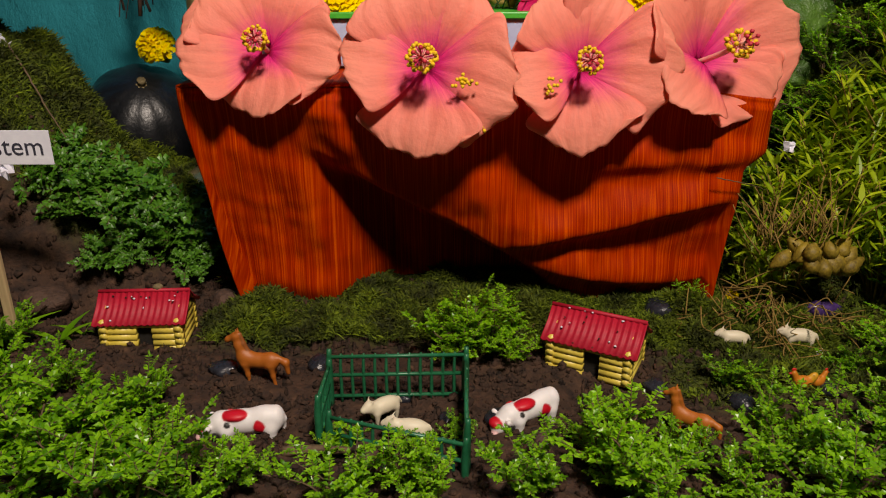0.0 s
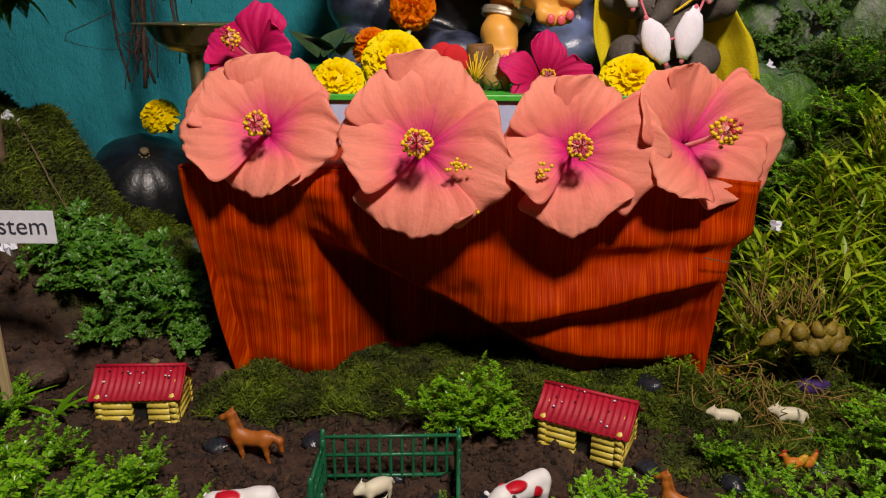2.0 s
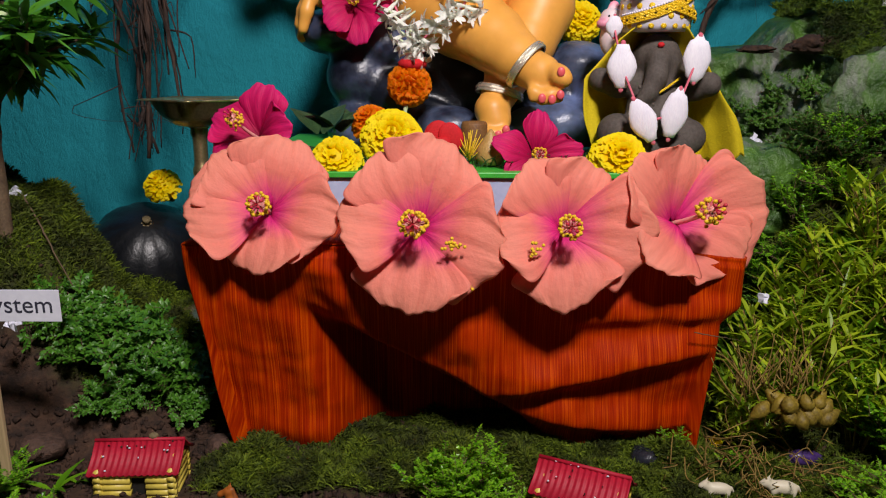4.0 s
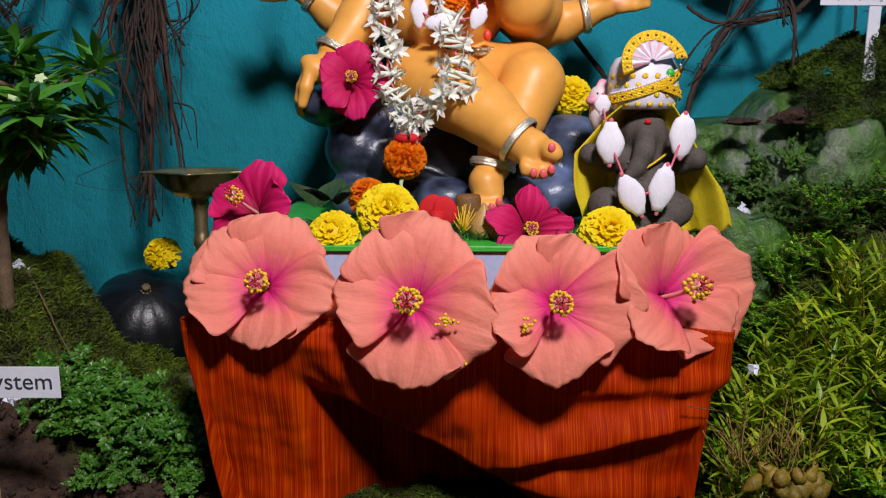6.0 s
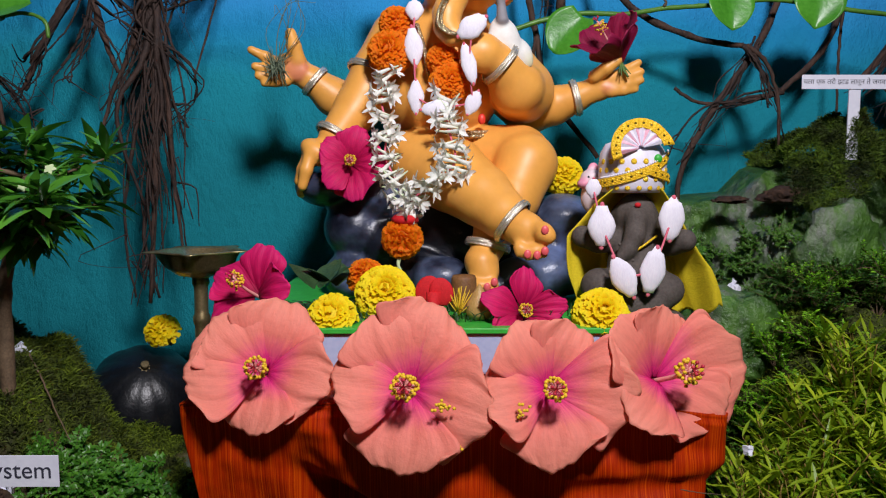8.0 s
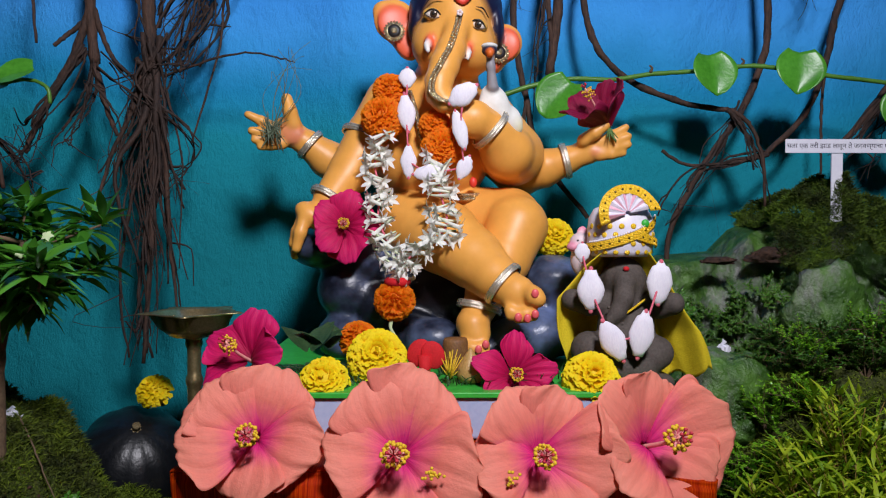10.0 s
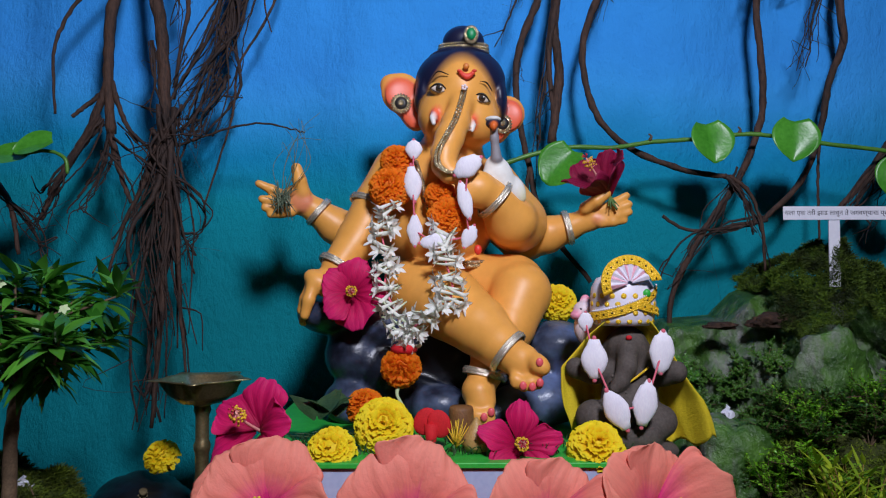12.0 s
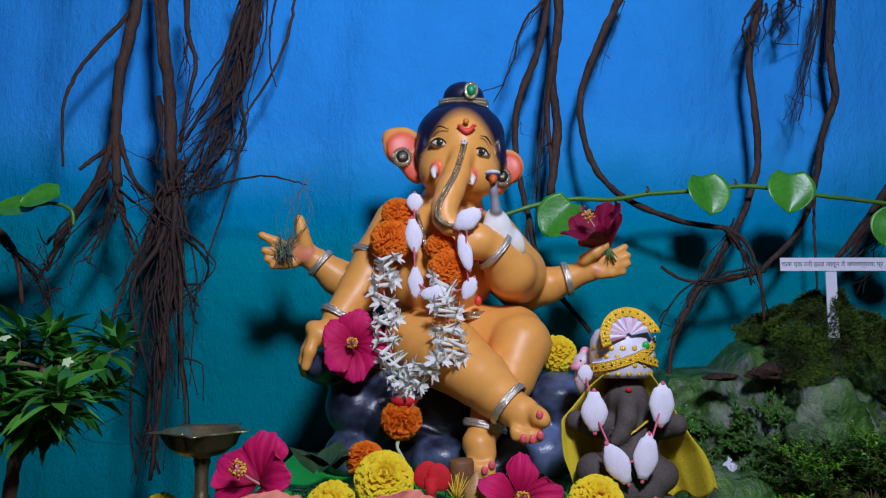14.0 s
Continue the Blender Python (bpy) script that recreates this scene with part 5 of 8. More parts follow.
marigold((-0.076, 0.905, 0.315), (-0.2, -0.6, 0.7), 0.028, O, "orange marigold lying behind a yellow one", 36, 120, 110, wide=0.10)


# white tuberose garland
def floret_mesh(seed):
    """One blossom in a single skin: a slim bent tube that opens into six pointed lobes."""
    rng = np.random.default_rng(seed)
    bend = rng.uniform(-0.008, 0.008)
    line = spline([(0, 0, 0), (bend * 0.3, 0.001, 0.015), (bend, 0, 0.031)], 4)
    sides = 12
    v, f = tube(line, [0.0011, 0.0017, 0.0031], sides, caps=False)
    v = list(v)
    uv = [(k, 0.0) for k in np.repeat(np.linspace(0.02, 0.45, len(line)), sides)]
    ring = (len(line) - 1) * sides
    end = np.array(line[-1])
    for k in range(6):
        L, W, out = rng.uniform(0.0105, 0.0150), rng.uniform(0.0029, 0.0038), rng.uniform(0.55, 1.25)
        row = [ring + (2 * k + j) % sides for j in range(3)]
        away = np.array(v[row[1]]) - end
        away /= np.linalg.norm(away)
        along = np.array((bend * 0.03, 0, 1.0))
        side = np.cross(along, away)
        for a in range(1, 4):
            u = a / 3
            fresh = []
            for j in range(3):
                s = 1 - j if np.dot(np.array(v[row[0]]) - np.array(v[row[2]]), side) > 0 else j - 1
                p = end + away * (0.0031 + L * u * math.sin(out) - abs(s) * 0.0004) + along * (L * u * math.cos(out) - 0.003 * u * u * out + abs(s) * 0.0010 * (1 - u)) + side * s * W * math.sin(math.pi * min(0.30 + 0.68 * u, 0.97))
                fresh.append(len(v))
                v.append(p)
                uv.append((0.5 + 0.45 * u, 0.5 + s * 0.3 + k))
            f += [(row[0], row[1], fresh[1], fresh[0]), (row[1], row[2], fresh[2], fresh[1])]
            row = fresh
    return Geo().add(v, f, 0, uv).mesh("floret", [MAT["tuberose"]])


def tuberose_garland():
    garland = thing("tuberose_garland", "white tuberose garland with orange marigolds hung over the statue", "garland", (-0.026, 0.940, 0.399))
    shapes = [floret_mesh(s) for s in range(5)]
    rng = np.random.default_rng(5)
    strands = [spline([(-0.049, 0.985, 0.579), (-0.061, 0.985, 0.542), (-0.053, 0.970, 0.503), (-0.054, 0.955, 0.465), (-0.037, 0.940, 0.428), (-0.028, 0.932, 0.398)], 8),
               spline([(0.023, 0.968, 0.548), (0.026, 0.945, 0.506), (0.036, 0.925, 0.465), (0.025, 0.922, 0.444), (-0.004, 0.925, 0.425), (-0.026, 0.932, 0.398)], 8)]
    for line in strands:
        part("thread", Geo().add(*tube(line + (0, 0.006, 0), [0.0015], 5)), "pink_thread", garland)
        n = 34
        for i in range(n):
            k = i / (n - 1)
            p = line[min(int(k * (len(line) - 1)), len(line) - 1)] + rng.normal(0, 0.002, 3)
            side = 1 if i % 2 else -1
            d = Vector((side * rng.uniform(0.6, 1.0), -rng.uniform(0.15, 0.75), rng.uniform(-0.55, 0.45) - 0.15))
            start = Vector(p) - d.normalized() * rng.uniform(0.014, 0.024)
            ob = part("floret", shapes[i % 5], "", garland, local=True)
            ob.matrix_parent_inverse = garland.matrix_basis.inverted()
            ob.matrix_basis = facing(start, d, rng.uniform(0, 360))
    # red binding above the hanging marigold, and the stalk below it
    part("binding", Geo().add(*moved_pair(lathe([(0.012, -0.006), (0.017, -0.003), (0.018, 0.002), (0.013, 0.006)], 16), Matrix.Translation((-0.028, 0.938, 0.385)))), "red_felt", garland, "dark red silk binding")
    part("tail", Geo().add(*tube(spline([(-0.036, 0.935, 0.335), (-0.036, 0.925, 0.326), (-0.027, 0.915, 0.313)], 6), [0.003, 0.0022, 0.002], 6)), "tuberose", garland)
    return garland


def moved_pair(pair, m):
    return moved(pair[0], m), pair[1]


tuberose_garland()


def cotton_garland(name, label, pads, base):
    """Flat cotton pads strung on a pink thread: (centre, half length, half width, lean)."""
    g_ = thing(name, label, "garland", base)
    for i, (c, L, W, lean) in enumerate(pads):
        W *= 0.98 if L > 0.0235 else 1.1
        v, f = ball((0, 0, 0), (W, W * 0.45, L), 12, 18)
        v = v * (1 + 0.06 * np.sin(v[:, 2:3] * 900 + i))
        v[:, 0] *= 1.1 - 0.30 * np.abs(v[:, 2] / L)
        m = Matrix.Translation(c) @ Matrix.Rotation(radians(lean), 4, "Y")
        pad = part("cotton_pad", Geo().add(moved(v, m), f), "cotton", g_)
        for s in (-1, 1):
            part("pink_tip", Geo().add(*moved_pair(ball((0, -0.0005, s * L * 0.97), (W * 0.20, W * 0.16, L * 0.13), 6, 8), m)), "pink_thread", pad, "pink-dyed cotton end")
    for a, b in zip(pads, pads[1:]):
        mid = (np.array(a[0]) + np.array(b[0])) / 2
        part("thread", Geo().add(*tube(spline([a[0], mid + (0, -0.001, -0.001), b[0]], 4), [0.0013], 5)), "pink_thread", g_)
    return g_


cotton_garland("cotton_garland", "white cotton pads on pink thread round the statue", [
    ((-0.017, 0.995, 0.658), 0.014, 0.0105, 0), ((-0.018, 0.985, 0.609), 0.026, 0.0115, -6), ((-0.015, 0.975, 0.543), 0.022, 0.0090, 0), ((0.012, 0.960, 0.527), 0.021, 0.0095, 84),
    ((0.059, 0.958, 0.534), 0.017, 0.0090, 25), ((0.053, 0.950, 0.582), 0.026, 0.0100, -14), ((0.057, 0.945, 0.627), 0.022, 0.0125, 55)], (0.012, 0.960, 0.527))
cotton_garland("cotton_garland", "white cotton pads on pink thread round the clay statue", [
    ((0.194, 0.850, 0.426), 0.012, 0.008, 0), ((0.199, 0.825, 0.384), 0.025, 0.0145, 0), ((0.219, 0.800, 0.329), 0.026, 0.0130, -28), ((0.251, 0.800, 0.336), 0.027, 0.0135, 10), ((0.278, 0.825, 0.392), 0.025, 0.0150, 4)], (0.237, 0.800, 0.308))


# ---------------------------------------------------------------- other things on and beside the altar
def turban():
    at = np.array((0.244, 0.872, 0.421))
    W = 0.0395
    t_ = thing("turban", "white spotted satin turban with gold sequin bands on the clay statue", "turban", at)
    m = Matrix.Translation(at)
    body = lathe([(W * 0.86, 0), (W * 0.96, 0.006), (W, 0.016), (W, 0.032), (W * 0.96, 0.046), (W * 0.80, 0.057), (W * 0.4, 0.063), (0.002, 0.064)], 40)
    crown = part("crown", Geo().add(moved(body[0] * (1, 0.9, 1), m), body[1]), "turban", t_)
    dot = Geo().add(*ball((0, 0, 0), (0.0034, 0.0034, 0.0009), 4, 12)).mesh("spot", [MAT["gold_trim"]])
    for row, z in enumerate((0.006, 0.016, 0.026, 0.036)):
        for a in range(-170, 0, 20):
            ang = radians(a + 10 * (row % 2))
            r = W * (1.0 if row else 0.95)
            ob = part("spot", dot, "", crown, "printed gold spot" if not row and a == -170 else "", local=True)
            ob.matrix_basis = m @ facing((r * math.cos(ang), 0.9 * r * math.sin(ang), z), (math.cos(ang), math.sin(ang) / 0.9, 0.05))
    # pleated fan over the brow, pink in the folds, with the crest above it
    mid = (0.000, 0.051)

    def on_crest(r, a, lift=0.0):
        flare = 1 + 0.10 * S((40 - a) / 40)
        z = mid[1] + r * flare * math.sin(radians(a)) * 1.0
        return (mid[0] + r * flare * math.cos(radians(a)), -0.0370 - lift + 0.25 * max(z - mid[1], 0), z)

    n = 19
    for i in range(n - 1):
        fan = [on_crest(r, 198 - 186 * q / (n - 1), 0.0035 * (q % 2) * r / 0.03) for q in (i, i + 1) for r in np.linspace(0.003, 0.0245, 5)]
        pleat = part("pleat", Geo().add(moved(fan, m), grid(2, 5)), "turban" if i % 3 else "pink_paint", t_, "" if i % 3 else "pink-shadowed pleat", smooth=False)
        pleat.modifiers.new("thickness", "SOLIDIFY").thickness = 0.0008
    stud = Geo().add(*ball((0, 0, 0), (0.0017, 0.0017, 0.0011), 5, 8)).mesh("sequin", [MAT["sequin"]])
    bright = Geo().add(*ball((0, 0, 0), (0.0015, 0.0015, 0.0011), 5, 8)).mesh("sequin", [MAT["gold_trim"]])

    def band(edge, count):
        """A gold ribbon between two edges, corded and set with sequins: edge(k, across) gives its points."""
        rows = [edge(k, w) for k in np.linspace(0, 1, 25) for w in np.linspace(0, 1, 4)]
        ribbon = part("gold_ribbon", Geo().add(moved(rows, m), grid(25, 4)), "gold_trim", t_)
        ribbon.modifiers.new("thickness", "SOLIDIFY").thickness = 0.0012
        for w in (0.02, 0.34, 0.66, 0.98):
            part("cord", Geo().add(*moved_pair(tube([np.array(edge(k, w)) * (1.02, 1.02, 1) for k in np.linspace(0, 1, 40)], [0.00105], 6), m)), "gold_trim", ribbon)
        for i in range(count):
            for w in (0.18, 0.5, 0.82):
                p = np.array(edge((i + 0.5) / count, w)) * (1.03, 1.03, 1)
                ob = part("sequin", stud if w == 0.5 and i % 2 else bright, "", ribbon, local=True)
                ob.matrix_basis = m @ facing(p, (p[0], p[1], 0.005))

    band(lambda k, w: on_crest(0.0235 + 0.0098 * w, 206 - 200 * k, 0.002), 22)
    turn = lambda a, z, r: (W * r * math.cos(radians(a)), 0.9 * W * r * math.sin(radians(a)), z)
    band(lambda k, w: turn(-176 + 152 * k, 0.006 + 0.034 * k ** 1.9 + 0.0088 * w, 1.025), 20)
    band(lambda k, w: turn(-76 + 74 * k, 0.022 - 0.012 * k ** 0.7 + 0.0085 * w, 1.045), 10)
    pearl = Geo().add(*ball((0, 0, 0), (0.0013,) * 3, 5, 8)).mesh("pearl", [MAT["turban"]])
    for k in np.linspace(0.10, 0.97, 34):
        ob = part("pearl", pearl, "", t_, local=True)
        ob.matrix_basis = Matrix.Translation(at + np.array(turn(-176 + 152 * k, 0.0168 + 0.034 * k ** 1.9, 1.05)))
        ob.matrix_parent_inverse = t_.matrix_basis.inverted()
    part("brooch", Geo().add(*ball(at + np.array(turn(-58, 0.039, 1.03)), (0.0048, 0.003, 0.0052), 8, 12)), "sheet_green", t_, "green glass brooch")
    return t_


turban()


def shawl():
    """A yellow muslin square hung from under the turban down behind both shoulders."""
    v = []
    nu, nv = 60, 40
    for i in range(nu):
        u = i / (nu - 1)
        a = -1 + 2 * u
        for j in range(nv):
            s = j / (nv - 1)
            xl = float(np.interp(s, [0, 0.12, 0.40, 0.75, 1], [0.218, 0.198, 0.165, 0.170, 0.178]))
            xr = float(np.interp(s, [0, 0.12, 0.41, 0.67, 1], [0.272, 0.284, 0.311, 0.338, 0.358]))
            x = xl + (xr - xl) * u + 0.003 * math.sin(s * 9 + a * 7) * s
            z = 0.426 - (0.426 - 0.286 + 0.014 * S((u - 0.45) / 0.3) * (1 - S((u - 0.85) / 0.15))) * s
            y = 0.906 - 0.058 * abs(a) ** 1.3 * (1 - 0.45 * s) + 0.009 * math.sin(a * 10 + 2.0 * s) * (0.2 + s) + 0.004 * math.sin(a * 29 + 5 * s) * s
            v.append((x, y, z + 0.004 * math.sin(a * 23) * s))
    ob = solid("shawl", Geo().add(v, grid(nu, nv)), "shawl", "mustard-yellow muslin shawl hung behind the clay statue", "shawl")
    ob.modifiers.new("thickness", "SOLIDIFY").thickness = 0.0010
    return ob


shawl()


def mouse_figure():
    c = np.array((0.201, 0.905, 0.431))
    P_, W_ = (0.80, 0.30, 0.42), (0.80, 0.66, 0.70)
    prims = [e(c + (0.006, 0.006, -0.016), (0.016, 0.014, 0.022), W_), e(c + (0.001, 0, 0.006), (0.013, 0.013, 0.012), W_, 0.006), e(c + (-0.009, -0.006, 0.0), (0.008, 0.008, 0.006), P_, 0.005), e(c + (0.004, 0.002, 0.018), (0.007, 0.003, 0.008), P_, 0.002), e(c + (0.014, 0.002, 0.014), (0.006, 0.003, 0.007), P_, 0.002)]
    v, f, col = sculpt(prims, 0.0012)
    geo = Geo().add(v, f, 0, None, np.clip(col, 0.001, 1))
    geo.add(*ball(c + (-0.004, -0.011, 0.008), (0.0016,) * 3, 5, 6), 0, None, (0.01, 0.01, 0.01))
    return solid("mouse_figure", geo, "toy", "small pink and white painted mouse figure on the rock", "figurine")


mouse_figure()


def bird_brooch():
    """The white stuffed bird pinned at the statue's shoulder, dark head and orange beak."""
    c = np.array((0.100, 0.985, 0.622))
    W_ = (0.80, 0.80, 0.76)
    prims = [e(c + (0.002, 0.006, 0.000), (0.019, 0.011, 0.028), W_, 0.008, (0, -22, 0)), e(c + (0.020, 0.012, -0.018), (0.017, 0.009, 0.021), W_, 0.006, (0, -38, 0)), e(c + (0.029, 0.012, -0.024), (0.009, 0.007, 0.016), (0.82, 0.80, 0.55), 0.006, (0, -30, 0)),
             e(c + (-0.014, 0.004, -0.006), (0.010, 0.007, 0.018), W_, 0.006, (0, 25, 0))]
    prims += limb([(c + (-0.002, -0.002, 0.022), 0.0075), (c + (-0.005, -0.007, 0.048), 0.0050), (c + (-0.006, -0.009, 0.062), 0.0058)], (0.30, 0.29, 0.32), 0.006)
    prims += [e(c + (-0.007, -0.011, 0.068), (0.0105, 0.009, 0.0075), (0.012, 0.014, 0.04), 0.001), e(c + (-0.007, -0.009, 0.0745), (0.0112, 0.009, 0.0045), W_, 0.001), e(c + (-0.007, -0.019, 0.063), (0.0050, 0.0065, 0.0062), (0.80, 0.16, 0.02), 0.001)]
    v, f, col = sculpt(prims, 0.0012, 0.002)
    return solid("bird_ornament", Geo().add(v, f, 0, None, np.clip(col, 0.001, 1)), "toy", "white bird ornament with orange beak on the statue's shoulder", "ornament")


bird_brooch()


def brass_lamp():
    at = np.array((-0.311, 1.000, 0.247))
    z0 = height(at[0], at[1]) - 0.004
    base = (at[0], at[1], z0)
    top = (-0.311, 1.000, 0.333)[2]
    t_ = thing("oil_lamp", "worn brass oil lamp on a tall stem, wick lit", "oil lamp", base)
    m = Matrix.Translation(base)
    H = top - z0
    part("base", Geo().add(*moved_pair(lathe([(0.052, 0), (0.055, 0.006), (0.046, 0.014), (0.026, 0.022), (0.012, 0.032)], 32), m)), "brass", t_)
    prof = [(0.012, 0.030)]
    for k in np.linspace(0.032, H - 0.032, 40):
        ring = 0.0030 * max(math.cos(k * 2 * math.pi / 0.052), 0) ** 4
        prof.append((0.0092 + ring, k))
    prof.append((0.016, H - 0.028))
    part("stem", Geo().add(*moved_pair(lathe(prof, 24), m)), "brass", t_)

    def rim(r, z, a, k):
        spout = abs(math.cos(2.5 * (a + 0.2))) ** 12
        return r * (1 + 0.36 * spout * {3: 0.35, 4: 1.0, 5: 0.9, 6: 0.25}.get(k, 0.0))

    R = 0.052
    bowl = [(0.011, H - 0.030), (0.030, H - 0.026), (0.046, H - 0.014), (R, H + 0.004), (R * 1.06, H + 0.006), (R * 1.02, H + 0.0075), (R * 0.94, H + 0.004), (0.036, H - 0.014), (0.020, H - 0.020), (0.001, H - 0.021)]
    bowl_ob = part("bowl", Geo().add(*moved_pair(lathe(bowl, 60, rim), m)), "brass", t_)
    wick = np.array((base[0] - 0.018, base[1] - 0.030, top - 0.006))
    part("wick", Geo().add(*tube([wick + (0.012, 0.014, -0.006), wick], [0.0014], 5)), "cotton", bowl_ob)
    part("flame", Geo().add(*moved_pair(lathe([(0.0006, 0), (0.0022, 0.002), (0.0025, 0.004), (0.0014, 0.008), (0.0003, 0.011)], 12), Matrix.Translation(wick))), "flame", bowl_ob, "small yellow flame")
    return t_


brass_lamp()


def gourd():
    c = np.array((-0.436, 1.105, 0.095))
    R = 0.090
    low = height(c[0], c[1]) - 0.006
    t_ = thing("gourd", "dark glossy round gourd lying on moss", "gourd", (c[0], c[1], low))
    prof = [(max(math.sin(math.pi * i / 24), 0.002) * R, -math.cos(math.pi * i / 24) * R * 0.93) for i in range(25)]
    v, f = lathe(prof, 60, lambda r, z, a, k: r * (1 - 0.045 * abs(math.cos(5 * a)) ** 6 + 0.012 * math.sin(3 * a + z * 40)))
    m = facing(c, (0.25, -0.55, 0.80))
    part("body", Geo().add(moved(v, m), f), "gourd", t_)
    star, n = [(0, 0, R * 0.94)], 14
    for i in range(n):
        a = i * 2 * math.pi / n
        r = 0.017 if i % 2 else 0.009
        star.append((r * math.cos(a), r * math.sin(a), R * 0.93 - r * 0.12))
    scar = Geo().add(moved(star, m), [(0, 1 + i, 1 + (i + 1) % n) for i in range(n)])
    scar.add(*moved_pair(lathe([(0.006, R * 0.92), (0.005, R * 0.98), (0.006, R * 1.02), (0.001, R * 1.02)], 10), m))
    part("stalk_scar", scar, "stalk", t_, "dry tan stalk scar")
    return t_


gourd()


# sweets and small offerings
solid("date_sweet", Geo().add(*moved_pair(lathe([(0.001, 0), (0.014, 0.001), (0.0155, 0.006), (0.0150, 0.040), (0.0135, 0.044), (0.001, 0.045)], 20), Matrix.Translation((0.045, 0.870, TOP)))), "date", "brown cylindrical sweet standing on the platform", "sweet")
solid("modak_sweet", Geo().add(*moved_pair(lathe([(0.001, 0), (0.013, 0.002), (0.0165, 0.010), (0.014, 0.021), (0.007, 0.031), (0.003, 0.037), (0.001, 0.040)], 20, lambda r, z, a, k: r * (1 + 0.04 * math.cos(9 * a))), Matrix.Translation((0.061, 0.822, TOP)))), "modak", "tan teardrop-shaped dumpling sweet on the platform", "sweet")
heart = Geo()
for c, tilt in (((0.002, 0.842, 0.309), 25), ((0.018, 0.838, 0.307), -20)):
    v, f = ball((0, 0, 0), (0.014, 0.004, 0.017), 10, 14, (0, tilt, 0))
    heart.add(v + np.array(c), f)
v, f = tube([(0.009, 0.838, 0.307), (0.008, 0.836, 0.271)], [0.009, 0.004], 10)
heart.add(v, f)
solid("red_heart", heart, "red_felt", "red felt heart standing among offerings", "ornament")
tinsel = Geo()
rng = np.random.default_rng(8)
for i in range(22):
    p = np.array((0.037, 0.812, 0.297))
    tinsel.add(*tube([p + (0, 0, -0.012), p + rng.normal(0, 0.006, 3) + (0, 0, 0.012)], [0.0010, 0.0004], 4))
solid("straw_tuft", tinsel, "anther", "small tuft of golden straw by the sweets", "straw")


def blade(L, W, droop=0.3, fold=0.15, nu=6, wave=0.0):
    """A leaf along +x, drooping."""
    v = []
    for i in range(nu):
        u = i / (nu - 1)
        w = W * math.sin(math.pi * min(max(u ** 0.8, 0.03), 0.985))
        for s in (-1, 0, 1):
            v.append((L * u, s * w, -droop * L * u * u + fold * w * abs(s) + wave * W * math.sin(u * 9 + s)))
    return v, grid(nu, 3)


leaves = Geo()
for i, (x, y, a, L) in enumerate(((548, 650, 150, 0.045), (570, 655, 60, 0.05), (585, 668, 20, 0.04), (545, 672, 200, 0.04), (560, 640, 100, 0.045))):
    v, f = blade(L, 0.016, 0.35, 0.2)
    p = (((-0.120, 0.860, 0.303))[0] + 0.006 * (i - 2), 0.855 + 0.006 * i, TOP + 0.030)
    leaves.add(moved(v, Matrix.Translation(p) @ Matrix.Rotation(radians(a), 4, "Z") @ Matrix.Rotation(radians(-55), 4, "Y")), f)
for i in range(30):
    p = np.array((((-0.126, 0.830, 0.289))[0] + rng.uniform(-0.03, 0.04), 0.825 + rng.uniform(0, 0.03), TOP + 0.002))
    leaves.add(*tube(spline([p, p + (rng.uniform(-0.01, 0.01), -0.006, 0.014), p + (rng.uniform(-0.02, 0.02), -0.014, 0.018)], 3), [0.0009, 0.0004], 4))
solid("offering_leaves", leaves, "shade_leaf", "dark green leaves and grass blades bunched among flowers", "leaves")

sward = Geo()
for i in range(260):
    p = np.array((rng.uniform(-0.185, 0.27), 0.800 + 0.085 * rng.random() ** 1.6, TOP + 0.001))
    lean_ = rng.normal(0, 0.010, 2)
    sward.add(*tube([p, p + (lean_[0] * 0.4, lean_[1] * 0.4 - 0.002, 0.008), p + (lean_[0], lean_[1] - 0.006, rng.uniform(0.009, 0.017))], [0.0010, 0.0008, 0.0003], 3))
solid("laid_grass", sward, "shade_leaf", "short dark grass strewn along the platform's front", "grass", kind="stuff", smooth=False)

dish = thing("glass_dish", "small clear glass dish standing by the rock", "dish", ((0.115, 0.875, 0.294)[0], 0.875, TOP))
m = Matrix.Translation(((0.115, 0.875, 0.294)[0], 0.875, TOP + 0.0005))
part("bowl", Geo().add(*moved_pair(lathe([(0.001, 0), (0.022, 0), (0.030, 0.010), (0.034, 0.022), (0.0325, 0.022), (0.0285, 0.011), (0.021, 0.002), (0.001, 0.002)], 28), m)), "glass", dish)

# dry grass held in the raised palm
def grass_bunch():
    t_ = Geo()
    rng = np.random.default_rng(41)
    c = np.array((-0.217, 1.072, 0.596))
    for i in range(46):
        d = rng.normal(0, 1, 3) * (0.5, 0.3, 1)
        d /= np.linalg.norm(d)
        L = rng.uniform(0.015, 0.05)
        mid = c + rng.normal(0, 0.005, 3)
        t_.add(*tube(spline([mid - d * L * 0.5 + rng.normal(0, 0.004, 3), mid, mid + d * L * 0.5 + rng.normal(0, 0.006, 3)], 4), [0.0004, 0.0011, 0.0003], 4))
    for i in range(9):
        end = np.array((-0.197, 1.090, 0.693)) + rng.normal(0, 0.014, 3)
        mid = (c + end) / 2 + rng.normal(0, 0.012, 3)
        t_.add(*tube(spline([c, mid, end, end + rng.normal(0, 0.02, 3)], 5), [0.0006, 0.0003], 4))
    return solid("grass_offering", t_, "straw_grey", "bunch of dry grey-green grass lying in the raised palm", "grass")


grass_bunch()


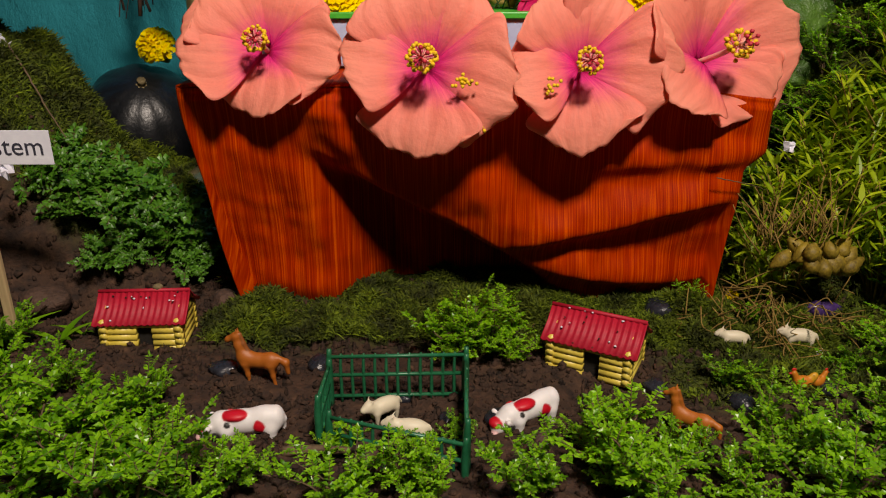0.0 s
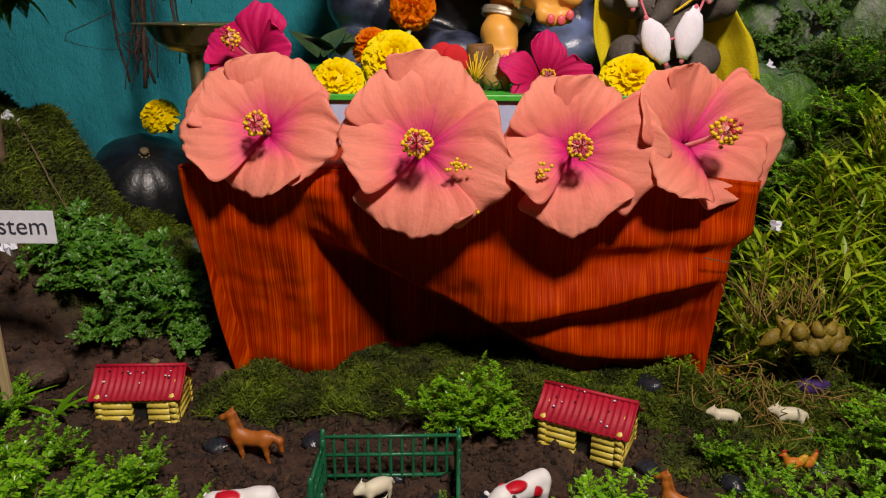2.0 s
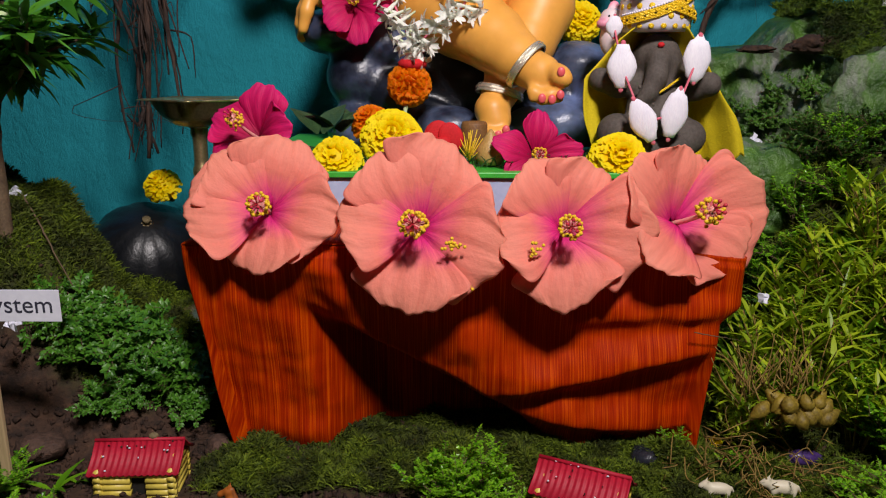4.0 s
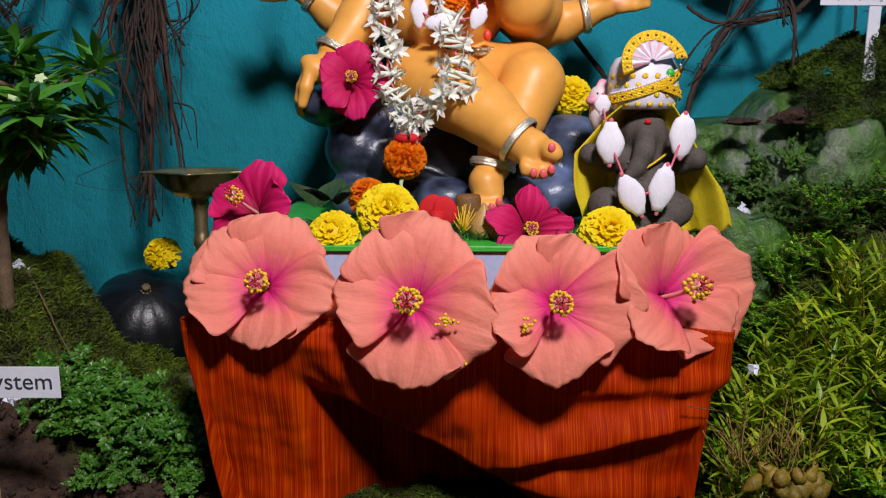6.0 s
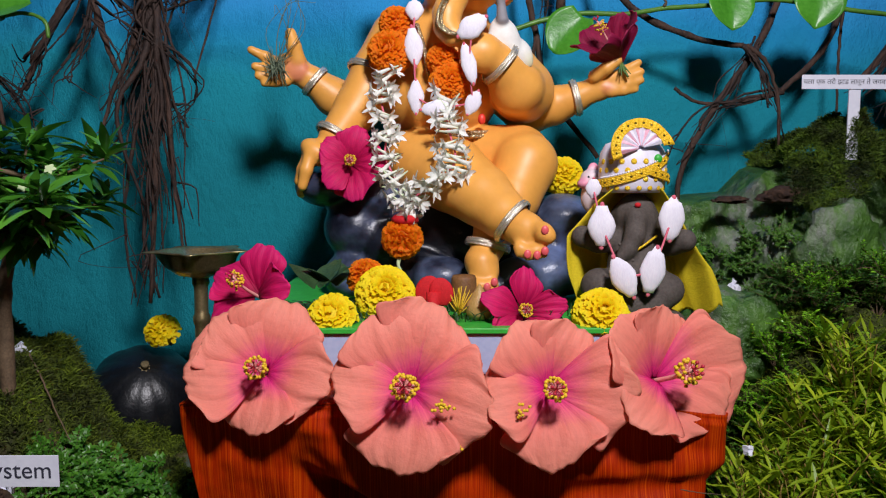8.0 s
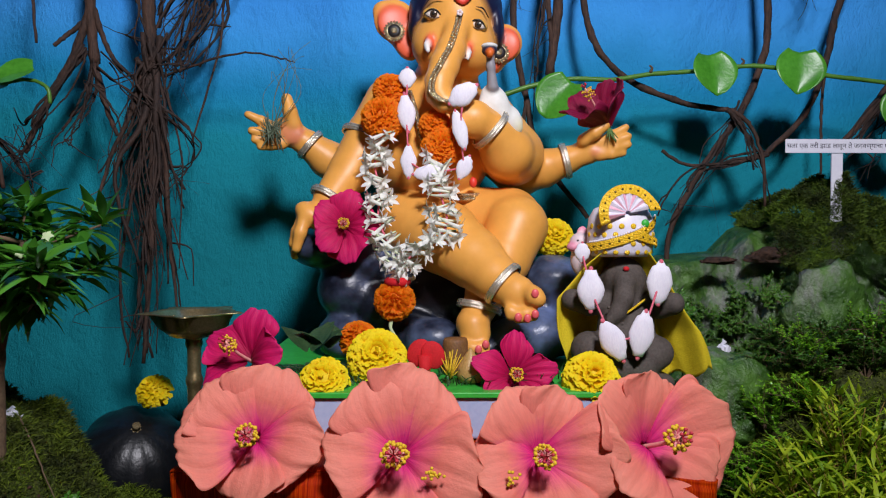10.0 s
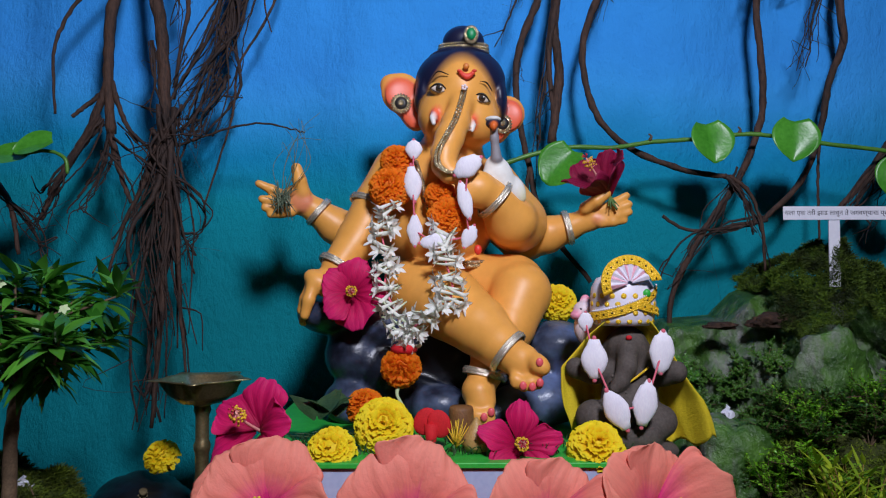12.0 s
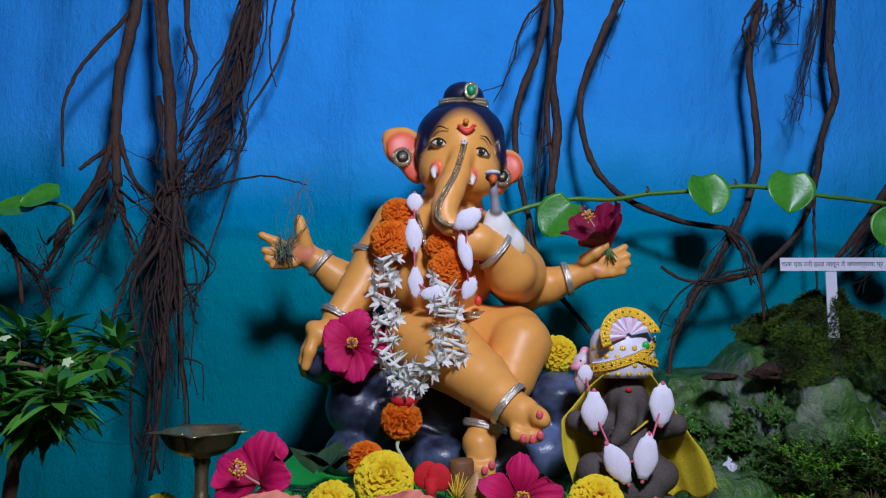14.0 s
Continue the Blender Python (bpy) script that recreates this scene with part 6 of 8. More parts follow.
# ---------------------------------------------------------------- signs
def lettering(text, size, m, parent, label):
    cu = bpy.data.curves.new("lettering", "FONT")
    cu.body, cu.size, cu.align_x, cu.align_y, cu.extrude = text, size, "RIGHT", "CENTER", 0.0001
    cu.materials.append(MAT["ink"])
    ob = new("lettering", cu)
    ob.parent = parent
    ob.matrix_parent_inverse = parent.matrix_basis.inverted()
    ob.matrix_world = m
    return tagged(ob, label)


def lettering_left(*what):
    ob = lettering(*what)
    ob.data.align_x = "LEFT"
    return ob


tr, br = np.array((-0.313, 0.606, 0.201)), np.array((-0.316, 0.606, 0.173))
H = tr[2] - br[2]
stick_x = tr[0] - 0.068
sign = thing("garden_sign", "white card sign with dark lettering on a bare wooden stick", "sign", (stick_x, 0.612, height(stick_x, 0.612)))
part("card", Geo().add(*box((tr[0] - 0.0675, 0.606, (tr[2] + br[2]) / 2), (0.135, 0.0012, H), 0.0003)), "paper", sign, smooth=False)
part("stick", Geo().add(*box((stick_x, 0.6095, (height(stick_x, 0.612) + tr[2]) / 2 - 0.01), (0.008, 0.005, tr[2] - height(stick_x, 0.612) + 0.01), 0.001)), "wood_stick", sign, smooth=False)
lettering("Ecosystem", 0.0215, pose(tr[0] - 0.0055, 0.6051, (tr[2] + br[2]) / 2 + 0.0005, 90, 0, 0), sign, "dark printed letters")

c0, c1 = np.array((0.530, 1.060, 0.583)), np.array((0.530, 1.060, 0.563))
W = 0.205
sign = thing("hill_sign", "narrow white card sign on a white stick above moss", "sign", ((0.608, 1.060, 0.502)[0], 1.062, 0.47))
part("card", Geo().add(*box((c0[0] + W / 2, 1.06, (c0[2] + c1[2]) / 2), (W, 0.0012, c0[2] - c1[2]), 0.0003)), "paper", sign, smooth=False)
part("stick", Geo().add(*box(((0.607, 1.060, 0.531)[0], 1.0625, 0.513), (0.0165, 0.003, 0.10), 0.0005)), "paper", sign, smooth=False)
lettering_left("चला एक तरी झाड लावून ते जगवण्याचा प्र", 0.0098, pose(c0[0] + 0.002, 1.0592, (c0[2] + c1[2]) / 2, 90, 0, 0), sign, "dark printed letters")


# ---------------------------------------------------------------- hanging roots and vine
def gnarl(points, r0, r1, rng, sides=7, jitter=0.0025, steps=7, knots=True):
    line = spline(points, steps)
    n = len(line)
    line[1:-1] += rng.normal(0, jitter * 0.22, (n - 2, 3))
    r = np.linspace(r0, r1, n)
    if knots:
        r = r * (1 + 0.07 * np.maximum(rng.normal(0, 1, n), -0.8))
    return tube(line, r, sides, 0.10, rng)


def root(label, mains, hairs, seed, base=None):
    """mains: (points, thick, thin); hairs: (from, to, count, spread, thickness)."""
    rng = np.random.default_rng(seed)
    t_ = thing("aerial_root", label, "root", base if base is not None else mains[0][0][0], group="roots hung before the cloth")
    for points, r0, r1 in mains:
        part("root_stem", Geo().add(*gnarl(points, r0, r1, rng)), "root_bark", t_)
    for line, count, spread, r in hairs:
        p = np.array(line, dtype=float)
        for i in range(int(count * (0.62 if seed < 4 else 0.8) + 0.5)):
            geo = Geo()
            pts = []
            off = rng.normal(0, 1, 3) * spread * (1, 0.5, 0.3)
            m = rng.integers(max(2, len(p) - 1), len(p) + 1)
            for j, q in enumerate(p[:m]):
                k = j / (len(p) - 1)
                pts.append(q + off * (0.15 + 0.9 * k) + rng.normal(0, 1, 3) * spread * 0.48)
            wave, turn = rng.uniform(0.3, 1.1) * spread, rng.uniform(0, 6.28)
            pts = spline(pts, 4)
            ks = np.linspace(0, 1, len(pts))
            swing = wave * np.sin(ks * rng.uniform(5, 13) + turn) * ks
            pts = pts + np.column_stack([swing, 0.4 * np.roll(swing, 2), 0.2 * swing])
            rr = r * (rng.uniform(0.35, 0.9) if rng.random() < 0.55 else rng.uniform(0.9, 2.0))
            geo.add(*gnarl(pts, rr, rr * 0.35, rng, 5, 0.003, 2))
            if rng.random() < 0.6:
                s = np.array(pts[-3])
                geo.add(*gnarl([s, s + rng.normal(0, 0.018, 3) - (0, 0, 0.012), s + rng.normal(0, 0.028, 3) - (0, 0, 0.03)], rr * 0.5, rr * 0.2, rng, 4, 0.003, 4))
            part("rootlet", geo, "root_hair", t_)
    return t_


root("forked brown hanging root with drooping rootlets", [
    ([(-0.495, 1.180, 1.128), (-0.501, 1.180, 1.017), (-0.521, 1.175, 0.907), (-0.522, 1.170, 0.803), (-0.514, 1.165, 0.712)], 0.0105, 0.0080),
    ([(-0.522, 1.170, 0.798), (-0.551, 1.165, 0.716), (-0.599, 1.160, 0.627), (-0.621, 1.155, 0.571)], 0.0075, 0.004),
    ([(-0.517, 1.170, 0.798), (-0.496, 1.165, 0.740), (-0.470, 1.160, 0.697)], 0.005, 0.003),
    ([(-0.514, 1.165, 0.712), (-0.496, 1.160, 0.645), (-0.476, 1.155, 0.598)], 0.006, 0.003),
    ([(-0.508, 1.180, 1.015), (-0.558, 1.180, 0.960), (-0.597, 1.180, 0.908), (-0.617, 1.180, 0.845), (-0.613, 1.180, 0.748)], 0.0042, 0.0022),
    ([(-0.535, 1.170, 0.777), (-0.560, 1.165, 0.754), (-0.576, 1.160, 0.739)], 0.0045, 0.003)],
    [([(-0.532, 1.165, 0.740), (-0.573, 1.160, 0.673), (-0.607, 1.150, 0.607), (-0.636, 1.150, 0.552)], 22, 0.010, 0.0024),
     ([(-0.514, 1.165, 0.721), (-0.517, 1.160, 0.659), (-0.545, 1.155, 0.608), (-0.555, 1.150, 0.580)], 12, 0.008, 0.0020)], 1)
root("straight brown hanging root ending in a curtain of rootlets", [
    ([(-0.461, 1.175, 1.126), (-0.451, 1.175, 0.976), (-0.434, 1.170, 0.856), (-0.424, 1.160, 0.720)], 0.0115, 0.0095),
    ([(-0.465, 1.170, 1.053), (-0.457, 1.168, 0.993), (-0.450, 1.165, 0.918)], 0.0045, 0.003),
    ([(-0.425, 1.155, 0.738), (-0.448, 1.150, 0.644), (-0.484, 1.145, 0.561), (-0.506, 1.140, 0.480)], 0.0050, 0.002),
    ([(-0.422, 1.155, 0.719), (-0.417, 1.145, 0.597), (-0.418, 1.135, 0.444), (-0.427, 1.120, 0.246)], 0.0080, 0.003),
    ([(-0.420, 1.155, 0.710), (-0.398, 1.140, 0.570), (-0.387, 1.130, 0.426), (-0.373, 1.120, 0.323)], 0.0055, 0.002)],
    [([(-0.422, 1.155, 0.738), (-0.419, 1.145, 0.643), (-0.427, 1.140, 0.533), (-0.427, 1.130, 0.391), (-0.431, 1.120, 0.263)], 36, 0.021, 0.0030),
     ([(-0.424, 1.155, 0.710), (-0.409, 1.145, 0.616), (-0.399, 1.140, 0.497), (-0.389, 1.130, 0.374)], 22, 0.014, 0.0022),
     ([(-0.429, 1.155, 0.710), (-0.457, 1.150, 0.625), (-0.474, 1.145, 0.534), (-0.487, 1.140, 0.462)], 14, 0.012, 0.0020),
     ([(-0.454, 1.165, 0.864), (-0.443, 1.160, 0.796), (-0.434, 1.155, 0.738)], 6, 0.006, 0.0018),
     ([(-0.399, 1.160, 0.739), (-0.427, 1.140, 0.661), (-0.386, 1.135, 0.578), (-0.435, 1.130, 0.497)], 10, 0.030, 0.0018),
     ([(-0.487, 1.150, 0.709), (-0.425, 1.140, 0.615), (-0.465, 1.135, 0.515), (-0.397, 1.130, 0.409)], 10, 0.028, 0.0018),
     ([(-0.365, 1.170, 0.741), (-0.395, 1.150, 0.709), (-0.448, 1.145, 0.699), (-0.508, 1.140, 0.661)], 8, 0.020, 0.0016)], 2)
root("dense sheaf of thin dark roots falling aslant", [
    ([(-0.234, 1.220, 1.075), (-0.247, 1.215, 0.991), (-0.272, 1.210, 0.918), (-0.318, 1.200, 0.830), (-0.325, 1.190, 0.745), (-0.369, 1.180, 0.589)], 0.0028, 0.0016),
    ([(-0.419, 1.190, 1.072), (-0.414, 1.190, 0.981), (-0.399, 1.190, 0.931), (-0.411, 1.185, 0.851), (-0.418, 1.180, 0.772)], 0.0055, 0.0025),
    ([(-0.267, 1.210, 1.061), (-0.276, 1.205, 0.987), (-0.272, 1.200, 0.925), (-0.262, 1.200, 0.890)], 0.0022, 0.0010),
    ([(-0.409, 1.165, 0.691), (-0.326, 1.150, 0.716), (-0.264, 1.140, 0.724), (-0.214, 1.120, 0.711), (-0.190, 1.110, 0.703)], 0.0022, 0.0010)],
    [([(-0.294, 1.205, 1.110), (-0.308, 1.200, 1.005), (-0.333, 1.195, 0.903), (-0.357, 1.185, 0.821), (-0.388, 1.170, 0.731)], 34, 0.020, 0.0026),
     ([(-0.314, 1.200, 1.087), (-0.324, 1.200, 0.985), (-0.356, 1.190, 0.892), (-0.403, 1.180, 0.791), (-0.419, 1.165, 0.711)], 18, 0.018, 0.0024),
     ([(-0.343, 1.185, 0.812), (-0.359, 1.180, 0.772), (-0.383, 1.170, 0.712), (-0.407, 1.165, 0.693)], 16, 0.012, 0.0020),
     ([(-0.416, 1.190, 0.981), (-0.420, 1.185, 0.900), (-0.420, 1.180, 0.820)], 7, 0.008, 0.0018)], 3)
root("pair of brown roots hanging straight behind the statue", [
    ([(0.224, 1.200, 1.128), (0.225, 1.200, 1.005), (0.211, 1.195, 0.903), (0.219, 1.190, 0.812), (0.204, 1.180, 0.699)], 0.0085, 0.0075),
    ([(0.215, 1.190, 0.941), (0.202, 1.188, 0.851), (0.207, 1.185, 0.753)], 0.0055, 0.004),
    ([(0.219, 1.215, 1.115), (0.194, 1.210, 0.969), (0.155, 1.205, 0.866), (0.149, 1.200, 0.776), (0.168, 1.195, 0.668), (0.192, 1.190, 0.572), (0.267, 1.180, 0.469)], 0.0068, 0.0040),
    ([(0.169, 1.195, 0.677), (0.162, 1.190, 0.581), (0.161, 1.190, 0.496)], 0.003, 0.002)],
    [([(0.207, 1.190, 0.921), (0.195, 1.188, 0.822), (0.182, 1.185, 0.734), (0.172, 1.180, 0.675)], 7, 0.006, 0.0020),
     ([(0.205, 1.210, 1.050), (0.164, 1.205, 0.997), (0.143, 1.200, 0.935), (0.123, 1.200, 0.865)], 5, 0.007, 0.0016),
     ([(0.155, 1.200, 0.845), (0.161, 1.200, 0.805), (0.165, 1.200, 0.771)], 2, 0.004, 0.0012)], 4)
root("long brown root looping down to a knot", [
    ([(0.352, 1.220, 1.086), (0.302, 1.220, 0.983), (0.267, 1.215, 0.889), (0.265, 1.210, 0.818), (0.287, 1.205, 0.747), (0.338, 1.200, 0.694), (0.420, 1.190, 0.657), (0.499, 1.180, 0.641)], 0.0070, 0.0045),
    ([(0.497, 1.180, 0.644), (0.527, 1.175, 0.617), (0.546, 1.170, 0.561), (0.547, 1.165, 0.487)], 0.0040, 0.002)],
    [([(0.492, 1.180, 0.644), (0.519, 1.175, 0.608), (0.539, 1.170, 0.551), (0.546, 1.165, 0.468)], 9, 0.007, 0.0022),
     ([(0.341, 1.220, 1.055), (0.314, 1.215, 0.991), (0.286, 1.210, 0.908)], 4, 0.006, 0.0015)], 5)
root("slender root bending down to a forked foot", [
    ([(0.604, 1.240, 1.095), (0.571, 1.235, 0.967), (0.573, 1.230, 0.863), (0.572, 1.225, 0.761), (0.531, 1.205, 0.659), (0.476, 1.190, 0.581), (0.426, 1.180, 0.505), (0.396, 1.170, 0.441), (0.390, 1.165, 0.360)], 0.0065, 0.0045),
    ([(0.389, 1.190, 0.579), (0.429, 1.185, 0.556), (0.498, 1.180, 0.559), (0.544, 1.175, 0.572)], 0.0030, 0.0020)],
    [([(0.601, 1.240, 1.063), (0.582, 1.235, 1.019), (0.573, 1.230, 0.966)], 12, 0.012, 0.0020),
     ([(0.519, 1.200, 0.649), (0.476, 1.190, 0.581), (0.426, 1.180, 0.515), (0.380, 1.170, 0.459)], 12, 0.012, 0.0020),
     ([(0.551, 1.180, 0.575), (0.498, 1.180, 0.559), (0.451, 1.180, 0.543), (0.405, 1.175, 0.478)], 7, 0.008, 0.0018)], 6)
root("rough hanging root with a tassel of short rootlets", [
    ([(0.735, 1.240, 1.127), (0.714, 1.235, 0.978), (0.717, 1.230, 0.883), (0.688, 1.225, 0.811), (0.670, 1.220, 0.730), (0.628, 1.205, 0.639), (0.555, 1.190, 0.571)], 0.0078, 0.0045),
    ([(0.670, 1.220, 0.730), (0.661, 1.215, 0.660), (0.659, 1.210, 0.582), (0.655, 1.200, 0.515)], 0.0028, 0.0018)],
    [([(0.701, 1.235, 1.082), (0.684, 1.230, 0.997), (0.663, 1.225, 0.912), (0.637, 1.220, 0.835)], 9, 0.010, 0.0024),
     ([(0.651, 1.235, 1.093), (0.643, 1.235, 1.040), (0.636, 1.230, 1.002)], 12, 0.020, 0.0020),
     ([(0.721, 1.235, 1.061), (0.712, 1.230, 0.976), (0.712, 1.225, 0.872)], 6, 0.006, 0.0020)], 7)
root("bundle of dark roots slanting by the hill", [
    ([(0.855, 1.200, 0.795), (0.792, 1.200, 0.726), (0.737, 1.195, 0.653), (0.682, 1.190, 0.590)], 0.0080, 0.004)],
    [([(0.832, 1.200, 0.746), (0.767, 1.195, 0.677), (0.713, 1.190, 0.609), (0.671, 1.185, 0.571)], 16, 0.011, 0.0024),
     ([(0.799, 1.200, 0.668), (0.751, 1.190, 0.609), (0.718, 1.180, 0.533)], 8, 0.010, 0.0018)], 8)
root("dark root tangle hanging at the cloth's far edge", [
    ([(-0.764, 1.170, 0.665), (-0.704, 1.165, 0.637), (-0.671, 1.160, 0.590), (-0.655, 1.155, 0.516)], 0.006, 0.003)],
    [([(-0.745, 1.170, 0.656), (-0.693, 1.165, 0.618), (-0.656, 1.160, 0.571), (-0.602, 1.150, 0.511)], 12, 0.010, 0.0020)], 9)


def heart_leaf(L, W, seed):
    """A broad pothos leaf hanging by its stalk, tip at -y."""
    rng = np.random.default_rng(seed)
    nu, nv = 16, 13
    v, ph = [], rng.uniform(0, 6)
    for i in range(nu):
        u = i / (nu - 1)
        w = W * (math.sin(math.pi * (0.10 + 0.865 * u)) ** 0.60) * (1 - 0.06 * u)
        for j in range(nv):
            s = 2 * j / (nv - 1) - 1
            notch = 0.04 * L * abs(s) ** 1.5 * (1 - u) ** 3
            v.append((s * w, -L * u + notch, 0.18 * W * s * s - 0.20 * L * u * u + 0.03 * W * math.sin(5 * u + 3 * s + ph) - 0.05 * W * (1 - abs(s)) ** 3))
    return v, grid(nu, nv)


def vine():
    line = [(0.113, 1.164, 0.658), (0.169, 1.164, 0.677), (0.235, 1.169, 0.690), (0.302, 1.173, 0.690), (0.370, 1.178, 0.700), (0.441, 1.178, 0.705), (0.520, 1.173, 0.712), (0.575, 1.169, 0.707), (0.637, 1.164, 0.696), (0.744, 1.155, 0.681), (0.848, 1.145, 0.661)]
    t_ = thing("money_plant_vine", "green creeper with broad heart-shaped leaves strung before the cloth", "vine", line[0])
    rng = np.random.default_rng(3)
    part("stem", Geo().add(*gnarl(line, 0.0042, 0.0034, rng, 8, 0.0008)), "vine_green", t_)
    for k, (at, L, W, n, spin, seed) in enumerate((((0.232, 1.145, 0.682), 0.068, 0.038, (-0.2, -1, 0.35), -38, 1), ((0.451, 1.155, 0.725), 0.066, 0.038, (0.1, -1, 0.45), 8, 2), ((0.593, 1.150, 0.729), 0.067, 0.039, (-0.1, -1, 0.4), -6, 3), ((0.756, 1.131, 0.662), 0.058, 0.034, (-0.3, -1, 0.3), -25, 4))):
        v, f = heart_leaf(L, W, seed)
        leaf = part("leaf", Geo().add(moved(v, facing(at, n, spin)), f), "vine_leaf", t_)
        leaf.modifiers.new("thickness", "SOLIDIFY").thickness = 0.0006
    for p in ((0.365, 1.176, 0.702), (0.511, 1.174, 0.713)):
        part("node", Geo().add(*tube(spline([p, np.array(p) + (0.002, -0.004, 0.006), np.array(p) + (-0.003, -0.006, 0.010)], 3), [0.0030, 0.0012], 5)), "twig", t_)
    line2 = [(-0.946, 1.300, 0.642), (-0.815, 1.180, 0.638), (-0.703, 1.075, 0.643), (-0.624, 1.070, 0.658), (-0.571, 1.065, 0.668), (-0.538, 1.060, 0.657), (-0.532, 1.060, 0.633)]
    t2 = thing("money_plant_vine", "short green creeper end with two broad leaves", "vine", line2[0])
    part("stem", Geo().add(*gnarl(line2, 0.0035, 0.0025, rng, 8, 0.0006)), "vine_green", t2)
    for at, L, W, n, spin, seed in (((-0.593, 1.060, 0.660), 0.060, 0.024, (0.1, -0.9, 0.7), -100, 5), ((-0.553, 1.055, 0.683), 0.055, 0.024, (0.1, -0.8, 0.7), -70, 6)):
        v, f = heart_leaf(L, W, seed)
        part("leaf", Geo().add(moved(v, facing(at, n, spin)), f), "vine_leaf", t2)
    return t_


vine()


# ---------------------------------------------------------------- growing plants
def sprig_mesh(seed, stems=8, reach=0.055, rise=0.05, leaf=0.0062, mat="fern_leaf", twigs=7, leaves=6):
    """A bushy little herb: wiry stems, side twigs, very many small oval leaves."""
    rng = np.random.default_rng(seed)
    wood, green = Geo(), Geo()
    V, n = [], 0
    F = []

    def put_leaf(p, d, size):
        nonlocal n
        d = d / (np.linalg.norm(d) + 1e-9)
        side = np.cross(d, (0, 0, 1)) + rng.normal(0, 0.25, 3)
        side /= np.linalg.norm(side) + 1e-9
        nrm = np.cross(side, d)
        w = size * 0.34
        V.extend([p, p + d * size * 0.45 + side * w + nrm * size * 0.10, p + d * size * 0.55, p + d * size * 0.45 - side * w + nrm * size * 0.10, p + d * size - nrm * size * 0.12])
        F.extend([(n, n + 1, n + 2), (n, n + 2, n + 3), (n + 1, n + 4, n + 2), (n + 2, n + 4, n + 3)])
        n += 5

    for s in range(stems):
        a = s * 2 * math.pi / stems + rng.normal(0, 0.35)
        out = rng.uniform(0.3, 1.0)
        tip = np.array((math.cos(a) * reach * out, math.sin(a) * reach * out, rise * rng.uniform(0.6, 1.15)))
        mid = tip * (0.40, 0.40, 0.65) + rng.normal(0, 0.004, 3)
        line = spline([(0, 0, -0.004), mid, tip], 6)
        wood.add(*tube(line, [0.0011, 0.0005], 4))
        for t in range(twigs):
            k = 0.25 + 0.75 * (t + rng.uniform(0, 0.8)) / twigs
            b = line[min(int(k * (len(line) - 1)), len(line) - 1)]
            d = rng.normal(0, 1, 3)
            d[2] = abs(d[2]) * 0.45 + 0.15
            d += (tip / np.linalg.norm(tip)) * 0.7
            d /= np.linalg.norm(d)
            L = rng.uniform(0.4, 1.0) * reach * 0.42
            e1 = b + d * L + (0, 0, -0.10 * L)
            wood.add(*tube([b, (b + e1) / 2 + (0, 0, 0.08 * L), e1], [0.0005, 0.0003], 3))
            side = np.cross(d, (0, 0, 1))
            side /= np.linalg.norm(side) + 1e-9
            for q in range(leaves):
                kk = (q + 0.6) / leaves
                p = b + (e1 - b) * kk + (0, 0, 0.16 * L * kk * (1 - kk) * 2)
                size = leaf * rng.uniform(0.7, 1.25)
                for sg in (-1, 1):
                    put_leaf(p, d * 0.55 + sg * side + rng.normal(0, 0.2, 3), size)
            put_leaf(e1, d, leaf * 1.1)
    green.add(V, F)
    return wood.mesh("stalk", [MAT["twig"]]), green.mesh("foliage", [MAT[mat]], False)


def plant_kind(label, category, group, meshes):
    made = []
    for wood, green in meshes:
        t_ = thing("leafy_plant", label, category, (0, 0, -5), group)
        part("stalk", wood, "", t_, local=True)
        part("foliage", green, "", t_, local=True)
        made.append(t_)
    return made


placed = set()


def plant_out(kinds, k, x, y, size, yaw, lift=0.0, lean=(0, 0)):
    """Sets the first of a kind in its place, and copies after that."""
    t_ = kinds[k % len(kinds)]
    m = pose(x, y, height(x, y) + lift, lean[0], lean[1], yaw)
    if t_.name not in placed:
        placed.add(t_.name)
        t_.matrix_world = m @ Matrix.Scale(size, 4)
        return t_
    c = copy_thing(t_, m)
    c.scale = (size,) * 3
    return c


rng = np.random.default_rng(77)
ferns = plant_kind("bright green small-leaved herb growing in the soil", "plant", "green herbs of the yard", [sprig_mesh(s, 9, 0.058, 0.055, 0.0050, twigs=10, leaves=7) for s in range(6)])
blues = plant_kind("bluish-green fine-leaved herb on the bank", "plant", "bluish herbs of the bank", [sprig_mesh(20 + s, 8, 0.060, 0.026, 0.0070, "blue_leaf", 9, 5) for s in range(4)])
# the mountain kind carries the dim light in its leaf colour
shaded_ferns = plant_kind("fine-leaved dark green fern, darkened for dim light on the painted mountain", "plant", "dark ferns of the mountain", [sprig_mesh(40 + s, 9, 0.055, 0.042, 0.0050, "shade_fern", 10, 6) for s in range(4)])

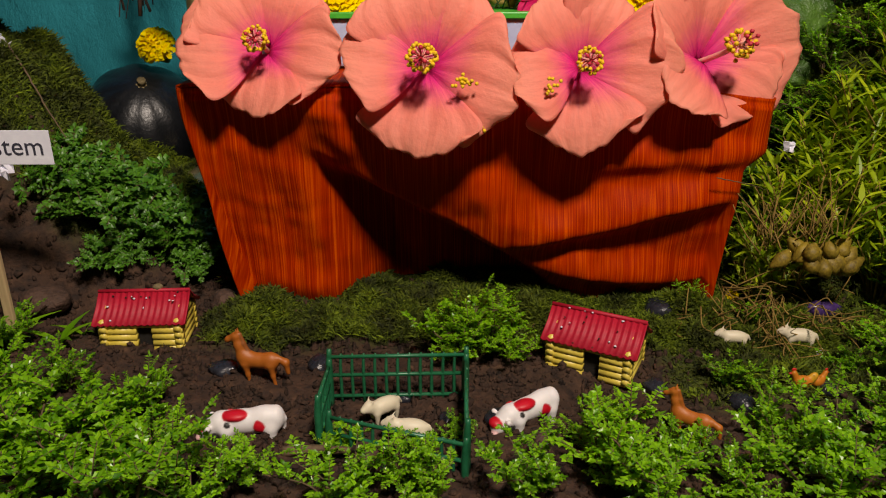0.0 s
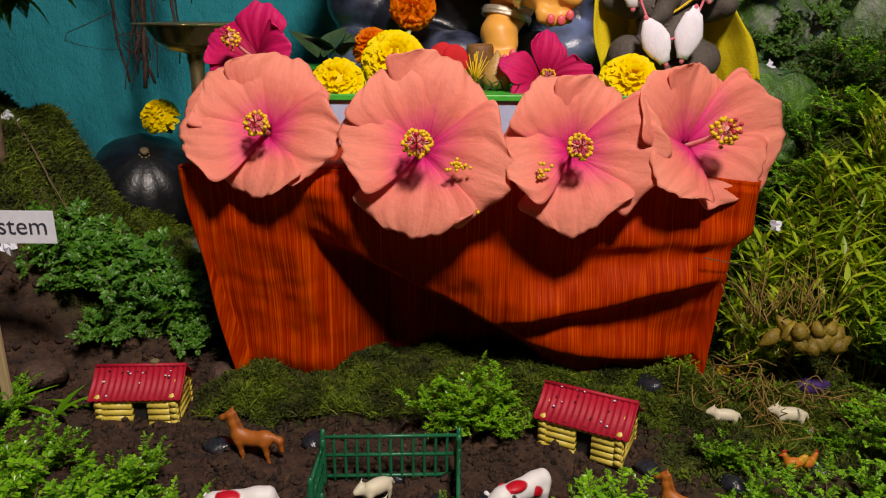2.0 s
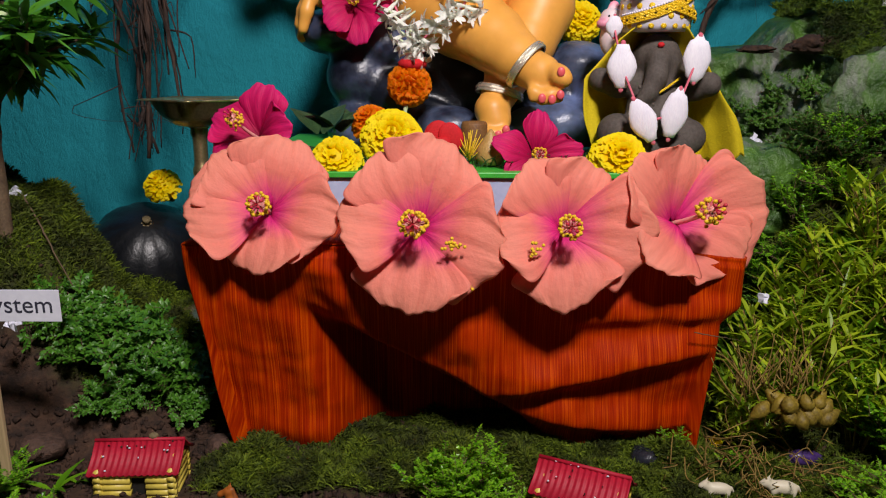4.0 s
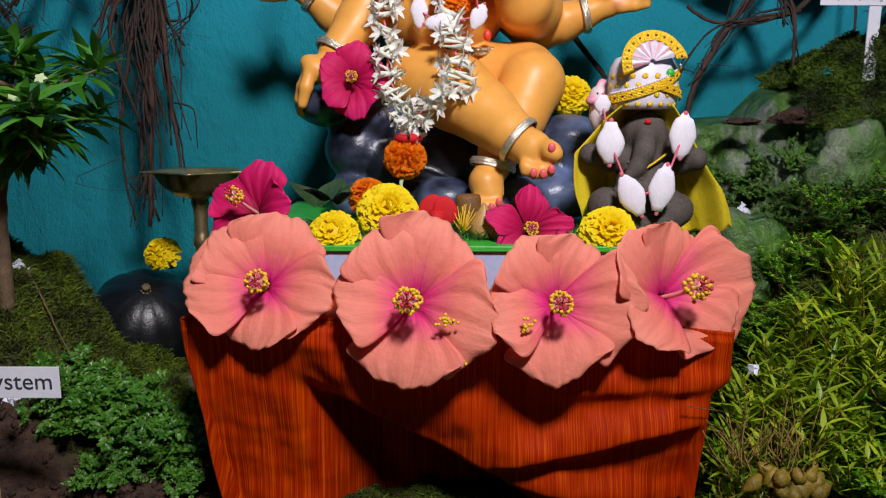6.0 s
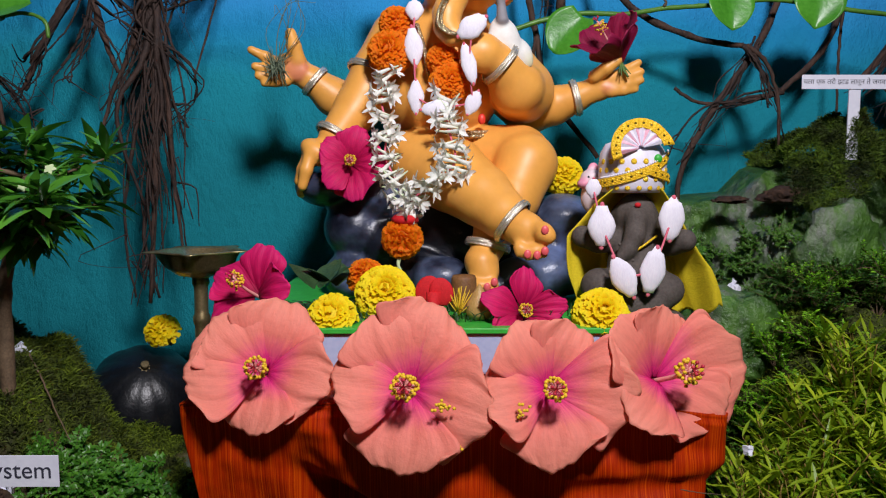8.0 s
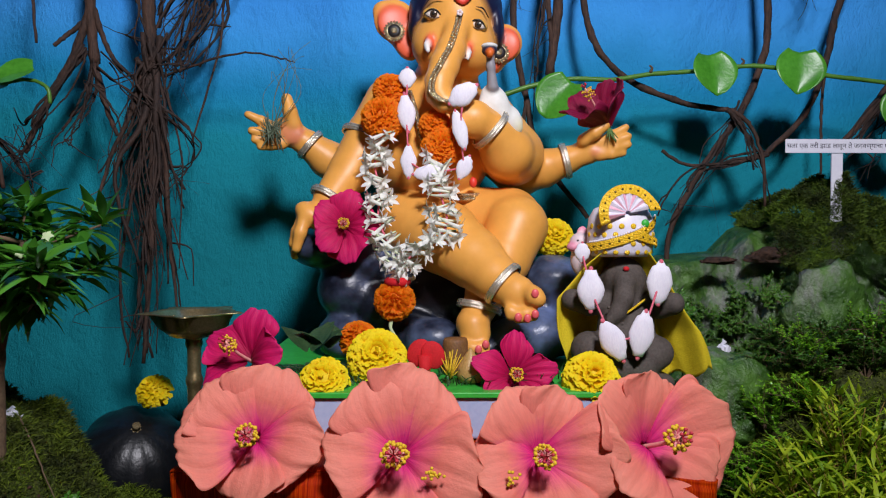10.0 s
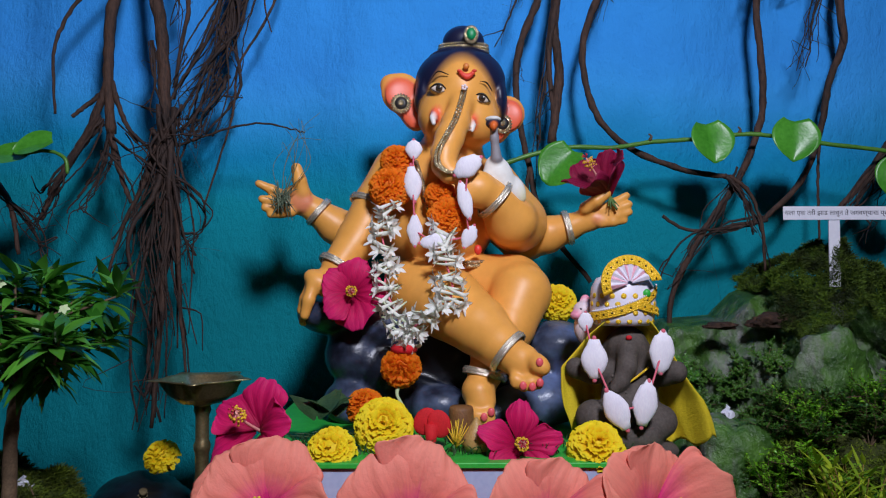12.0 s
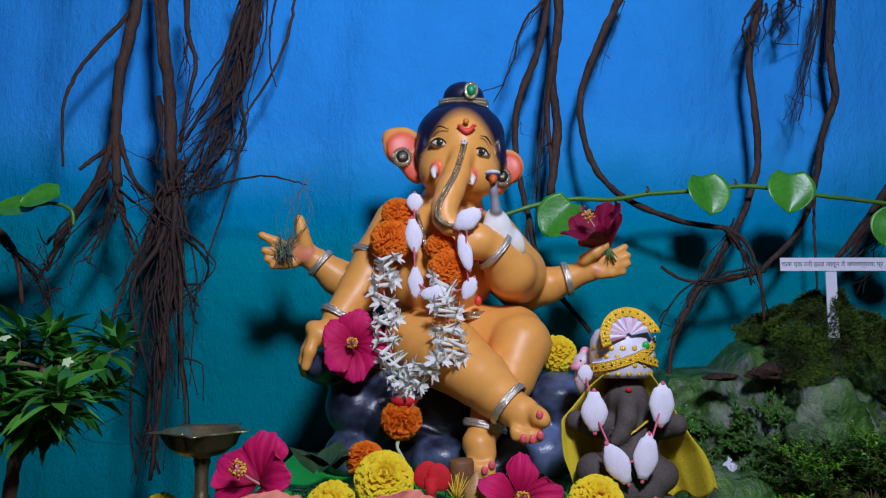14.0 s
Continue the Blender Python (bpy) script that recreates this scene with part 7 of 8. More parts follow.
# the front bed, thick at both ends and open in the middle
k = 0
for x, y, s in [(-0.34, 0.43, 1.1), (-0.27, 0.44, 1.1), (-0.215, 0.45, 0.8), (-0.31, 0.48, 0.85), (-0.24, 0.48, 0.8), (-0.37, 0.53, 0.9), (-0.18, 0.41, 0.75), (-0.12, 0.42, 0.6), (-0.315, 0.545, 0.6), (-0.235, 0.525, 0.45),
                (-0.41, 0.57, 0.9), (-0.375, 0.60, 0.7), (-0.14, 0.385, 0.7), (-0.25, 0.40, 1.1), (-0.33, 0.39, 1.1), (-0.42, 0.50, 1.1), (-0.40, 0.44, 1.1), (-0.20, 0.375, 1.0), (-0.07, 0.40, 0.75), (-0.02, 0.415, 0.7),
                (0.11, 0.43, 0.95), (0.125, 0.435, 0.6), (0.225, 0.435, 0.6), (0.28, 0.455, 0.85), (0.34, 0.455, 0.9), (0.115, 0.465, 0.5), (0.19, 0.40, 0.65), (0.180, 0.448, 0.42), (0.158, 0.452, 0.40), (0.26, 0.405, 1.1), (0.33, 0.41, 1.1), (0.40, 0.46, 1.1),
                (0.325, 0.495, 0.7), (0.38, 0.53, 0.85), (0.235, 0.49, 0.6), (0.43, 0.52, 1.1), (0.05, 0.405, 0.75), (0.12, 0.39, 0.9), (0.38, 0.40, 1.1), (0.235, 0.55, 0.5), (0.41, 0.58, 0.9), (0.335, 0.555, 0.45), (0.125, 0.50, 0.4),
                (-0.062, 0.462, 0.34), (-0.005, 0.445, 0.36), (0.008, 0.470, 0.28), (-0.03, 0.425, 0.45)]:
    plant_out(ferns, k, x + rng.uniform(-0.012, 0.012), y + rng.uniform(-0.01, 0.01), s * rng.uniform(0.9, 1.1), rng.uniform(0, 360), -0.004)
    k += 1
# a few broad grassy leaves near the edge of the bank
for x, y, s, n_ in ((-0.395, 0.600, 1.0, 7), (-0.345, 0.615, 0.7, 4), (-0.335, 0.640, 0.6, 3)):
    geo = Geo()
    for q in range(n_):
        v, f = blade(rng.uniform(0.040, 0.060) * s, 0.0055 * s, 0.7, 0.25, 7)
        geo.add(moved(v, Matrix.Translation((x, y, height(x, y) - 0.002)) @ Matrix.Rotation(q * 2.4 + rng.uniform(0, 1), 4, "Z") @ Matrix.Rotation(-1.1, 4, "Y")), f)
    solid("broad_grass", geo, "fern_leaf", "tuft of broad bright grass blades in soil", "grass")
# the round bush behind the pen, and strays near the silk
for x, y, s in [(0.020, 0.600, 0.80), (0.048, 0.612, 0.75), (0.030, 0.590, 0.6), (0.000, 0.622, 0.5), (0.062, 0.592, 0.5), (0.245, 0.690, 0.35), (0.30, 0.665, 0.35), (0.005, 0.585, 0.35)]:
    plant_out(ferns, k, x, y, s, rng.uniform(0, 360))
    k += 1
# the bank on the dark side
for x, y, s in [(-0.377, 0.773, 0.8), (-0.335, 0.772, 1.0), (-0.302, 0.785, 1.0), (-0.276, 0.782, 0.9), (-0.350, 0.760, 1.0), (-0.392, 0.750, 0.7), (-0.312, 0.738, 0.7),
                (-0.335, 0.712, 0.55), (-0.285, 0.742, 0.6), (-0.265, 0.760, 0.7), (-0.370, 0.735, 0.6), (-0.310, 0.722, 0.35), (-0.255, 0.735, 0.4), (-0.45, 0.66, 0.6), (-0.49, 0.70, 0.7)]:
    plant_out(blues, k, x, y, s * 1.1, rng.uniform(-70, 70), 0.016, (rng.uniform(20, 60), 0))
    k += 1
# the bright slope
for x, y, s in [(0.42, 0.72, 1.0), (0.46, 0.70, 1.0), (0.50, 0.74, 1.1), (0.44, 0.66, 0.9), (0.48, 0.64, 1.0), (0.53, 0.69, 1.1), (0.40, 0.80, 1.0), (0.45, 0.81, 1.0), (0.50, 0.83, 1.0), (0.56, 0.80, 1.0), (0.36, 0.84, 0.8), (0.38, 0.90, 0.8),
                (0.43, 0.88, 0.9), (0.49, 0.90, 0.9), (0.55, 0.88, 1.0), (0.60, 0.86, 1.0), (0.33, 0.79, 0.6), (0.62, 0.80, 1.0), (0.58, 0.74, 1.0), (0.385, 0.61, 0.5), (0.45, 0.60, 0.9), (0.52, 0.61, 1.0), (0.34, 0.88, 0.6), (0.47, 0.95, 0.9), (0.53, 0.94, 1.0), (0.59, 0.93, 1.0), (0.65, 0.90, 1.0), (0.41, 0.95, 0.8), (0.36, 0.93, 0.7), (0.66, 0.84, 1.1), (0.64, 0.76, 1.1), (0.60, 0.68, 1.1), (0.56, 0.62, 1.1), (0.70, 0.88, 1.0), (0.50, 0.56, 1.0), (0.44, 0.76, 0.9), (0.52, 0.78, 1.0), (0.39, 0.86, 0.9), (0.42, 0.92, 0.9), (0.46, 0.86, 1.0), (0.50, 0.96, 0.9), (0.37, 0.80, 0.8), (0.55, 0.97, 0.9), (0.44, 0.975, 0.7), (0.36, 0.86, 0.9), (0.41, 0.85, 1.0), (0.48, 0.88, 1.0), (0.53, 0.91, 1.1), (0.58, 0.90, 1.1), (0.63, 0.94, 1.1), (0.45, 0.93, 1.0), (0.39, 0.965, 0.8), (0.49, 0.985, 0.8), (0.57, 0.98, 0.9), (0.37, 0.89, 0.8), (0.61, 0.97, 1.0), (0.68, 0.95, 1.0), (0.35, 0.83, 0.7), (0.40, 0.83, 0.9)]:
    plant_out(shaded_ferns if y > 0.90 or (k % 4 == 0) else blues if (k % 3 == 0) else ferns, k, x, y, s * 0.9, rng.uniform(0, 360), 0.0)
    k += 1
# tufts caught on the painted mountain
spots = [(0.04 + 0.035 * i, 0.42 + 0.12 * j + 0.03 * math.sin(i * 2.1)) for i in range(9) for j in range(4)] + [(0.09 + 0.055 * i + 0.02 * math.sin(j * 5 + i), 0.10 + 0.085 * j + 0.03 * math.sin(i * 3.3 + j)) for i in range(10) for j in range(8)]
for u, v_, s in [(u, v_, 0.62 + 0.25 * abs(math.sin(u * 40 + v_ * 17))) for u, v_ in spots if not (0.22 < u < 0.34 and v_ > 0.48) and math.sin(u * 61 + v_ * 47) > -0.45]:
    x, y, z = mountain_point(u, v_)
    t_ = plant_out(blues if k % 4 == 0 else shaded_ferns, k, x, y, s * 0.85, rng.uniform(0, 360))
    t_.matrix_world = pose(x, y - 0.006, z - 0.004, 40, 0, 0) @ Matrix.Rotation(rng.uniform(0, 6.28), 4, "Z") @ Matrix.Scale(s * 0.85, 4)
    k += 1


def spiky_mesh(seed, n=26, rise=0.085, reach=0.06):
    """Upright stalks set with narrow yellow-green blades."""
    rng = np.random.default_rng(seed)
    wood, green = Geo(), Geo()
    for i in range(n):
        a = rng.uniform(0, 6.28)
        r = reach * math.sqrt(rng.uniform(0, 1))
        tip = np.array((math.cos(a) * r, math.sin(a) * r, rise * rng.uniform(0.55, 1.1)))
        line = spline([(tip[0] * 0.25, tip[1] * 0.25, -0.004), tip * (0.6, 0.6, 0.6), tip], 5)
        wood.add(*tube(line, [0.0011, 0.0005], 4))
        for q in range(11):
            k = 0.35 + 0.65 * q / 10
            p = line[min(int(k * (len(line) - 1)), len(line) - 1)] + rng.normal(0, 0.001, 3)
            v, f = blade(rng.uniform(0.018, 0.036), rng.uniform(0.0016, 0.0029), rng.uniform(-0.1, 0.35), 0.2, 4)
            m = Matrix.Translation(p) @ Matrix.Rotation(q * 2.4 + rng.uniform(-0.5, 0.5), 4, "Z") @ Matrix.Rotation(-rng.uniform(0.3, 1.0), 4, "Y")
            green.add(moved(v, m), f)
    return wood.mesh("stalk", [MAT["rootlet"]]), green.mesh("foliage", [MAT["grass_leaf"]], False)


spikes = plant_kind("yellow-green herb with narrow pointed blades on the slope", "plant", "narrow-leaved herbs of the slope", [spiky_mesh(s) for s in range(3)])
for x, y, s in [(0.47, 0.72, 1.2), (0.50, 0.70, 1.2), (0.53, 0.76, 1.2), (0.44, 0.79, 1.1), (0.49, 0.80, 1.1), (0.39, 0.75, 1.0), (0.56, 0.70, 1.2), (0.42, 0.68, 0.9), (0.345, 0.715, 1.0), (0.385, 0.720, 1.15), (0.365, 0.755, 1.1), (0.415, 0.745, 1.2), (0.330, 0.750, 0.8), (0.440, 0.700, 1.1), (0.400, 0.785, 1.0), (0.470, 0.760, 1.1), (0.32, 0.70, 0.6)]:
    plant_out(spikes, k, x, y, s, rng.uniform(0, 360))
    k += 1


# bright herbs along the far end of the slope
for x, y, s in [(0.430, 0.650, 0.9), (0.462, 0.668, 1.0), (0.492, 0.690, 1.0), (0.470, 0.722, 1.0), (0.505, 0.655, 1.1), (0.445, 0.690, 0.9), (0.520, 0.730, 1.1)]:
    plant_out(ferns, k, x, y, s, rng.uniform(0, 360), 0.024)
    k += 1


# moss: countless short fronds on soil, bank, slope and mountain top
def ground_moss():
    rng = np.random.default_rng(9)
    pts = []
    want = [(125000, (-0.27, 0.36), (0.60, 0.78)), (165000, (-0.70, -0.22), (0.64, 1.06)), (50000, (0.15, 0.62), (0.50, 0.92))]
    for n, (x0, x1), (y0, y1) in want:
        xs, ys = rng.uniform(x0, x1, n), rng.uniform(y0, y1, n)
        for x, y in zip(xs, ys):
            lump = rough(x, y, 30, 2.7)
            if -0.20 < x < 0.24 and y > 0.775:
                continue
            if mossiness(x, y) > rng.uniform(0.25, 0.9):
                pts.append((x, y, height(x, y) + 0.016 * max(lump + 0.25, 0) + 0.006 * max(rough(x, y, 80, 6.2), 0), 0.95 + 0.9 * lump, 0.0))
    return pts


def cap_moss():
    """The bushy cap that hangs over the mountain's brow."""
    rng = np.random.default_rng(10)
    pts = []
    for i in range(95000):
        u = rng.uniform(0.205, 0.66)
        x = 0.345 + u * 0.85
        w = 1 - abs((u - 0.40) / 0.30) ** 3
        if w <= 0:
            continue
        y = rng.uniform(1.015, 1.24)
        drop = (0.072 + 0.04 * rough(x, 0.0, 22, 3.3)) * S((1.070 - y) / 0.055)
        lump = rough(x, y, 26, 1.7) + 0.5 * rough(x, y, 60, 4.7)
        pts.append((x + 0.004 * lump, y - 0.020 * lump, mountain_top(x) + 0.004 * w + 0.022 * math.exp(-((x - 0.62) / 0.07) ** 2) - drop + 0.034 * max(lump + 0.3, 0), 1.0 + 0.3 * lump, -0.5))
    return pts


def moss_stuff(pts, mat, label):
    rng = np.random.default_rng(11)
    p = np.array(pts)
    n = len(p)
    base = p[:, :3]
    d = rng.normal(0, 1, (n, 3))
    d[:, 2] = np.abs(d[:, 2]) * 0.7 + 0.35
    d[:, 1] += p[:, 4]
    d /= np.linalg.norm(d, axis=1)[:, None]
    L = rng.uniform(0.004, 0.012, n) * np.clip(p[:, 3], 0.5, 2.2)
    side = np.cross(d, rng.normal(0, 1, (n, 3)))
    side /= np.linalg.norm(side, axis=1)[:, None]
    w = rng.uniform(0.0004, 0.0010, n)
    a = base - d * 0.002
    b = base + d * (L * 0.5)[:, None] + side * w[:, None]
    c = base + d * (L * 0.5)[:, None] - side * w[:, None]
    tip = base + d * L[:, None]
    tip[:, 2] -= L * 0.18
    v = np.stack([a, b, tip, c], 1).reshape(-1, 3)
    f = [(4 * i, 4 * i + 1, 4 * i + 2, 4 * i + 3) for i in range(n)]
    return solid("moss", Geo().add(v, f), mat, label, "moss", kind="stuff", smooth=False)


moss_stuff(ground_moss(), "moss", "dark olive moss laid thickly over soil and bank")
moss_stuff(cap_moss(), "cap_moss", "green feathery moss heaped on the model mountain")


# the glossy shrub
def shrub():
    rng = np.random.default_rng(14)
    gx, gy = -0.445, 0.765
    root_ = (gx, gy, height(gx, gy) - 0.01)
    t_ = thing("shrub", "glossy dark green shrub with small white blossoms", "shrub", root_)
    top = np.array((-0.412, 0.765, 0.440))
    stems, ends = Geo(), []
    trunk = spline([root_, (-0.444, 0.765, 0.304), (-0.434, 0.764, 0.365), top], 6)
    stems.add(*tube(trunk, [0.0080, 0.0055], 8, 0.1, rng))
    for i in range(26):
        s = trunk[rng.integers(len(trunk) // 2, len(trunk))]
        out = np.array((rng.uniform(-0.13, 0.080), rng.uniform(-0.09, 0.09), rng.uniform(-0.060, 0.062)))
        tip = top + out
        stems.add(*tube(spline([s, (s + tip) / 2 + rng.normal(0, 0.006, 3), tip], 5), [0.0028, 0.0012], 6))
        ends.append((s, tip, out))
    part("trunk", stems, "twig", t_)
    # whorls of lance-shaped leaves at the ends of the twigs, looser ones below
    leaves = Geo()
    for s, tip, out in ends:
        for level, count, lift in ((1.0, 9, 0.75), (0.86, 9, 0.25), (0.66, 7, -0.05), (0.45, 4, -0.1)):
            p = np.array(s) + (tip - s) * level
            turn0 = rng.uniform(0, 6.28)
            for q in range(count):
                v, f = blade(rng.uniform(0.026, 0.052), rng.uniform(0.0045, 0.0078), rng.uniform(0.15, 0.75), 0.28, 7)
                m = Matrix.Translation(p + rng.normal(0, 0.003, 3)) @ Matrix.Rotation(turn0 + q * 6.283 / count + rng.normal(0, 0.2), 4, "Z") @ Matrix.Rotation(-(lift + rng.normal(0, 0.22)), 4, "Y") @ Matrix.Rotation(rng.normal(0, 0.3), 4, "X")
                leaves.add(moved(v, m), f)
    part("foliage", leaves, "bush_leaf", t_)
    for at in ((-0.374, 0.735, 0.448), (-0.402, 0.735, 0.430), (-0.444, 0.740, 0.474)):
        b = Geo()
        for q in range(5):
            v, f = blade(0.0065, 0.0026, 0.2, 0.2, 4)
            b.add(moved(v, facing(at, (0.1, -0.8, 0.5), q * 72)), f)
        part("blossom", b, "tuberose", t_, "tiny white blossom")
    return t_


shrub()


# ---------------------------------------------------------------- the toy farm
def log_house(at, yaw, label):
    W, D, H = 0.066, 0.044, 0.031
    t_ = thing("toy_house", label, "toy house", group="toy log houses", m=pose(at[0], at[1], height(at[0], at[1]) - 0.002, 0, 0, yaw))
    n = 5
    r = H / n / 2
    thick = r * 1.18
    for i in range(n):
        z = r + 2 * r * i
        for s in (-1, 1):
            if s < 0 and i < 4:
                # the front logs stop at the doorway
                part("log", Geo().add(*tube([(-W / 2 - 0.004, -D / 2, z), (-0.004, -D / 2, z)], [thick], 8)), "wall_yellow", t_, local=True)
                part("log", Geo().add(*tube([(0.010, -D / 2, z), (W / 2 + 0.004, -D / 2, z)], [thick], 8)), "wall_yellow", t_, local=True)
            else:
                part("log", Geo().add(*tube([(-W / 2 - 0.004, s * D / 2, z), (W / 2 + 0.004, s * D / 2, z)], [thick], 8)), "wall_yellow", t_, local=True)
            part("log", Geo().add(*tube([(s * W / 2, -D / 2 - 0.004, z + r * 0.6), (s * W / 2, D / 2 + 0.004, z + r * 0.6)], [thick], 8)), "wall_yellow", t_, local=True)
    # a near-black block fills the house, standing for the shade within
    part("inside", Geo().add(*box((0, 0.002, H / 2), (W - 0.004, D - 0.004, H))), "dark", t_, "near-black block standing for the shade behind the doorway", local=True, smooth=False)
    # corrugated roof, ridge along the house
    nu, v = 121, []
    for i in range(nu):
        x = -W / 2 - 0.008 + (W + 0.016) * i / (nu - 1)
        rib = 0.0007 * math.cos(i * math.pi / 4)
        for y, z in ((-D / 2 - 0.006, H - 0.001), (-D / 4, H + 0.0095), (0, H + 0.020), (D / 4, H + 0.0095), (D / 2 + 0.006, H - 0.001)):
            v.append((x, y, z + rib))
    roof = part("roof", Geo().add(v, [q[::-1] for q in grid(nu, 5)]), "roof_red", t_, "scuffed red corrugated roof", local=True)
    roof.modifiers.new("thickness", "SOLIDIFY").thickness = 0.0016
    part("ridge", Geo().add(*tube([(-W / 2 - 0.008, 0, H + 0.020), (W / 2 + 0.008, 0, H + 0.020)], [0.0018], 8)), "roof_red", roof, local=True)
    rng = np.random.default_rng(abs(int(yaw * 10)) + 99)
    grit = Geo()
    for i in range(16):
        x, k = rng.uniform(-W / 2, W / 2), rng.uniform(0.05, 1)
        grit.add(*ball((x, -(D / 2 + 0.006) * k, H + 0.0212 - 0.021 * k), rng.uniform(0.0005, 0.0014, 3) * (1, 1, 0.6), 4, 6), rng.integers(0, 2))
    part("grit", grit, "paper soil", roof, "crumbs of soil and scuffs", local=True)
    for s in (-1, 1):
        part("gable", Geo().add([(s * W / 2, -D / 2, H), (s * W / 2, D / 2, H), (s * W / 2, 0, H + 0.018), (s * (W / 2 - 0.002), -D / 2, H), (s * (W / 2 - 0.002), D / 2, H), (s * (W / 2 - 0.002), 0, H + 0.018)], [(0, 1, 2), (5, 4, 3), (0, 3, 4, 1), (1, 4, 5, 2), (2, 5, 3, 0)]), "wall_yellow", t_, local=True, smooth=False)
    return t_


h1 = log_house((-0.272, 0.640), 3, "yellow toy log house with red roof beside a mossy bed")
part("pebble", Geo().add(*ball((0.012, 0.002, 0.0535), (0.005, 0.004, 0.003), 6, 8)), "stalk", h1, "small tan pebble lying on the ridge", local=True)
log_house((0.133, 0.588), -27, "yellow toy log house with scuffed red roof, set askew")


def toy_animal(name, prims, at, yaw, label, category, scale=1.0, voxel=0.0008, group="", lift=0.0):
    v, f, col = sculpt(prims, voxel, 0.0004)
    geo = Geo().add(v, f, 0, None, np.clip(col, 0.001, 1))
    return solid(name, geo, "toy", label, category, group, m=pose(at[0], at[1], height(at[0], at[1]) + lift, 0, 0, yaw) @ Matrix.Scale(scale, 4))


def horse_parts(C, dark):
    p = [e((0, 0, 0.027), (0.019, 0.0075, 0.0085), C), e((-0.013, 0, 0.029), (0.009, 0.007, 0.0095), C, 0.005), e((0.014, 0, 0.028), (0.009, 0.0075, 0.009), C, 0.005)]
    p += limb([((-0.016, 0, 0.032), 0.0068), ((-0.0195, 0, 0.044), 0.0046), ((-0.0215, 0, 0.053), 0.0040)], C, 0.004)
    p += limb([((-0.0215, 0, 0.054), 0.0042), ((-0.030, 0, 0.0495), 0.0028), ((-0.0315, 0, 0.048), 0.0024)], C, 0.003)
    p += limb([((-0.020, 0.002, 0.057), 0.0014), ((-0.020, 0.002, 0.062), 0.0007)], C, 0.001) + limb([((-0.020, -0.002, 0.057), 0.0014), ((-0.020, -0.002, 0.062), 0.0007)], C, 0.001)
    p += limb([((-0.017, 0, 0.056), 0.0020), ((-0.0145, 0, 0.046), 0.0026), ((-0.010, 0, 0.037), 0.0022)], dark, 0.002)
    p += limb([((0.022, 0, 0.031), 0.0030), ((0.029, 0, 0.027), 0.0036), ((0.031, 0, 0.015), 0.0022)], C, 0.003)
    for x, y, s in ((-0.014, 0.004, -0.003), (-0.013, -0.004, 0.004), (0.015, 0.004, -0.002), (0.014, -0.004, 0.004)):
        p += limb([((x, y, 0.024), 0.0044), ((x + s * 0.5, y, 0.012), 0.0021), ((x + s, y, 0.001), 0.0019)], C, 0.003)
    return p


BROWN = (0.42, 0.115, 0.016)
toy_animal("toy_horse", horse_parts(BROWN, (0.28, 0.085, 0.02)), (-0.150, 0.555), -8, "brown plastic toy horse standing on soil", "toy horse", 0.80, lift=-0.002)
toy_animal("toy_foal", horse_parts((0.46, 0.130, 0.018), (0.36, 0.10, 0.015)), (0.178, 0.468), -35, "brown plastic toy foal half hidden by herbs", "toy horse", 0.66)


def cow_parts():
    W_, R_, K = (0.84, 0.82, 0.84), (0.62, 0.006, 0.022), (0.02, 0.018, 0.018)
    p = [e((0, 0, 0.022), (0.025, 0.0090, 0.0098), W_), e((0.016, 0, 0.024), (0.012, 0.0088, 0.0100), W_, 0.005), e((0.024, 0, 0.024), (0.005, 0.0075, 0.0092), W_, 0.004)]
    p += limb([((-0.018, 0, 0.022), 0.0085), ((-0.029, 0, 0.016), 0.0066)], W_, 0.005)
    p += [e((-0.0310, 0, 0.0195), (0.0056, 0.0062, 0.0042), R_, 0.001), e((-0.006, -0.003, 0.0292), (0.0095, 0.0062, 0.0036), R_, 0.001), e((0.011, -0.0078, 0.0215), (0.0042, 0.0025, 0.0044), R_, 0.0005), e((-0.022, -0.0072, 0.0145), (0.0026, 0.0020, 0.0030), K, 0.0005), e((-0.012, -0.0085, 0.024), (0.0012, 0.0010, 0.0016), K, 0.0003), e((-0.0345, -0.003, 0.0125), (0.0025, 0.0035, 0.0025), (0.75, 0.45, 0.45), 0.001), e((-0.012, 0.0085, 0.022), (0.006, 0.0025, 0.006), R_, 0.0005)]
    for x, y in ((-0.014, 0.006), (-0.013, -0.006), (0.018, 0.006), (0.019, -0.006)):
        p += limb([((x, y, 0.018), 0.0052), ((x, y, 0.001), 0.0032)], W_, 0.004)
    p += limb([((0.025, 0, 0.029), 0.0020), ((0.029, 0.001, 0.022), 0.0016), ((0.028, 0.002, 0.012), 0.0018)], W_, 0.002)
    p += limb([((-0.025, 0.006, 0.022), 0.0016), ((-0.026, 0.010, 0.023), 0.0022)], W_, 0.001) + limb([((-0.025, -0.006, 0.022), 0.0016), ((-0.026, -0.010, 0.023), 0.0022)], W_, 0.001)
    return p


toy_animal("toy_cow", cow_parts(), (-0.147, 0.493), 6, "white plastic toy cow with red patches, grazing", "toy cow", 1.0, group="toy cows", lift=-0.012)
toy_animal("toy_cow", cow_parts(), (0.066, 0.503), 32, "white plastic toy cow with red patches, turned askew", "toy cow", 0.95, group="toy cows", lift=-0.009)


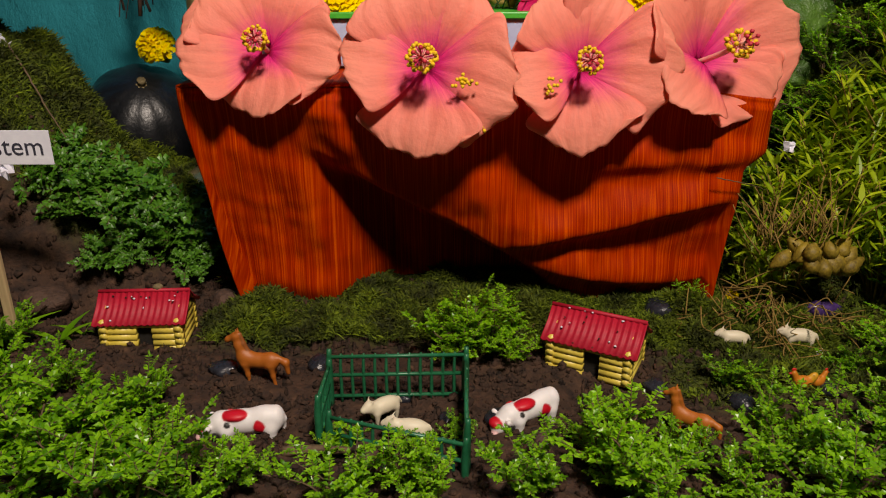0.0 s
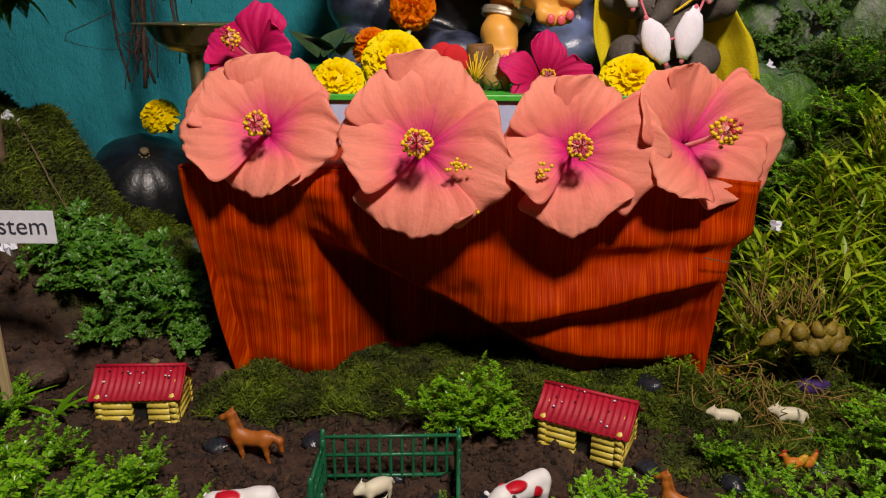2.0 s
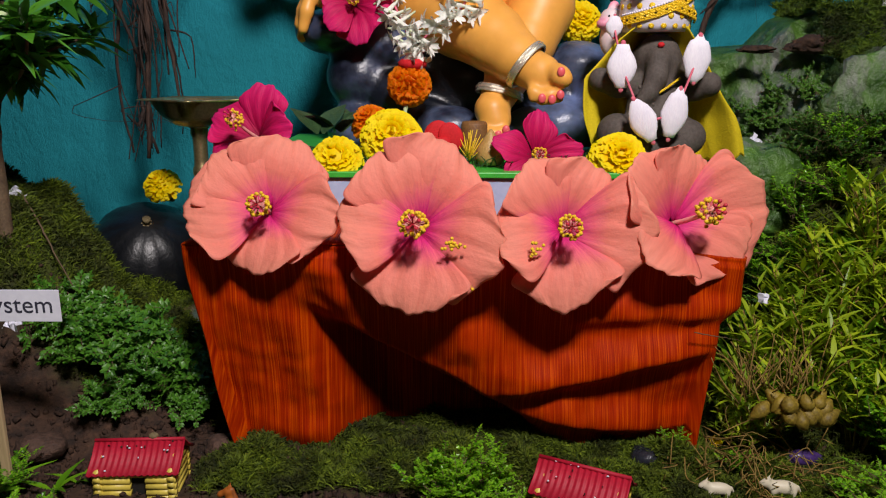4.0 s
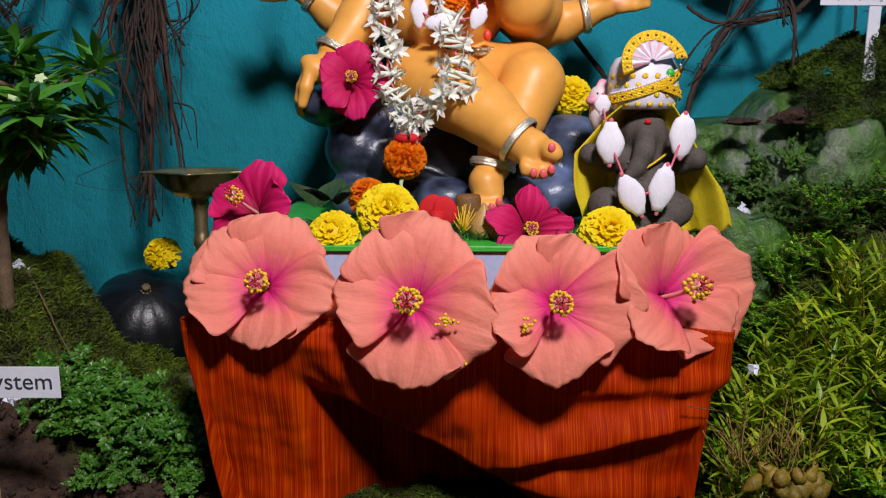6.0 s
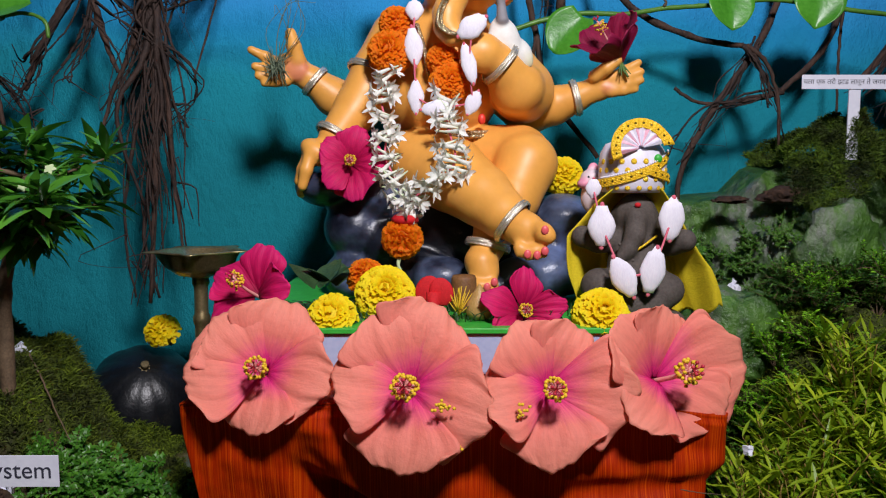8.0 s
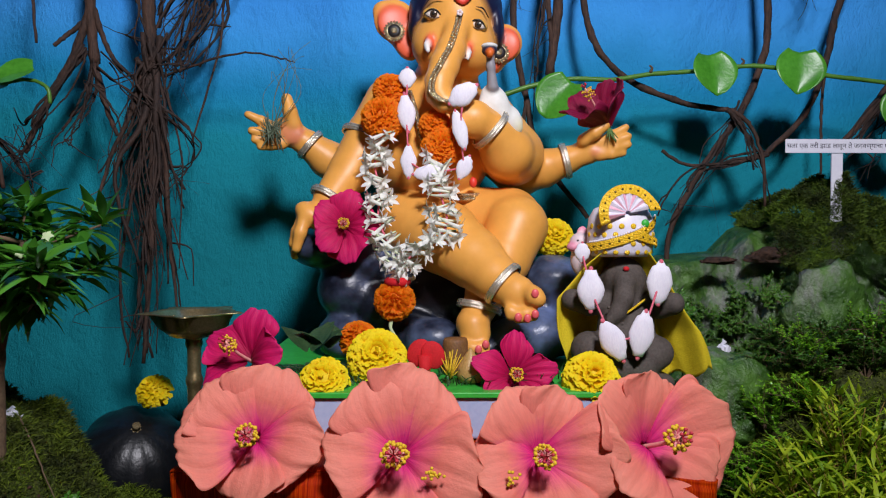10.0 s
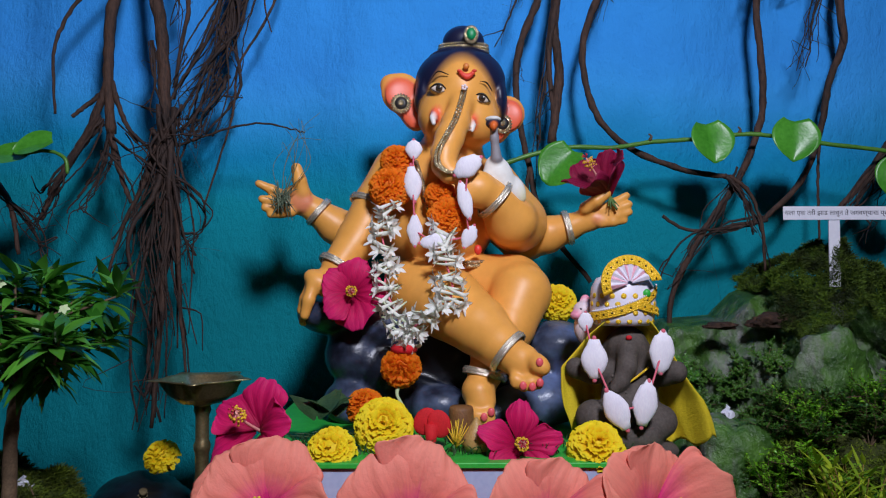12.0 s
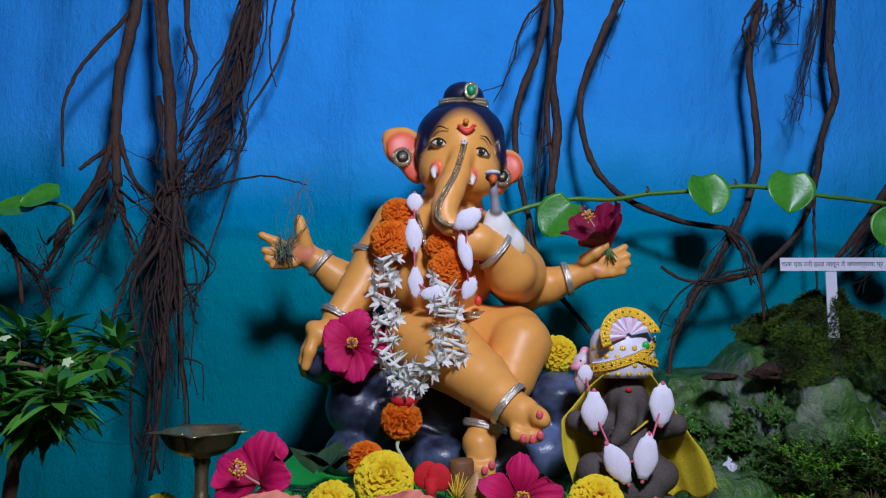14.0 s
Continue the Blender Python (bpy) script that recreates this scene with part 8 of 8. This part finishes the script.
def sheep_parts(C):
    p = [e((0, 0, 0.0105), (0.0115, 0.0055, 0.0055), C), e((-0.011, 0, 0.0135), (0.0042, 0.0036, 0.0040), C, 0.003), e((-0.0148, 0, 0.0125), (0.0028, 0.0022, 0.0022), C, 0.002)]
    p += limb([((-0.0105, 0.002, 0.0165), 0.0008), ((-0.009, 0.003, 0.019), 0.0005)], C, 0.001) + limb([((-0.0105, -0.002, 0.0165), 0.0008), ((-0.009, -0.003, 0.019), 0.0005)], C, 0.001)
    for x, y in ((-0.007, 0.0028), (-0.007, -0.0028), (0.007, 0.0028), (0.0075, -0.0028)):
        p += limb([((x, y, 0.008), 0.0022), ((x, y, 0.0005), 0.0012)], C, 0.002)
    p += limb([((0.011, 0, 0.012), 0.0012), ((0.013, 0, 0.008), 0.0010)], C, 0.001)
    return p


CREAM = (0.74, 0.68, 0.52)
for at, yaw, s, l in (((0.262, 0.615), -5, 1.05, "cream plastic toy sheep standing on moss"), ((0.322, 0.618), -8, 1.2, "cream plastic toy sheep standing on moss"), ((-0.043, 0.502), 38, 1.2, "cream plastic toy lamb inside the green pen"), ((-0.022, 0.474), -4, 1.25, "cream plastic toy lamb lying inside the green pen")):
    toy_animal("toy_sheep", sheep_parts(CREAM), at, yaw, l, "toy sheep", s, 0.0008, "toy sheep", 0.004 if at[0] > 0.2 else 0.001)


def hen_parts():
    O_, R_, Y_ = (0.62, 0.20, 0.02), (0.60, 0.02, 0.015), (0.70, 0.36, 0.03)
    p = [e((0, 0, 0.008), (0.0085, 0.0055, 0.006), O_), e((0.008, 0, 0.012), (0.004, 0.003, 0.006), Y_, 0.002, (0, 35, 0))]
    p += limb([((-0.006, 0, 0.011), 0.0034), ((-0.009, 0, 0.017), 0.0026)], O_, 0.002) + [e((-0.0095, 0, 0.0205), (0.0024, 0.001, 0.0018), R_, 0.0005), e((-0.012, 0, 0.0165), (0.002, 0.001, 0.001), R_, 0.0005)]
    p += limb([((0, 0.002, 0.004), 0.001), ((0, 0.002, 0), 0.0008)], Y_, 0.001) + limb([((0, -0.002, 0.004), 0.001), ((0, -0.002, 0), 0.0008)], Y_, 0.001)
    return p


toy_animal("toy_hen", hen_parts(), (0.288, 0.536), 0, "orange plastic toy hen with red comb", "toy hen", 0.90, 0.0006, "toy hens", 0.006)
toy_animal("toy_hen", hen_parts(), (0.302, 0.540), 200, "orange plastic toy hen standing behind another", "toy hen", 0.75, 0.0006, "toy hens", 0.006)


def pen():
    t_ = thing("toy_fence", "green plastic toy fence closing a small pen", "toy fence", (-0.03, 0.51, 0))
    panels = [((-0.087, 0.525), (0.019, 0.529), 0.043, 12, 0), ((-0.088, 0.473), (-0.087, 0.523), 0.038, 5, 0), ((0.018, 0.440), (0.019, 0.527), 0.038, 6, 0), ((-0.080, 0.470), (0.017, 0.438), 0.036, 12, -0.008)]
    for (x0, y0), (x1, y1), H, n, sink in panels:
        z0 = (height(x0, y0) + height(x1, y1)) / 2 + sink
        for k in (0.12, 0.56, 0.94):
            part("rail", Geo().add(*tube([(x0, y0, z0 + H * k), (x1, y1, z0 + H * k)], [0.0016], 6)), "fence_green", t_)
        for i in range(n + 1):
            k = i / n
            x, y = x0 + (x1 - x0) * k, y0 + (y1 - y0) * k
            thick = 0.0030 if i in (0, n) else 0.0014
            part("picket", Geo().add(*tube(spline([(x, y, z0 - 0.004), (x, y, z0 + H * 0.7), (x + 0.0008, y, z0 + H * (1.1 if i in (0, n) else 1.0))], 3), [thick, thick, thick * 0.6], 6)), "fence_green", t_)
    return t_


pen()


# ---------------------------------------------------------------- stones, tubers, scraps
def stone(at, r, mat, label, seed, lift=0.3, name="stone"):
    rng = np.random.default_rng(seed)
    bm = bmesh.new()
    bmesh.ops.create_icosphere(bm, subdivisions=3, radius=1.0)
    for vert in bm.verts:
        vert.co *= 1 + 0.22 * noise.noise(vert.co * 1.3 + Vector((seed * 3.1, 0, 0))) + 0.06 * noise.noise(vert.co * 5 + Vector((0, seed, 0)))
    v = np.array([x.co[:] for x in bm.verts]) * np.array(r)
    f = [tuple(x.index for x in face.verts) for face in bm.faces]
    bm.free()
    z = height(at[0], at[1]) + r[2] * lift
    return solid(name, Geo().add(v, f), mat, label, name.replace("_", " "), m=pose(at[0], at[1], z, 0, 0, rng.uniform(0, 360)))


stone((-0.385, 0.672), (0.026, 0.020, 0.014), "stone", "brown flat stone lying on the mossy bank", 1, 0.9)
stone((-0.275, 0.690), (0.016, 0.014, 0.013), "stone", "small brown stone in the soil", 2)
stone((-0.215, 0.700), (0.018, 0.016, 0.012), "stone", "small brown stone in shade by the silk", 3)
for i, (x, y, r) in enumerate([(-0.185, 0.575, 0.011), (-0.172, 0.592, 0.008), (-0.105, 0.585, 0.010), (0.215, 0.685, 0.013), (0.175, 0.545, 0.009), (0.20, 0.665, 0.008), (0.045, 0.498, 0.009), (-0.03, 0.530, 0.006), (0.24, 0.53, 0.010), (0.31, 0.54, 0.009), (0.005, 0.50, 0.006)]):
    stone((x, y), (r * 1.3, r, r * 0.75), "dark_stone", "wet dark pebble on the soil", 10 + i, 0.4, "pebble")
for i, (x, y, r) in enumerate([(-0.055, 0.445, 0.016), (-0.02, 0.43, 0.012), (0.075, 0.475, 0.008)]):
    stone((x, y), (r * 1.5, r * 0.7, r * 0.7), "stone", "lump of brown earth on the soil", 30 + i, 0.4, "earth_lump")

# clods strewn over the bare soil
def clods():
    rng = np.random.default_rng(6)
    geo = Geo()
    v0, f0 = ball((0, 0, 0), (1, 1, 1), 3, 5)
    for i in range(13000):
        x, y = rng.uniform(-0.50, 0.42), rng.uniform(0.38, 0.78)
        if mossiness(x, y) > 0.55 and rng.random() < 0.7:
            continue
        r = rng.uniform(0.0008, 0.0048) * rng.uniform(0.35, 1)
        v = v0 * rng.uniform(0.5, 1.5, 3) * r * (1 + 0.45 * rng.normal(0, 1, (len(v0), 1)).clip(-1, 1))
        geo.add(v + (x, y, height(x, y) + r * 0.3), f0)
    return solid("soil_crumbs", geo, "soil", "loose dark brown soil crumbs", "soil", kind="stuff")


clods()


def tuber():
    c = np.array((0.340, 0.652, 0.074))
    t_ = thing("tuber_clump", "clump of tan bulbous tubers with straw rootlets", "tuber", (c[0], c[1], height(c[0], c[1])))
    rng = np.random.default_rng(2)
    for i in range(20):
        p = c + (rng.uniform(-0.030, 0.032), rng.uniform(-0.014, 0.012), rng.uniform(-0.010, 0.010))
        L = rng.uniform(0.011, 0.017)
        line = spline([p + (L * 0.7 * math.cos(i), 0, L * 0.6), p + (rng.normal(0, 0.003), -0.004, 0), p + (-L * 0.7 * math.cos(i), -0.004, -L * 0.6)], 5)
        part("bulb", Geo().add(*tube(line, [0.002, 0.0050, 0.0070, 0.0066, 0.0042, 0.0010], 9, 0.10, rng)), "tuber", t_)
    for i in range(130):
        x, y = c[0] + rng.normal(-0.035, 0.035), c[1] + rng.normal(0.0, 0.025)
        p = np.array((x, y, height(x, y) + rng.uniform(0.0, 0.030)))
        q = p + rng.normal(0, 0.020, 3) + (0, -0.008, -0.006)
        q[2] = max(q[2], height(q[0], q[1]) + 0.001)
        part("rootlet", Geo().add(*tube(spline([p, (p + q) / 2 + rng.normal(0, 0.008, 3) + (0, 0, 0.006), q], 4), [0.0007, 0.0003], 4)), "rootlet", t_)
    for i in range(60):
        p = c + (rng.uniform(-0.05, 0.03), rng.uniform(0.0, 0.03), rng.uniform(0.0, 0.02))
        q = p + (rng.normal(-0.005, 0.015), rng.normal(0, 0.01), rng.uniform(0.02, 0.06))
        part("rootlet", Geo().add(*tube(spline([p, (p + q) / 2 + rng.normal(0, 0.004, 3), q], 3), [0.0008, 0.0004], 4)), "rootlet", t_)
    return t_


tuber()
for at, yaw, L, l in (((0.339, 0.714, 0.000), 65, 0.030, 0), ((0.365, 0.671, 0.000), -5, 0.040, 0)):
    v, f = lathe([(0.0012, -L / 2), (0.006, -L * 0.42), (0.0085, -L * 0.1), (0.0075, L * 0.25), (0.004, L * 0.44), (0.001, L / 2)], 14)
    t_ = thing("aubergine", "small glossy purple aubergine lying on soil", "aubergine", group="aubergines", m=pose(at[0], at[1], height(at[0], at[1]) + 0.006, 0, 90, yaw))
    part("body", Geo().add(v, f), "aubergine", t_, local=True)
    part("cap", Geo().add(*lathe([(0.004, -L / 2 - 0.006), (0.002, -L / 2 - 0.002), (0.0066, -L * 0.44), (0.0070, -L * 0.38)], 10)), "sepal", t_, "green cap", local=True)

# a yellow petal head, paper scraps, a broken twig
marigold(((0.296, 0.717, 0.000)[0], (0.296, 0.717, 0.000)[1], height(0.297, 0.718) + 0.006), (0.1, -0.5, 0.8), 0.008, Y, "tiny yellow flower head fallen on moss", 51, 24, 85, wide=0.3)


def scrap(at, r, seed):
    rng = np.random.default_rng(seed)
    v = []
    for i in range(5):
        for j in range(5):
            v.append(((i / 4 - 0.5) * r + rng.normal(0, r * 0.08), (j / 4 - 0.5) * r + rng.normal(0, r * 0.08), rng.normal(0, r * 0.22)))
    ob = solid("paper_scrap", Geo().add(moved(v, facing(at, (0.2, -0.8, 0.5), seed * 40)), grid(5, 5)), "paper", "crumpled scrap of white paper", "paper", smooth=False)
    ob.modifiers.new("thickness", "SOLIDIFY").thickness = 0.0005
    return ob


for i, (at, r) in enumerate((((0.426, 1.010, 0.288), 0.017), ((0.339, 0.740, 0.154), 0.010), ((-0.453, 0.800, 0.246), 0.020), ((-0.388, 0.660, 0.154), 0.014), ((0.338, 0.605, -0.001), 0.008))):
    scrap(at, r, i + 1)


def loose_twig(points, r, seed, label="thin bent brown twig"):
    rng_ = np.random.default_rng(seed)
    return solid("twig", Geo().add(*gnarl(points, r, r * 0.5, rng_, 6, 0.001)), "twig", label, "twig")


loose_twig([(-0.442, 0.800, 0.247), (-0.422, 0.790, 0.218), (-0.404, 0.780, 0.186), (-0.379, 0.760, 0.158)], 0.0012, 1, "thin tan twig lying down the mossy bank")
loose_twig([(-0.111, 0.455, 0.006), (-0.088, 0.458, 0.006), (-0.056, 0.458, 0.004)], 0.0045, 2, "stub of brown branch lying on soil")
loose_twig([(0.243, 0.660, 0.146), (0.267, 0.665, 0.140), (0.308, 0.700, 0.122)], 0.0006, 3)
loose_twig([(-0.603, 1.300, 0.485), (-0.588, 1.297, 0.507), (-0.562, 1.300, 0.523)], 0.0014, 4, "pale dry twig caught among roots")
